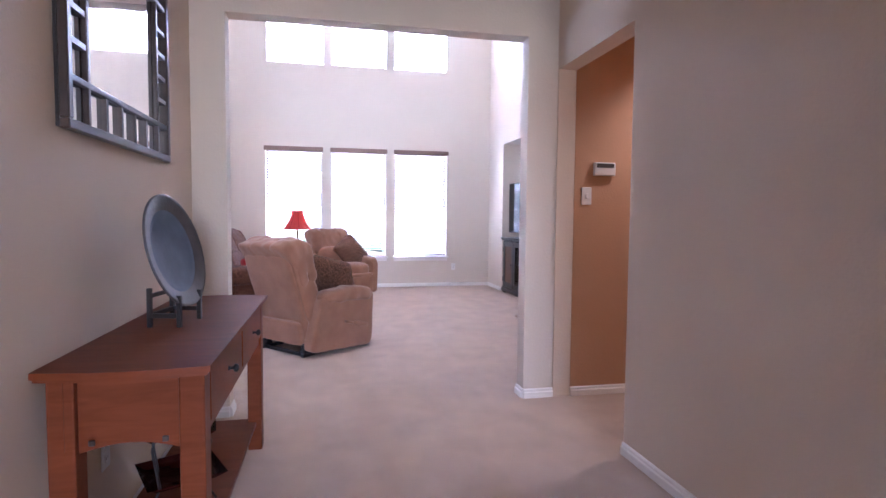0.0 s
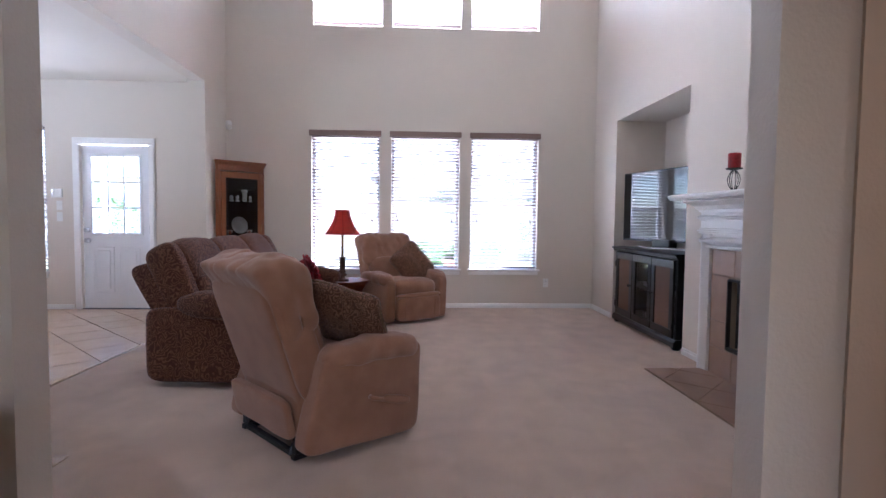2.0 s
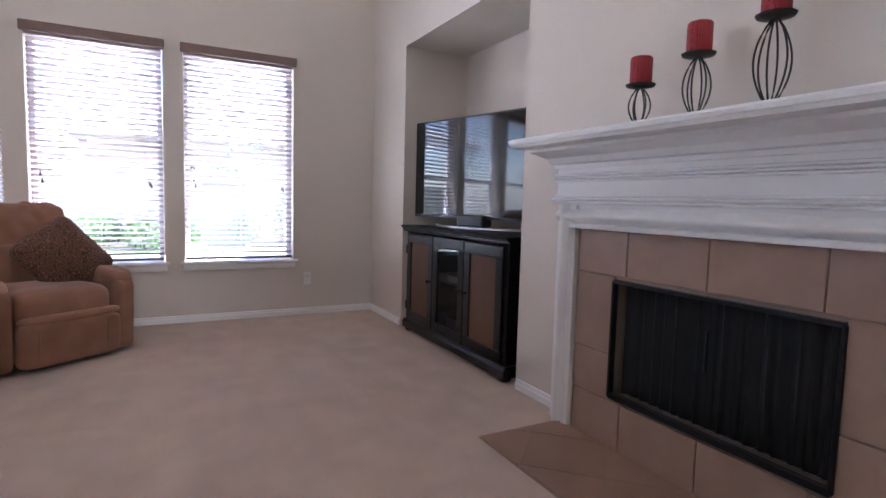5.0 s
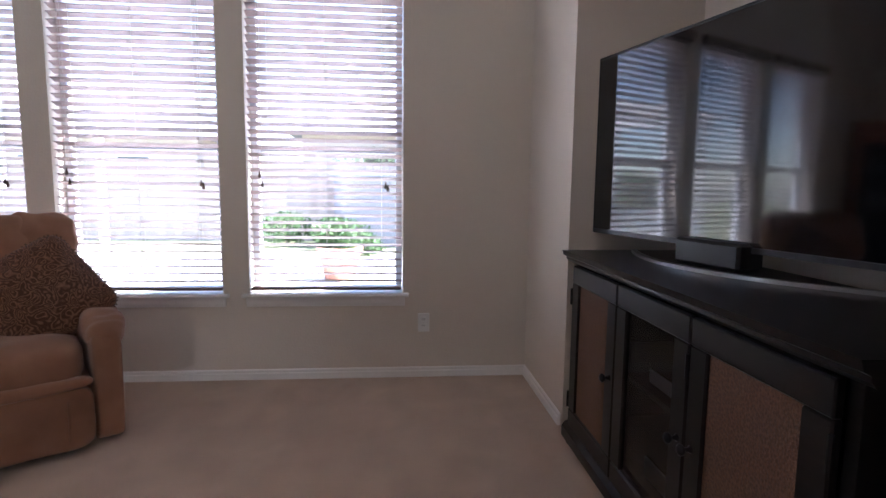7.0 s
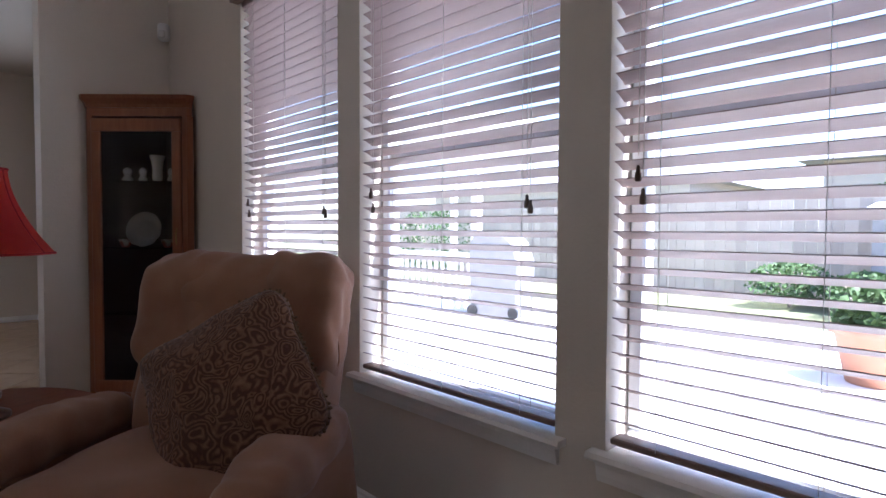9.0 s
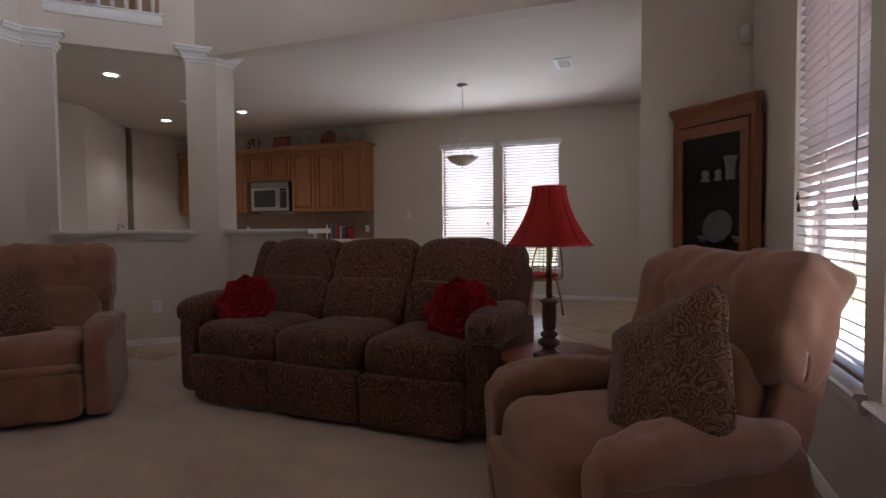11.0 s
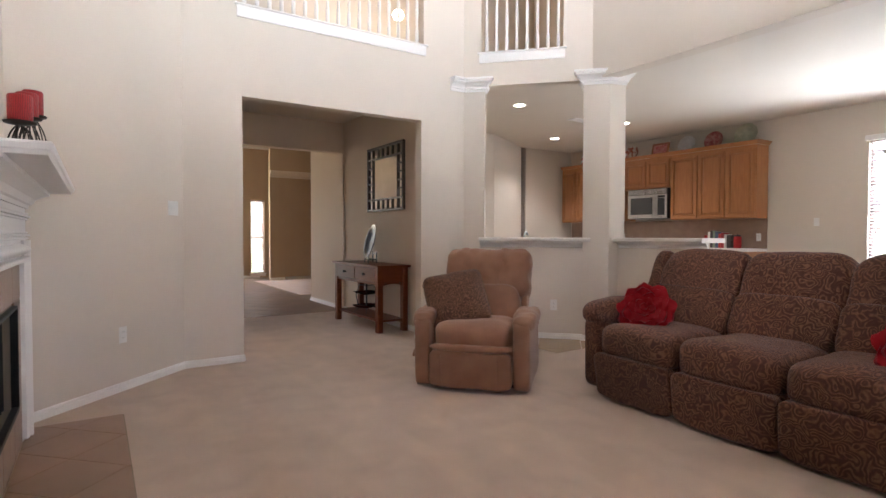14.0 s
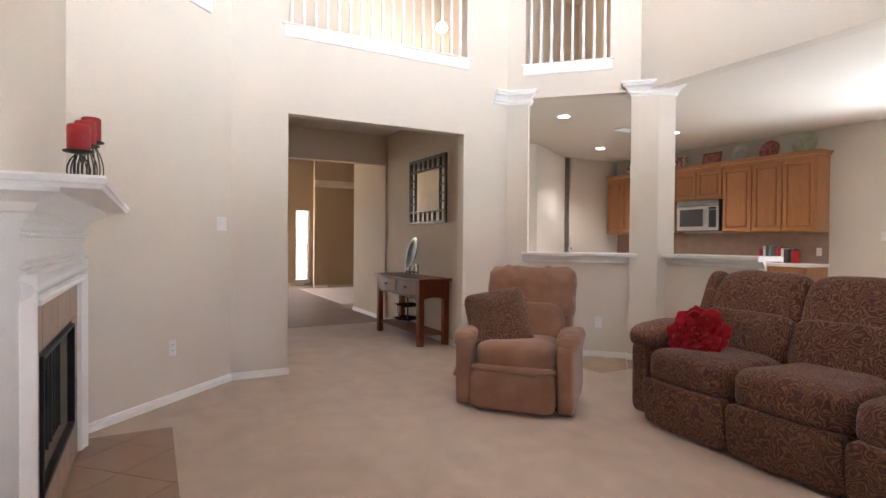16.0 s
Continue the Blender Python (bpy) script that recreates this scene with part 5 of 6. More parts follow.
def diagonal_tiles(parent, x0, x1, y0, y1, size, z0, z1, mat, gap=0.005, ox=0.0, oy=0.0, far=None):
    """Square tiles laid at 45 degrees and cut at the edges of a rectangle."""
    r = size / math.sqrt(2)
    rest = None
    made = 0
    shared = None
    for i in range(-60, 60):
        for j in range(-60, 60):
            cx, cy = ox + (i + j) * r, oy + (i - j) * r
            if not (x0 - r < cx < x1 + r and y0 - r < cy < y1 + r):
                continue
            h = r - gap * 0.7
            poly = [(cx + h, cy), (cx, cy + h), (cx - h, cy), (cx, cy - h)]
            whole = all(x0 <= x <= x1 and y0 <= y <= y1 for x, y in poly)
            for a, b, c in ((1, 0, x1), (-1, 0, -x0), (0, 1, y1), (0, -1, -y0)):
                poly = clip_poly(poly, a, b, c)
                if not poly:
                    break
            if len(poly) < 3:
                continue
            if far and far(cx, cy):
                rest = rest or bmesh.new()
                prism(poly, z0, z1, rest)
                continue
            if whole:
                if shared is None:
                    shared = part("tile", prism([(h, 0), (0, h), (-h, 0), (0, -h)], z0, z1), mat, parent, m=Matrix.Translation((cx, cy, 0)))
                else:
                    again(shared, parent, Matrix.Translation((cx, cy, 0)))
            else:
                part("tile", prism(poly, z0, z1), mat, parent)
    if rest:
        tagged(part("tiles", rest, mat, parent), kind="stuff")


diagonal_tiles(_h, 2.275, 2.735, 4.435, 6.07, 0.335, 0.004, 0.010, M_HEARTH, ox=2.52, oy=5.30)


def candle_holder(y, h, ch, rr, x=2.64):
    ob = thing("candle_holder", pose(x, y, 1.374), "red textured pillar candle on a dark iron cage holder", "candle", "candles on the mantel")
    own = lathe(((0.045, 0), (0.045, 0.004), (0.02, 0.008), (0.01, 0.012)), 20)
    part("foot", own, M_IRON, ob, smooth=True)
    for i in range(6):
        a = 2 * math.pi * i / 6 + 0.3
        pts = []
        for k in range(11):
            t = k / 10
            r = 0.008 + rr * math.sin(math.pi * t) ** 0.8
            pts.append((r * math.cos(a), r * math.sin(a), 0.01 + (h - 0.02) * t))
        part("rib", tube(pts, 0.0032, 5), M_IRON, ob, smooth=True)
    part("dish", lathe(((0.01, h - 0.012), (0.052, h - 0.004), (0.056, h + 0.003), (0.05, h)), 24), M_IRON, ob, smooth=True)
    own = lathe(((0.0395, h + 0.001), (0.041, h + 0.006), (0.041, h + ch - 0.005), (0.037, h + ch), (0.030, h + ch - 0.004), (0.005, h + ch - 0.006)), 28)
    part("candle", own, M_CANDLE, ob, "red crackled wax candle", smooth=True)
    part("wick", tube(((0, 0, h + ch - 0.01), (0.002, 0, h + ch + 0.008)), 0.0012, 4), M_BLACKTUBE, ob)
    return ob


candle_holder(5.585, 0.157, 0.105, 0.032)
candle_holder(5.337, 0.217, 0.106, 0.037)
candle_holder(5.08, 0.273, 0.116, 0.044)


def curio(m):
    """A corner cabinet: local origin at the room corner, +x and +y along the two walls."""
    ob = thing("curio_cabinet", m, "corner curio cabinet of brown wood with a glass door and ornaments", "cabinet")
    s, d, H = 0.455, 0.04, 1.79
    plan = ((0.01, 0.01), (s, 0.01), (s, d), (d, s), (0.01, s))
    own = prism(plan, 0.0, 0.09)
    prism(plan, H - 0.06, H, own)
    box(0.004, 0.01, 0.01, s, 0.09, H - 0.06, bm=own)
    box(0.01, s, 0.004, 0.01, 0.09, H - 0.06, bm=own)
    box(s - 0.02, s, 0.01, d, 0.09, H - 0.06, bm=own)
    box(0.01, d, s - 0.02, s, 0.09, H - 0.06, bm=own)
    part("carcass", own, M_CURIO, ob)
    part("lining", prism(((0.012, 0.012), (s - 0.03, 0.012), (0.012, s - 0.03)), 0.092, 0.10), M_DARKIN, ob)
    own = bmesh.new()
    box(0.0105, 0.0135, 0.014, s - 0.03, 0.1, H - 0.07, bm=own)
    box(0.014, s - 0.03, 0.0105, 0.0135, 0.1, H - 0.07, bm=own)
    part("back_panel", own, M_DARKIN, ob)
    for z in (0.55, 0.95, 1.35):
        part("shelf", prism(((0.015, 0.015), (s - 0.05, 0.015), (s - 0.05, d - 0.01), (d - 0.01, s - 0.05), (0.015, s - 0.05)), z, z + 0.008), M_CURIOGLASS, ob)
    cr = ((0, 0), (0.006, 0), (0.009, 0.02), (0.02, 0.035), (0.03, 0.05), (0.034, 0.07), (0, 0.07))
    own = mitred(cr, ((0.01, s), (d, s), (s, d), (s, 0.01)), H - 0.01, False)
    prism(plan, H, H + 0.055, own)
    part("crown", own, M_CURIO, ob, "moulded wooden crown")
    part("plinth", mitred(((0, 0), (0.02, 0), (0.02, 0.07), (0.006, 0.085), (0, 0.085)), ((0.01, s), (d, s), (s, d), (s, 0.01)), 0.0, False), M_CURIO, ob)
    a, b = Vector((d, s, 0)), Vector((s, d, 0))
    u = (b - a).normalized()
    L = (b - a).length
    fm = Matrix(((u.x, -u.y * -1, 0, a.x), (u.y, u.x * -1 * -1, 0, a.y), (0, 0, 1, 0), (0, 0, 0, 1)))
    nrm = Vector((1, 1, 0)).normalized()
    fm = Matrix(((u.x, nrm.x, 0, a.x), (u.y, nrm.y, 0, a.y), (0, 0, 1, 0), (0, 0, 0, 1)))
    own = bmesh.new()
    f = 0.055
    for x0, x1, z0, z1 in ((0.03, L - 0.03, 0.10, 0.17), (0.03, L - 0.03, H - 0.15, H - 0.075), (0.03, 0.03 + f, 0.17, H - 0.15), (L - 0.03 - f, L - 0.03, 0.17, H - 0.15)):
        box(x0, x1, -0.002, 0.02, z0, z1, 0.004, 1, own)
    own.transform(fm)
    door = part("door", own, M_CURIO, ob, "wooden framed glass door")
    own = box(0, 0.028, -0.012, 0.004, 0.09, H - 0.06)
    box(L - 0.028, L, -0.012, 0.004, 0.09, H - 0.06, bm=own)
    own.transform(fm)
    part("stile", own, M_CURIO, ob)
    own = box(0.03 + f, L - 0.03 - f, 0.006, 0.010, 0.17, H - 0.15)
    own.transform(fm)
    p = part("pane", own, M_CURIOGLASS, door)
    p.visible_shadow = False
    own = tube(((0.055, 0.022, 0.98), (0.055, 0.034, 1.0), (0.055, 0.034, 1.05), (0.055, 0.022, 1.07)), 0.004, 6)
    own.transform(fm)
    part("pull", own, M_BRASS, door, "brass pull")
    return ob


_C = Matrix.Translation((WX + 0.022, NY - 0.022, 0)) @ pose(0, 0, 0, 0, 0, -90)
curio(_C)
_vase = thing("vase", _C @ pose(0.14, 0.25, 1.358), "small white ceramic vase in the curio cabinet", "vase")
part("body", lathe(((0.022, 0), (0.03, 0.02), (0.026, 0.06), (0.034, 0.12), (0.045, 0.15), (0.040, 0.152), (0.022, 0.06)), 20), M_CERAMIC, _vase, smooth=True)
for _x, _y, _r in ((0.20, 0.18, 0.024), (0.27, 0.13, 0.028), (0.08, 0.30, 0.02)):
    _o = thing("figurine", _C @ pose(_x, _y, 1.358), "small white porcelain ornament on a glass shelf", "ornament", "ornaments")
    part("figure", lathe(((_r, 0), (_r * 1.1, 0.01), (_r * 0.6, 0.03), (_r * 0.9, 0.05), (_r * 0.9, 0.065), (_r * 0.3, 0.08)), 14), M_CERAMIC, _o, smooth=True)


def scalloped_plate(m, r, mat, label, group=""):
    ob = thing("display_plate", m, label, "plate", group)
    n = 40
    own = bmesh.new()
    prof = ((0.0, 0.012), (0.45, 0.010), (0.62, 0.0), (0.66, 0.004), (0.98, 0.022), (1.0, 0.026))
    rings = []
    for q, z in prof[1:]:
        rings.append([own.verts.new((r * q * (1 + 0.03 * abs(math.sin(5 * 2 * math.pi * i / n)) * (q > 0.9)) * math.cos(2 * math.pi * i / n), r * q * (1 + 0.03 * abs(math.sin(5 * 2 * math.pi * i / n)) * (q > 0.9)) * math.sin(2 * math.pi * i / n), z)) for i in range(n)])
    c = own.verts.new((0, 0, 0.012))
    for i in range(n):
        own.faces.new((c, rings[0][i], rings[0][(i + 1) % n]))
        for a, b in zip(rings, rings[1:]):
            own.faces.new((a[i], b[i], b[(i + 1) % n], a[(i + 1) % n]))
    bmesh.ops.solidify(own, geom=own.faces[:], thickness=0.005)
    part("dish", own, mat, ob, smooth=True)
    return ob


scalloped_plate(_C @ pose(0.19, 0.19, 0.958 + 0.105, 78, 0, -45 + 180), 0.105, M_CERAMIC, "white scalloped plate standing in the curio cabinet")
for _x, _y in ((0.28, 0.11), (0.10, 0.29)):
    _o = thing("teacup", _C @ pose(_x, _y, 0.958), "small floral teacup in the curio cabinet", "cup", "teacups")
    part("bowl", lathe(((0.018, 0), (0.02, 0.005), (0.034, 0.03), (0.038, 0.05), (0.034, 0.048), (0.015, 0.01)), 16), M_FLORAL, _o, smooth=True)


# ---- hall ----
def console_table(m):
    """Local x runs along the wall, y points into the hall."""
    ob = thing("console_table", m, "cherry wood console table with two drawers against the hall wall", "table")
    W, D, H = 1.28, 0.425, 0.76
    n = 12
    pts = [(-W / 2 - 0.03, 0.0), (W / 2 + 0.03, 0.0)]
    pts += [(W / 2 + 0.03 - -0.022 * math.sin(math.pi * i / n), D * i / n) for i in range(n + 1)][1:]
    pts += [(-W / 2 - 0.03 - 0.022 * math.sin(math.pi * i / n), D * i / n) for i in range(n, 0, -1)]
    own = prism(pts, H - 0.018, H)
    prism([(x * 0.985, 0.003 + y * 0.975) for x, y in pts], H - 0.028, H - 0.018, own)
    part("top", own, M_CHERRY, ob, "glossy cherry top")
    for s in (-1, 1):
        for y in (0.02, D - 0.088):
            part("leg", box(s * (W / 2 - 0.038) - 0.036, s * (W / 2 - 0.038) + 0.036, y, y + 0.066, 0, H - 0.029, 0.005, 2), M_CHERRY, ob)
        z = H - 0.029
        own = bmesh.new()
        k = 14
        x0, x1 = s * (W / 2 - 0.03) - 0.010, s * (W / 2 - 0.03) + 0.010
        lo = []
        for i in range(k + 1):
            y = 0.087 + (D - 0.176) * i / k
            lo.append((y, z - 0.205 + 0.022 * math.sin(math.pi * i / k)))
        va = [own.verts.new((x0, y, q)) for y, q in lo] + [own.verts.new((x0, y, z)) for y, q in lo[::-1]]
        vb = [own.verts.new((x1, y, q)) for y, q in lo] + [own.verts.new((x1, y, z)) for y, q in lo[::-1]]
        own.faces.new(va[::-1])
        own.faces.new(vb)
        for i in range(len(va)):
            j = (i + 1) % len(va)
            own.faces.new((va[i], va[j], vb[j], vb[i]))
        part("side_apron", own, M_CHERRY, ob)
        for y in (0.12, D - 0.125):
            part("peg", box(s * (W / 2 - 0.018), s * (W / 2 - 0.012), y - 0.008, y + 0.008, z - 0.185, z - 0.169, 0.002, 1), M_MIRRORFRAME, ob, "dark wooden peg")
    part("back_apron", box(-W / 2 + 0.0, W / 2, 0.045, 0.062, H - 0.22, H - 0.029), M_CHERRY, ob)
    part("rail", box(-W / 2 + 0.025, W / 2 - 0.025, D - 0.06, D - 0.034, H - 0.225, H - 0.195), M_CHERRY, ob)
    for s in (-1, 1):
        x0, x1 = (0.012, W / 2 - 0.08) if s > 0 else (-W / 2 + 0.08, -0.012)
        own = box(x0, x1, D - 0.05, D - 0.022, H - 0.190, H - 0.034, 0.004, 1)
        dr = part("drawer", own, M_CHERRY, ob, "cherry drawer front")
        for kx in ((x0 + x1) / 2,):
            part("knob", lathe(((0.009, 0), (0.005, 0.006), (0.005, 0.014), (0.014, 0.02), (0.014, 0.028), (0.006, 0.033)), 12, m=pose(kx, D - 0.022, H - 0.112, -90, 0, 0)), M_BLACKMETAL, dr, "dark metal knob", smooth=True)
    part("divider", box(-0.012, 0.012, D - 0.055, D - 0.028, H - 0.195, H - 0.029), M_CHERRY, ob)
    part("shelf", box(-W / 2 + 0.02, W / 2 - 0.02, 0.05, D - 0.05, 0.12, 0.142, 0.003, 1), M_CHERRY, ob)
    return ob


_K = pose(HX0 + 0.018, 2.185, 0, 0, 0, -90)
console_table(_K)


def charger(m, r, label):
    """A large plate that leans in a black stand. Local y points to the viewer's side."""
    ob = thing("charger_plate", m, label, "plate")
    lean = pose(0, 0.01, 0.055 + r, 90 + 14, 0, 0)
    own = lathe(((0.02, 0.004), (r * 0.58, 0.004), (r * 0.66, 0.014), (r * 0.70, 0.018), (r * 0.97, 0.03), (r, 0.033), (r, 0.028), (r * 0.66, 0.006), (r * 0.55, -0.004), (0.02, -0.004)), 56)
    own.transform(lean @ pose(0, 0, 0, 0, 180, 0))
    part("dish", own, M_PLATE, ob, smooth=True)
    own = lathe(((r * 0.74, 0.0195), (r * 0.75, 0.022), (r * 0.97, 0.0325), (r * 1.01, 0.035), (r * 1.012, 0.027), (r * 0.985, 0.024)), 56, cap=False)
    own.transform(lean @ pose(0, 0, 0, 0, 180, 0))
    part("rim", own, M_PLATERIM, ob, "dark rim", smooth=True)
    return ob


def plate_stand(m):
    ob = thing("plate_stand", m, "black wooden plate stand on the console", "stand")
    for s in (-1, 1):
        own = box(s * 0.085 - 0.008, s * 0.085 + 0.008, 0.075, 0.091, 0, 0.115, 0.002, 1)
        box(s * 0.085 - 0.008, s * 0.085 + 0.008, -0.028, -0.012, 0, 0.14, 0.002, 1, own)
        box(s * 0.085 - 0.007, s * 0.085 + 0.007, -0.012, 0.075, 0.034, 0.050, bm=own)
        part("upright", own, M_BLACKTUBE, ob)
    own = box(-0.077, 0.077, -0.026, -0.014, 0.034, 0.05)
    box(-0.077, 0.077, -0.026, -0.014, 0.105, 0.119, bm=own)
    part("crossbar", own, M_BLACKTUBE, ob)
    return ob


_P = _K @ pose(0.03, 0.145, 0.76, 0, 0, -10)
plate_stand(_P)
charger(_P, 0.208, "large blue-grey charger plate leaning in a black stand")


def wall_mirror(m):
    """Local x along the wall, z up, y into the hall; bottom left corner at the origin."""
    ob = thing("wall_mirror", m, "square wall mirror in a dark grid frame", "mirror")
    S, H, f, c = 0.98, 0.82, 0.03, 0.11
    part("backing", box(0.005, S - 0.005, 0.002, 0.012, 0.005, H - 0.005), M_BLACKTUBE, ob)
    part("glass", box(0.01, S - 0.01, 0.0125, 0.016, 0.01, H - 0.01), M_MIRROR, ob, "silvered mirror glass")
    own = bmesh.new()
    for a, b, c0, d in ((0, S, 0, f), (0, S, H - f, H), (0, f, f, H - f), (S - f, S, f, H - f)):
        box(a, b, 0.012, 0.04, c0, d, 0.004, 1, own)
    part("frame", own, M_MIRRORFRAME, ob)
    own = bmesh.new()
    g = 0.022
    for a, b, c0, d in ((f, S - f, f + c, f + c + g), (f, S - f, H - f - c - g, H - f - c), (f + c, f + c + g, f, H - f), (S - f - c - g, S - f - c, f, H - f)):
        box(a, b, 0.016, 0.034, c0, d, 0.003, 1, own)
    part("inner_frame", own, M_MIRRORFRAME, ob)
    for i in range(1, 5):
        u = f + c + g + (S - 2 * (f + c + g)) * i / 5
        w = f + c + g + (H - 2 * (f + c + g)) * i / 5
        for a, b, c0, d in ((u - 0.009, u + 0.009, f, f + c), (u - 0.009, u + 0.009, H - f - c, H - f), (f, f + c, w - 0.009, w + 0.009), (S - f - c, S - f, w - 0.009, w + 0.009)):
            part("bar", box(a, b, 0.016, 0.031, c0, d), M_MIRRORFRAME, ob)
    return ob


wall_mirror(Matrix.Translation((HX0 + 0.002, 2.70, 1.40)) @ pose(0, 0, 0, 0, 0, -90))


def tray_stand(m):
    """Two square lacquered trays, one above the other, hung askew in a black wire frame."""
    ob = thing("tray_stand", m, "black wire stand with two dark red lacquered square trays", "stand")
    lacquer = material("dark_lacquer", (0.07, 0.012, 0.010), 0.14, second=(0.035, 0.007, 0.006), scale=7, coat=0.3)
    for z, h, turn in ((0.05, 0.13, 8), (0.215, 0.12, -6)):
        n = 8
        own = bmesh.new()
        g = [[own.verts.new((h * (2 * i / n - 1), h * (2 * j / n - 1), 0.045 * max(abs(2 * i / n - 1), abs(2 * j / n - 1)) ** 3)) for i in range(n + 1)] for j in range(n + 1)]
        for j in range(n):
            for i in range(n):
                own.faces.new((g[j][i], g[j][i + 1], g[j + 1][i + 1], g[j + 1][i]))
        bmesh.ops.solidify(own, geom=own.faces[:], thickness=0.005)
        part("tray", own, lacquer, ob, "glossy dark red square tray", smooth=True, m=pose(0, 0, z, 0, 0, turn))
    for a in (45, 135, 225, 315):
        c, d = math.cos(math.radians(a)), math.sin(math.radians(a))
        part("wire", tube(((0.15 * c, 0.15 * d, 0.005), (0.10 * c, 0.10 * d, 0.06), (0.13 * c, 0.13 * d, 0.21), (0.09 * c, 0.09 * d, 0.34)), 0.005, 6), M_BLACKTUBE, ob, smooth=True)
    part("ring", tube([(0.09 * math.cos(a), 0.09 * math.sin(a), 0.34) for a in [2 * math.pi * k / 16 for k in range(16)]], 0.005, 6, closed=True), M_BLACKTUBE, ob, smooth=True)
    return ob


tray_stand(_K @ pose(0.10, 0.20, 0.142, 0, 0, 18))


# ---- kitchen and dining room ----
def raised_door(x, y0, y1, z0, z1, parent, knob=None):
    """A raised-panel door on a front that looks along +x."""
    own = bmesh.new()
    f = 0.055
    for a, b, c, d in ((y0, y1, z0, z0 + f), (y0, y1, z1 - f, z1), (y0, y0 + f, z0 + f, z1 - f), (y1 - f, y1, z0 + f, z1 - f)):
        box(x, x + 0.026, a, b, c, d, 0.006, 1, own)
    box(x, x + 0.004, y0 + f, y1 - f, z0 + f, z1 - f, bm=own)
    box(x + 0.002, x + 0.022, y0 + f + 0.018, y1 - f - 0.018, z0 + f + 0.018, z1 - f - 0.018, 0.014, 1, own)
    return part("door", own, M_OAK, parent, "raised-panel oak door")


def wall_cabinet(y0, y1, z0, z1, doors):
    ob = thing("wall_cabinet", Matrix(), "honey oak wall cabinet with raised-panel doors", "cabinet", "kitchen wall cabinets")
    part("carcass", box(FX + 0.003, -5.65, y0 + 0.002, y1 - 0.002, z0, z1), M_OAK, ob)
    w = (y1 - y0) / doors
    for i in range(doors):
        raised_door(-5.649, y0 + w * i + 0.012, y0 + w * (i + 1) - 0.012, z0 + 0.015, z1 - 0.05, ob)
    return ob


for _y0, _y1, _z, _n in ((0.28, 1.05, 1.36, 2), (1.05, 1.82, 1.36, 2), (1.82, 2.75, 1.91, 2), (2.75, 3.235, 1.36, 1), (3.235, 3.68, 1.36, 1), (3.68, 4.135, 1.36, 1)):
    wall_cabinet(_y0, _y1, _z, 2.435, _n)
_cr = thing("cabinet_crown", Matrix(), "oak crown moulding along the wall cabinets", "moulding")
part("moulding", mitred(((0, 0), (0.01, 0), (0.015, 0.015), (0.04, 0.04), (0.05, 0.055), (0, 0.055)), ((FX + 0.004, 4.136), (-5.648, 4.136), (-5.648, 0.26)), 2.437, False), M_OAK, _cr)


def microwave():
    ob = thing("microwave", Matrix(), "stainless steel over-range microwave under the cabinets", "microwave")
    y0, y1, z0, z1 = 1.93, 2.71, 1.39, 1.905
    part("case", box(FX + 0.01, -5.62, y0, y1, z0, z1, 0.006), M_PLASTIC, ob)
    part("door", box(-5.619, -5.595, y0 + 0.004, y1 - 0.20, z0 + 0.01, z1 - 0.10, 0.006), M_STEEL, ob, "steel door")
    part("door_window", box(-5.594, -5.590, y0 + 0.07, y1 - 0.27, z0 + 0.075, z1 - 0.15, 0.003, 1), M_SCREEN, ob, "dark glass window")
    part("control_panel", box(-5.619, -5.597, y1 - 0.195, y1 - 0.004, z0 + 0.01, z1 - 0.10, 0.004, 1), M_STEEL, ob)
    part("keypad", box(-5.596, -5.592, y1 - 0.165, y1 - 0.035, z0 + 0.06, z1 - 0.17), M_PLASTIC, ob, "black keypad")
    part("display", box(-5.596, -5.591, y1 - 0.165, y1 - 0.035, z1 - 0.16, z1 - 0.125), M_SCREEN, ob)
    for i in range(5):
        part("vent_slat", box(-5.62, -5.598, y0 + 0.01, y1 - 0.01, z1 - 0.088 + i * 0.017, z1 - 0.078 + i * 0.017), M_STEEL, ob)
    part("handle", tube(((-5.594, y1 - 0.225, z0 + 0.05), (-5.56, y1 - 0.225, z0 + 0.07), (-5.56, y1 - 0.225, z1 - 0.16), (-5.594, y1 - 0.225, z1 - 0.14)), 0.009, 8), M_STEEL, ob, smooth=True)


microwave()


def base_cabinet(y0, y1):
    ob = thing("base_cabinet", Matrix(), "honey oak base cabinet under the kitchen counter", "cabinet", "kitchen base cabinets")
    part("carcass", box(FX + 0.003, -5.42, y0 + 0.002, y1 - 0.002, 0.0, 0.868), M_OAK, ob)
    raised_door(-5.419, y0 + 0.012, y1 - 0.012, 0.12, 0.66, ob)
    part("drawer", box(-5.419, -5.40, y0 + 0.012, y1 - 0.012, 0.69, 0.84, 0.004, 1), M_OAK, ob, "oak drawer front")


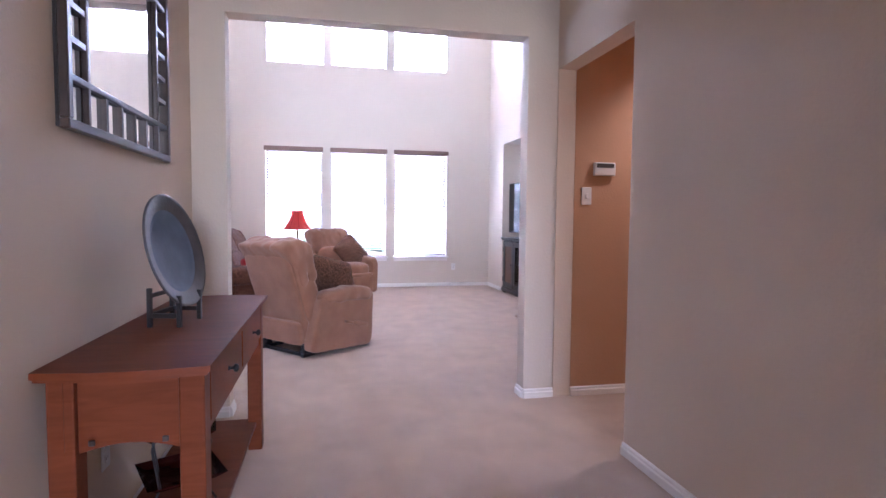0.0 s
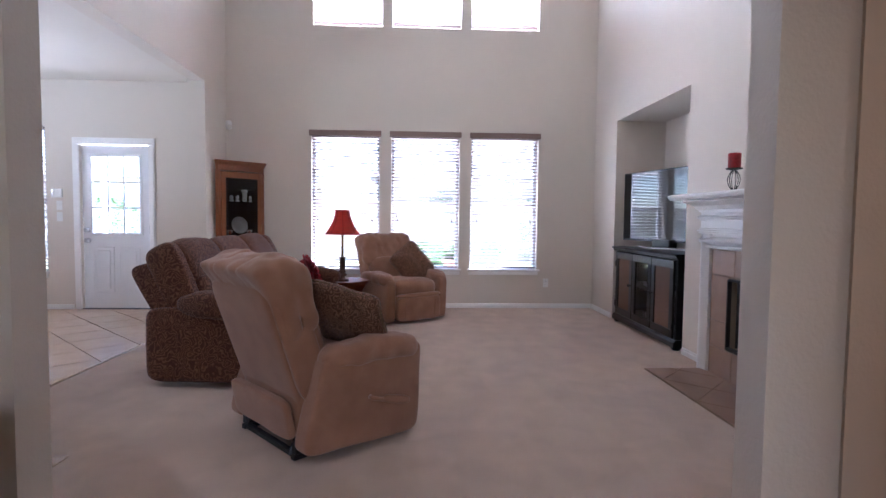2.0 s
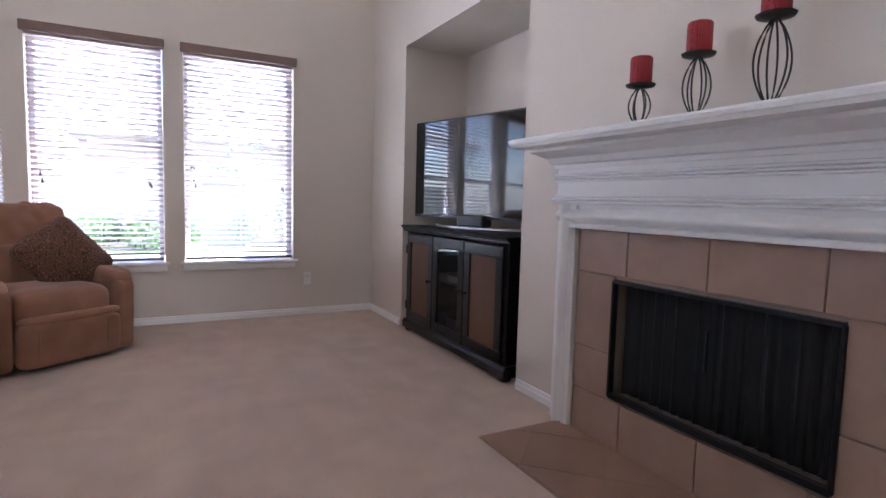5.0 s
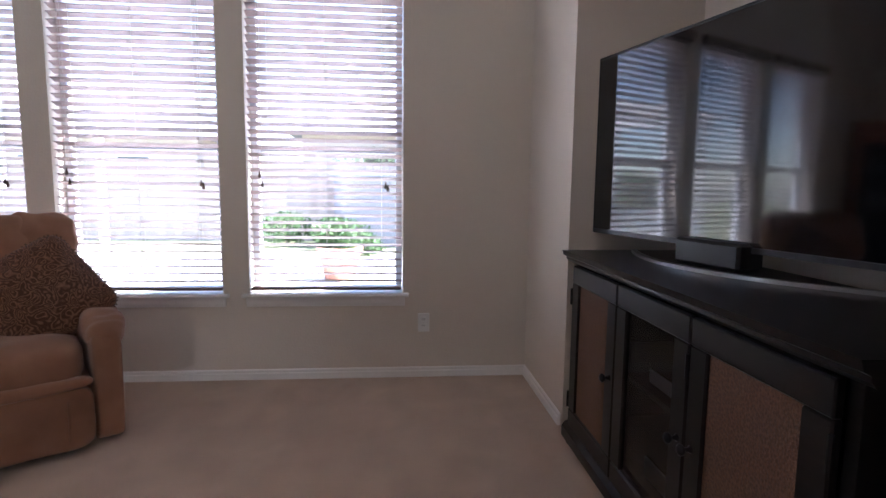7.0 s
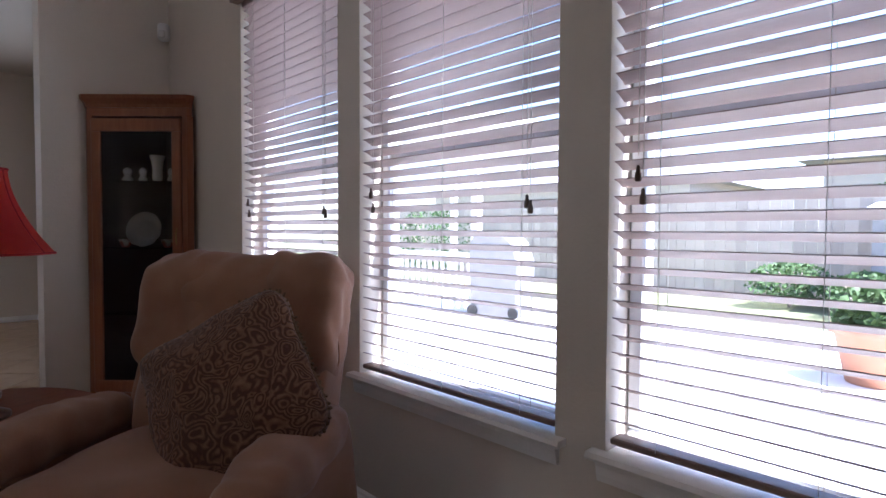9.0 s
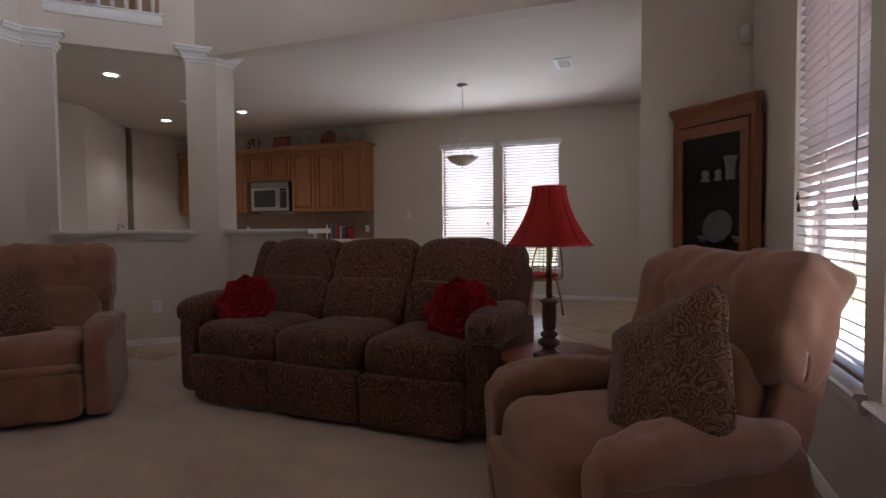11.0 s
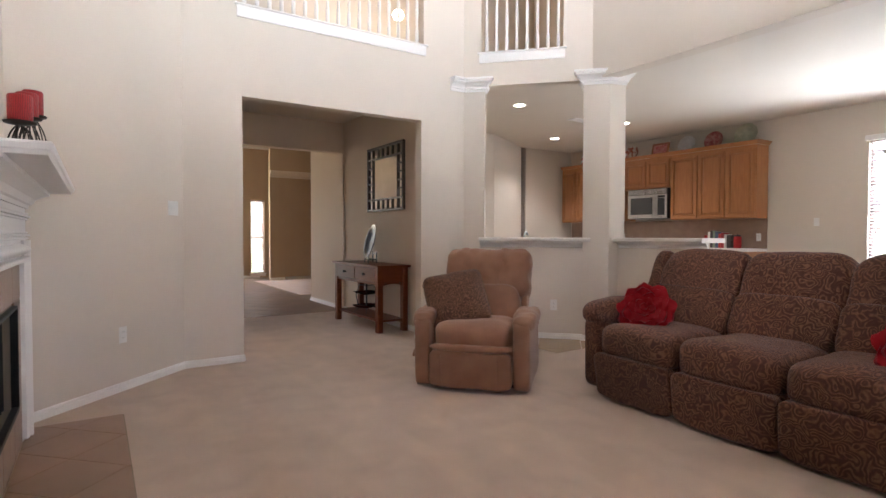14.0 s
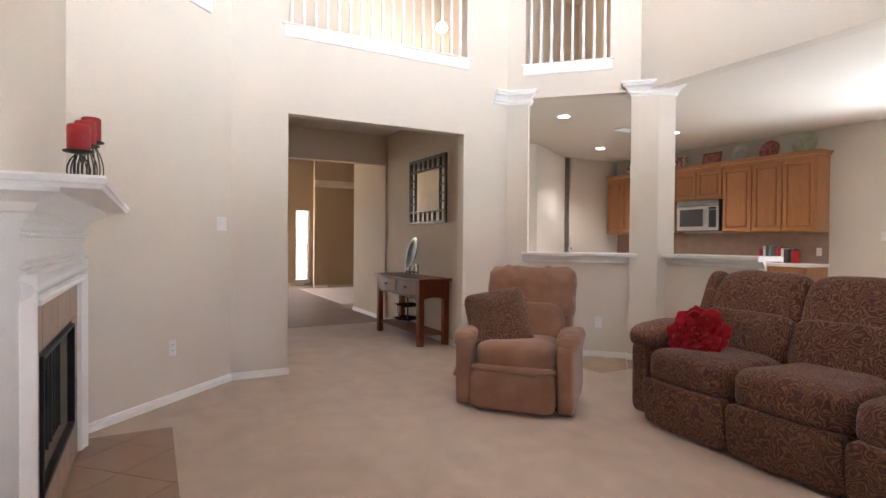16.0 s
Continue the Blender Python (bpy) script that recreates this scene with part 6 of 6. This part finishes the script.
for _y in (0.28, 0.90, 2.74, 3.21, 3.67):
    base_cabinet(_y, _y + 0.46)
_o = thing("kitchen_counter", Matrix(), "pale kitchen counter with a brown backsplash", "counter")
part("slab", box(FX + 0.003, -5.38, 0.25, 4.15, 0.87, 0.91, 0.006), M_COUNTER, _o)
part("backsplash", box(FX + 0.003, FX + 0.018, 0.25, 4.135, 0.911, 1.358), M_SPLASH, _o, "brown tiled backsplash")
for _i, (_y, _h, _t) in enumerate(((3.08, 0.20, 0.05), (3.135, 0.25, 0.035), (3.175, 0.27, 0.04), (3.22, 0.26, 0.03), (3.255, 0.25, 0.05), (3.31, 0.22, 0.035), (3.35, 0.24, 0.04), (3.40, 0.21, 0.035), (3.44, 0.20, 0.06))):
    _o = thing("book", pose(-5.81, _y + 0.22, 0.911), "cookbook standing on the kitchen counter", "book", "cookbooks")
    part("cover", box(-0.09, 0.08, 0, _t - 0.003, 0, _h, 0.003, 1), M_BOOK[_i % len(M_BOOK)], _o)
    part("pages", box(-0.092, 0.076, 0.004, _t - 0.007, 0.003, _h + 0.001), M_CERAMIC, _o)
_o = thing("canister", pose(-5.78, 3.80, 0.911), "red canister on the kitchen counter", "canister")
part("jar", lathe(((0.05, 0), (0.055, 0.01), (0.055, 0.17), (0.045, 0.18)), 20), M_REDCLOTH, _o, smooth=True)
part("lid", lathe(((0.05, 0.18), (0.05, 0.195), (0.012, 0.20), (0.012, 0.215)), 20), M_PLASTIC, _o, smooth=True)

for _y, _r, _m, _l in ((0.55, 0.14, M_FLORAL, "floral plate"), (1.62, 0.145, M_FLORAL, "floral plate"), (2.70, 0.15, M_CERAMIC, "cream plate with a dark motif"), (3.16, 0.15, M_PINKPLATE, "rose patterned plate"), (3.66, 0.17, M_GREENPLATE, "sage green oval plate")):
    scalloped_plate(pose(-5.80, _y + 0.24, 2.447 + _r * 0.97, 0, 76, 0), _r, _m, _l + " standing on the kitchen cabinets", "plates on the cabinets")
_o = thing("picture_tray", pose(-5.80, 2.42, 2.441, 0, -14, 0), "square red framed tray standing on the cabinets", "tray")
part("frame", box(0, 0.02, -0.17, 0.17, 0, 0.27, 0.006), M_CURIO, _o)
part("panel", box(0.018, 0.024, -0.13, 0.13, 0.04, 0.23), M_PINKPLATE, _o)


def faucet(m):
    ob = thing("faucet", m, "chrome kitchen faucet behind the bar", "faucet")
    pts = [(0, 0, 0), (0, 0, 0.16)] + [(0.09 - 0.09 * math.cos(a), 0, 0.16 + 0.07 * math.sin(a)) for a in [math.pi * i / 10 for i in range(1, 9)]]
    part("spout", tube(pts, 0.012, 10), M_SILVER, ob, smooth=True)
    part("base", lathe(((0.03, 0), (0.03, 0.01), (0.018, 0.03), (0.015, 0.05)), 16), M_SILVER, ob, smooth=True)
    part("lever", tube(((0, 0.0, 0.06), (0, 0.05, 0.11)), 0.007, 8), M_SILVER, ob, smooth=True)


_o = thing("sink_counter", Matrix(), "pale kitchen counter behind the bar wall", "counter")
part("slab", prism(((-1.33, 3.40), (-2.10, 4.17), (-2.50, 3.77), (-1.73, 3.00)), 0.87, 0.91), M_COUNTER, _o)
part("cabinet", prism(((-1.35, 3.40), (-2.10, 4.15), (-2.46, 3.79), (-1.71, 3.04)), 0.0, 0.869), M_OAK, _o)
faucet(pose(-1.68, 3.60, 0.91, 0, 0, 215))


def can_fitting(x, y):
    ob = thing("ceiling_light", pose(x, y, CL), "recessed round ceiling downlight, lit", "ceiling light", "recessed downlights")
    part("trim_ring", lathe(((0.095, 0.0), (0.092, -0.008), (0.068, -0.010), (0.066, -0.001)), 28, cap=False), M_TRIM, ob, smooth=True)
    part("lens", lathe(((0.002, -0.0045), (0.066, -0.0045), (0.066, -0.002), (0.002, -0.002)), 24), M_LED, ob, "glowing lens")


for _x, _y in ((-2.31, 2.78), (-4.44, 1.28), (-4.39, 2.80)):
    can_fitting(_x, _y)


def ceiling_vent(x, y, w, d, turn=0):
    ob = thing("ceiling_vent", pose(x, y, CL, 0, 0, turn), "white metal ceiling air vent", "vent", "ceiling vents")
    own = bmesh.new()
    for a, b, c, e in ((-w / 2, w / 2, -d / 2, -d / 2 + 0.025), (-w / 2, w / 2, d / 2 - 0.025, d / 2), (-w / 2, -w / 2 + 0.025, -d / 2, d / 2), (w / 2 - 0.025, w / 2, -d / 2, d / 2)):
        box(a, b, c, e, -0.008, -0.001, bm=own)
    part("frame", own, M_WHITEPL, ob)
    # dark sheet in place of the unlit duct above the slats
    part("backing", box(-w / 2 + 0.02, w / 2 - 0.02, -d / 2 + 0.02, d / 2 - 0.02, -0.002, -0.0005), M_DARKIN, ob)
    for i in range(6):
        y2 = -d / 2 + 0.035 + (d - 0.07) * i / 5
        part("slat", box(-w / 2 + 0.022, w / 2 - 0.022, -0.009, 0.009, -0.001, 0.001), M_WHITEPL, ob, m=pose(0, y2, -0.006, 35, 0, 0))


ceiling_vent(-3.76, 7.565, 0.36, 0.18, 0)
ceiling_vent(-3.67, 2.57, 0.36, 0.18, 0)


def pendant():
    ob = thing("pendant_lamp", pose(-4.18, 6.29, 0), "brushed metal pendant lamp with an alabaster glass bowl", "lamp")
    part("canopy", lathe(((0.065, CL - 0.002), (0.062, CL - 0.018), (0.02, CL - 0.03), (0.008, CL - 0.04)), 24), M_SILVER, ob, smooth=True)
    n = 20
    for i in range(n):
        z = CL - 0.04 - i * 0.026
        pts = [(0.007 * math.cos(a) * (i % 2), 0.007 * math.cos(a) * (1 - i % 2), z - 0.013 + 0.017 * math.sin(a)) for a in [2 * math.pi * k / 8 for k in range(8)]]
        part("chain_link", tube(pts, 0.0022, 5, closed=True), M_SILVER, ob)
    part("hub", lathe(((0.008, 2.27), (0.02, 2.25), (0.02, 2.20), (0.028, 2.19), (0.01, 2.17)), 16), M_SILVER, ob, smooth=True)
    for i in range(3):
        a = 2 * math.pi * i / 3 + 0.4
        pts = [(r * math.cos(a), r * math.sin(a), z) for r, z in ((0.015, 2.20), (0.05, 2.15), (0.10, 2.06), (0.145, 1.98), (0.17, 1.95))]
        part("arm", tube(pts, 0.006, 6), M_SILVER, ob, smooth=True)
    part("bowl", lathe(((0.02, 1.83), (0.08, 1.845), (0.15, 1.885), (0.20, 1.94), (0.195, 1.945), (0.145, 1.895), (0.08, 1.857), (0.02, 1.843)), 36), M_FROST, ob, "alabaster glass bowl", smooth=True)
    part("finial", lathe(((0.004, 1.79), (0.016, 1.80), (0.018, 1.815), (0.01, 1.83)), 14), M_SILVER, ob, smooth=True)


pendant()


def windsor_chair(m):
    ob = thing("dining_chair", m, "wooden spindle-back dining chair with a red seat pad", "chair")
    part("seat", soft(0.44, 0.42, 0.045, 4, 8, m=pose(0, 0, 0.44)), M_HEADBOARD, ob, smooth=True)
    part("seat_pad", soft(0.40, 0.38, 0.05, 3, 8, m=pose(0, 0, 0.487)), M_REDCLOTH, ob, "red seat pad", smooth=True)
    for sx in (-1, 1):
        for sy in (-1, 1):
            part("leg", tube(((sx * 0.15, sy * 0.14, 0.43), (sx * 0.19, sy * 0.18, 0.2), (sx * 0.21, sy * 0.20, 0.0)), 0.016, 8), M_HEADBOARD, ob, smooth=True)
        part("stretcher", tube(((sx * 0.19, -0.18, 0.2), (sx * 0.19, 0.18, 0.2)), 0.009, 6), M_HEADBOARD, ob)
    hoop = [(0.20 * math.cos(a), -0.19 - 0.10 * math.sin(a), 0.45 + 0.55 * math.sin(a)) for a in [math.pi * i / 16 for i in range(17)]]
    part("back_hoop", tube(hoop, 0.012, 8), M_HEADBOARD, ob, smooth=True)
    for i in range(5):
        x = -0.12 + 0.06 * i
        top = math.sqrt(max(0.0, 1 - (x / 0.20) ** 2))
        part("spindle", tube(((x * 0.8, -0.19, 0.45), (x, -0.19 - 0.10 * top, 0.45 + 0.55 * top)), 0.006, 6), M_HEADBOARD, ob)


windsor_chair(pose(-4.55, 7.18, 0, 0, 0, 120))


# ---- switches, outlets and sensors ----
def cover_plate(m, kind, gangs=1, label="", group=""):
    """On a wall: local x along it, z up, y out of it."""
    ob = thing("light_switch" if kind == "switch" else "power_outlet", m, label, "switch" if kind == "switch" else "outlet", group)
    w = 0.07 + 0.046 * (gangs - 1)
    part("plate", box(-w / 2, w / 2, 0.001, 0.006, -0.057, 0.057, 0.003, 1), M_WHITEPL, ob)
    for g in range(gangs):
        x = (g - (gangs - 1) / 2) * 0.046
        if kind == "switch":
            part("rocker", box(x - 0.008, x + 0.008, 0.005, 0.011, -0.017, 0.017, 0.002, 1), M_WHITEPL, ob)
        else:
            for z in (-0.02, 0.02):
                s = part("socket", box(x - 0.016, x + 0.016, 0.005, 0.008, z - 0.014, z + 0.014, 0.004, 2), M_WHITEPL, ob)
                for dx in (-0.006, 0.006):
                    part("slot", box(x + dx - 0.0012, x + dx + 0.0012, 0.0078, 0.0084, z - 0.004, z + 0.006), M_PLASTIC, s)


OUT, SWI = "white plastic power outlet on the wall", "white plastic light switch on the wall"
cover_plate(pose(2.19, NY, 0.335, 0, 0, 180), "outlet", 1, OUT, "power outlets")
cover_plate(pose(2.252, 3.822, 0.395, 0, 0, 45), "outlet", 1, OUT, "power outlets")
cover_plate(pose(1.885, 3.455, 1.312, 0, 0, 45), "switch", 2, "white double light switch on the angled wall", "light switches")
cover_plate(pose(-1.691, 4.061, 0.36, 0, 0, -45), "outlet", 1, OUT, "power outlets")
cover_plate(pose(1.735, 3.24, 1.31, 0, 0, 180), "switch", 1, SWI, "light switches")
cover_plate(pose(FX, 4.78, 1.295, 0, 0, -90), "switch", 1, SWI, "light switches")
cover_plate(pose(FX + 0.018, 4.02, 1.08, 0, 0, -90), "outlet", 1, "white power outlet on the backsplash", "power outlets")
cover_plate(pose(FX + 0.018, 1.56, 1.08, 0, 0, -90), "outlet", 1, "white power outlet on the backsplash", "power outlets")
cover_plate(pose(-3.93, DN, 1.29, 0, 0, 180), "switch", 1, SWI, "light switches")
cover_plate(pose(-3.93, DN, 1.15, 0, 0, 180), "switch", 1, SWI, "light switches")
cover_plate(pose(HX0, 2.0, 0.35, 0, 0, -90), "outlet", 1, OUT, "power outlets")
_o = thing("alarm_keypad", pose(-3.95, DN, 1.44, 0, 0, 180), "white alarm keypad beside the back door", "keypad")
part("case", box(-0.065, 0.065, 0.001, 0.028, -0.055, 0.055, 0.006), M_WHITEPL, _o)
part("flap", box(-0.06, 0.03, 0.028, 0.032, -0.05, 0.02, 0.003, 1), M_WHITEPL, _o)
part("speaker", box(0.038, 0.056, 0.028, 0.030, -0.045, 0.045), M_SILVER, _o)
_o = thing("thermostat", pose(1.852, 3.24, 1.492, 0, 0, 180), "white thermostat on the passage wall", "thermostat")
part("case", box(-0.075, 0.075, 0.001, 0.026, -0.05, 0.035, 0.006), M_WHITEPL, _o)
part("display", box(-0.06, 0.06, 0.026, 0.028, 0.0, 0.028), M_DARKIN, _o, "grey display")
part("button", box(0.03, 0.055, 0.026, 0.029, -0.035, -0.02, 0.001, 1), M_WHITEPL, _o)
_o = thing("motion_sensor", pose(WX + 0.045, NY - 0.045, 2.33, 0, 0, 225), "white motion sensor high in the room corner", "sensor")
part("case", soft(0.065, 0.055, 0.11, 5, 8), M_WHITEPL, _o, smooth=True)
part("lens", soft(0.045, 0.02, 0.05, 3, 6, m=pose(0, 0.026, -0.02)), M_CERAMIC, _o, smooth=True)

_o = thing("landing_lamp", pose(-0.92, 2.0, 0), "lit globe lamp hanging over the upper landing", "lamp")
part("globe", lathe(((0.01, 3.88), (0.05, 3.90), (0.075, 3.95), (0.05, 4.0), (0.02, 4.02)), 20), M_BULB, _o, smooth=True)
part("rod", tube(((0, 0, 4.02), (0, 0, TOP)), 0.01, 6), M_BRASS, _o)
_l = new("landing_glow", bpy.data.lights.new("landing_glow", "POINT"))
_l.data.energy, _l.data.shadow_soft_size, _l.data.color = 3.0, 0.1, WARM
_l.location = (-0.92, 2.15, 3.82)


# ---- garden ----
tagged(part("ground", box(-60, 60, 9.30, 80, -0.25, -0.15), M_GRASS), "mown lawn of the back garden", "lawn", kind="structure")
tagged(part("ground_around", prism(((-60, -60), (60, -60), (60, 9.3), (-60, 9.3)), -0.25, -0.16), M_GRASS), "lawn round the house", "lawn", kind="structure")
tagged(part("patio", box(-7.0, 6.5, 9.25, 15.2, -0.2, -0.06), M_PATIO), "pale concrete patio outside the windows", "patio", kind="structure")


def fence(x0, x1, y, count):
    ob = thing("garden_fence", Matrix(), "weathered wooden board fence behind the lawn", "fence")
    first = None
    w = (x1 - x0) / count
    for i in range(count):
        q = Matrix.Translation((x0 + w * i, y, -0.15))
        if first is None:
            first = part("board", box(0.004, w - 0.004, 0, 0.02, 0, 1.85), M_FENCE, ob, m=q)
        else:
            again(first, ob, q)
    for z in (0.25, 1.4):
        part("rail", box(x0, x1, y + 0.02, y + 0.06, z, z + 0.09), M_FENCE, ob)


fence(-14, 14, 19.0, 150)


def shrub(m, r, h, seed, label):
    ob = thing("shrub", m, label, "shrub", "garden shrubs")
    rnd = random.Random(seed)
    own = bmesh.new()
    for i in range(7):
        a = rnd.uniform(0, 6.28)
        tube(((0, 0, 0), (0.3 * r * math.cos(a), 0.3 * r * math.sin(a), 0.5 * h), (0.7 * r * math.cos(a), 0.7 * r * math.sin(a), 0.85 * h)), 0.012, 5, own)
    part("stem", own, M_FENCE, ob)
    vs, fs = [], []
    for i in range(1500):
        a, u = rnd.uniform(0, 6.28), rnd.random()
        rr = r * (0.35 + 0.65 * math.sqrt(rnd.random())) * (0.8 + 0.25 * math.sin(3 * a + seed))
        z = h * (0.12 + 0.88 * u)
        rr *= math.sqrt(max(0.05, 1 - (2 * u - 0.9) ** 2 * 0.75))
        c = Vector((rr * math.cos(a), rr * math.sin(a), z))
        d = Vector((rnd.uniform(-1, 1), rnd.uniform(-1, 1), rnd.uniform(-0.3, 1))).normalized()
        s = d.orthogonal().normalized()
        l, w = rnd.uniform(0.05, 0.09), rnd.uniform(0.02, 0.035)
        k = len(vs)
        vs += [c, c + d * l * 0.5 + s * w, c + d * l, c + d * l * 0.5 - s * w]
        fs.append((k, k + 1, k + 2, k + 3))
    me = bpy.data.meshes.new("leaves")
    me.from_pydata(vs, [], fs)
    me.materials.append(M_LEAF)
    lv = new("leaves", me)
    lv.parent = ob
    tagged(lv, kind="stuff")


for _i, (_x, _y, _r, _h) in enumerate(((0.75, 17.4, 0.75, 0.62), (-0.35, 17.9, 0.7, 0.7), (1.35, 15.9, 0.5, 0.45), (2.4, 18.2, 0.9, 0.8), (4.4, 18.0, 1.1, 1.5), (-8.0, 17.2, 1.2, 1.8))):
    shrub(pose(_x, _y, -0.15), _r, _h, _i + 1, "leafy green garden shrub on the lawn")
_o = thing("planter", pose(1.30, 12.9, -0.06), "terracotta planter with a leafy plant on the patio", "planter")
part("pot", lathe(((0.19, 0), (0.27, 0.36), (0.30, 0.37), (0.30, 0.43), (0.25, 0.43), (0.23, 0.3)), 24), material("terracotta", (0.52, 0.26, 0.17), 0.85, second=(0.44, 0.21, 0.13), scale=8), _o, smooth=True)
shrub(pose(1.30, 12.9, 0.22), 0.26, 0.42, 11, "small green plant growing in the planter")
for _i, (_x, _y, _r, _h) in enumerate(((3.3, 21.2, 1.5, 2.9), (5.4, 21.8, 1.7, 3.3), (1.2, 22.5, 1.4, 2.5))):
    shrub(pose(_x, _y, -0.15), _r, _h, _i + 20, "tall leafy bush rising behind the garden fence")


def pergola():
    ob = thing("pergola", Matrix(), "white painted garden pergola with a picket rail", "pergola")
    for x in (-5.9, -3.1):
        for y in (13.35, 15.8):
            part("post", box(x - 0.06, x + 0.06, y - 0.06, y + 0.06, -0.15, 2.45, 0.01, 1), M_TRIM, ob)
    for y in (13.35, 15.8):
        part("beam", box(-6.2, -2.8, y - 0.04, y + 0.04, 2.45, 2.62), M_TRIM, ob)
    for i in range(9):
        part("rafter", box(-6.02 + 0.375 * i, -5.98 + 0.375 * i, 13.0, 16.2, 2.62, 2.74), M_TRIM, ob)
    part("top_rail", box(-5.84, -3.16, 13.32, 13.38, 0.70, 0.76), M_TRIM, ob)
    first = None
    for i in range(20):
        q = Matrix.Translation((-5.75 + 0.132 * i, 13.35, 0))
        if first is None:
            first = part("picket", box(-0.022, 0.022, -0.015, 0.015, -0.05, 0.70), M_TRIM, ob, m=q)
        else:
            again(first, ob, q)


pergola()


def covered_grill(m):
    ob = thing("garden_grill", m, "dark blue-grey covered barbecue grill on the patio", "grill")
    side = [(-0.34, 0.0), (0.34, 0.0), (0.36, 0.72), (0.26, 0.98), (0.10, 1.12), (-0.26, 1.12), (-0.36, 0.98), (-0.36, 0.70)]
    own = prism(side, -0.27, 0.27)
    bmesh.ops.bevel(own, geom=own.edges[:], offset=0.03, segments=2, affect="EDGES", profile=0.5)
    own.transform(pose(0, 0, 0, 90, 0, 0))
    part("cover", own, M_ROOF, ob, smooth=False)
    for x in (-0.3, 0.3):
        part("wheel", lathe(((0.02, -0.02), (0.07, -0.02), (0.075, 0), (0.07, 0.02), (0.02, 0.02)), 16, m=pose(x, -0.29, 0.075, 90, 0, 0)), M_PLASTIC, ob)


covered_grill(pose(-2.72, 13.45, -0.06, 0, 0, 12))


# added block for the dark blue-grey patch at the fence, built like a shed
def garden_shed(m):
    ob = thing("garden_shed", m, "low dark grey block added in front of the fence", "shed")
    part("wall", box(-1.05, 1.05, -0.5, 0.5, 0, 1.55), M_ROOF, ob)
    own = prism(((-0.62, 1.52), (0.62, 1.66), (0.62, 1.72), (-0.62, 1.58)), -1.12, 1.12)
    own.transform(Matrix(((0, 0, 1, 0), (1, 0, 0, 0), (0, 1, 0, 0), (0, 0, 0, 1))))
    part("roof", own, M_ROOF, ob)
    for i in range(7):
        part("board", box(-1.04 + 0.30 * i, -0.755 + 0.30 * i, -0.52, -0.501, 0.02, 1.50), M_ROOF, ob)
    part("door_handle", box(0.35, 0.37, -0.55, -0.52, 0.75, 0.90), M_SILVER, ob)


garden_shed(pose(1.75, 18.2, -0.15))


def neighbour(m):
    ob = thing("house", m, "neighbouring brick house with a grey shingle roof", "house")
    part("wall", box(-6, 6, -4, 4, -0.2, 2.9), M_SIDING, ob)
    own = bmesh.new()
    a = [own.verts.new(p) for p in ((-6.5, -4.5, 2.85), (6.5, -4.5, 2.85), (6.5, 4.5, 2.85), (-6.5, 4.5, 2.85), (-2.5, 0, 5.4), (2.5, 0, 5.4))]
    for f in ((0, 1, 5, 4), (2, 3, 4, 5), (1, 2, 5), (3, 0, 4), (3, 2, 1, 0)):
        own.faces.new([a[i] for i in f])
    part("roof", own, M_ROOF, ob)
    for x in (-3.5, 0.5, 3.8):
        w = part("window", box(x - 0.6, x + 0.6, -4.05, -4.0, 0.9, 2.2), M_TRIM, ob)
        part("pane", box(x - 0.52, x + 0.52, -4.07, -4.05, 0.98, 2.12), M_SCREEN, w)


neighbour(pose(5.0, 28.0, 0))
neighbour(pose(-11.0, 30.0, 0))


# ---- floor tiles, last ----
diagonal_tiles(_kf, FX + 0.02, -2.02, 4.6, DN - 0.01, 0.42, -0.004, 0.002, M_TILE, 0.008, -3.0, 7.0)
diagonal_tiles(_kf, FX + 0.02, -1.2, 0.3, 4.6, 0.42, -0.004, 0.002, M_TILE, 0.008, -3.0, 7.0, far=lambda x, y: True)
diagonal_tiles(_ff, HX0 + 0.02, HX1 - 0.01, -5.98, 0.84, 0.33, -0.004, 0.002, M_FOYER, 0.006, 0.4, 0.0)
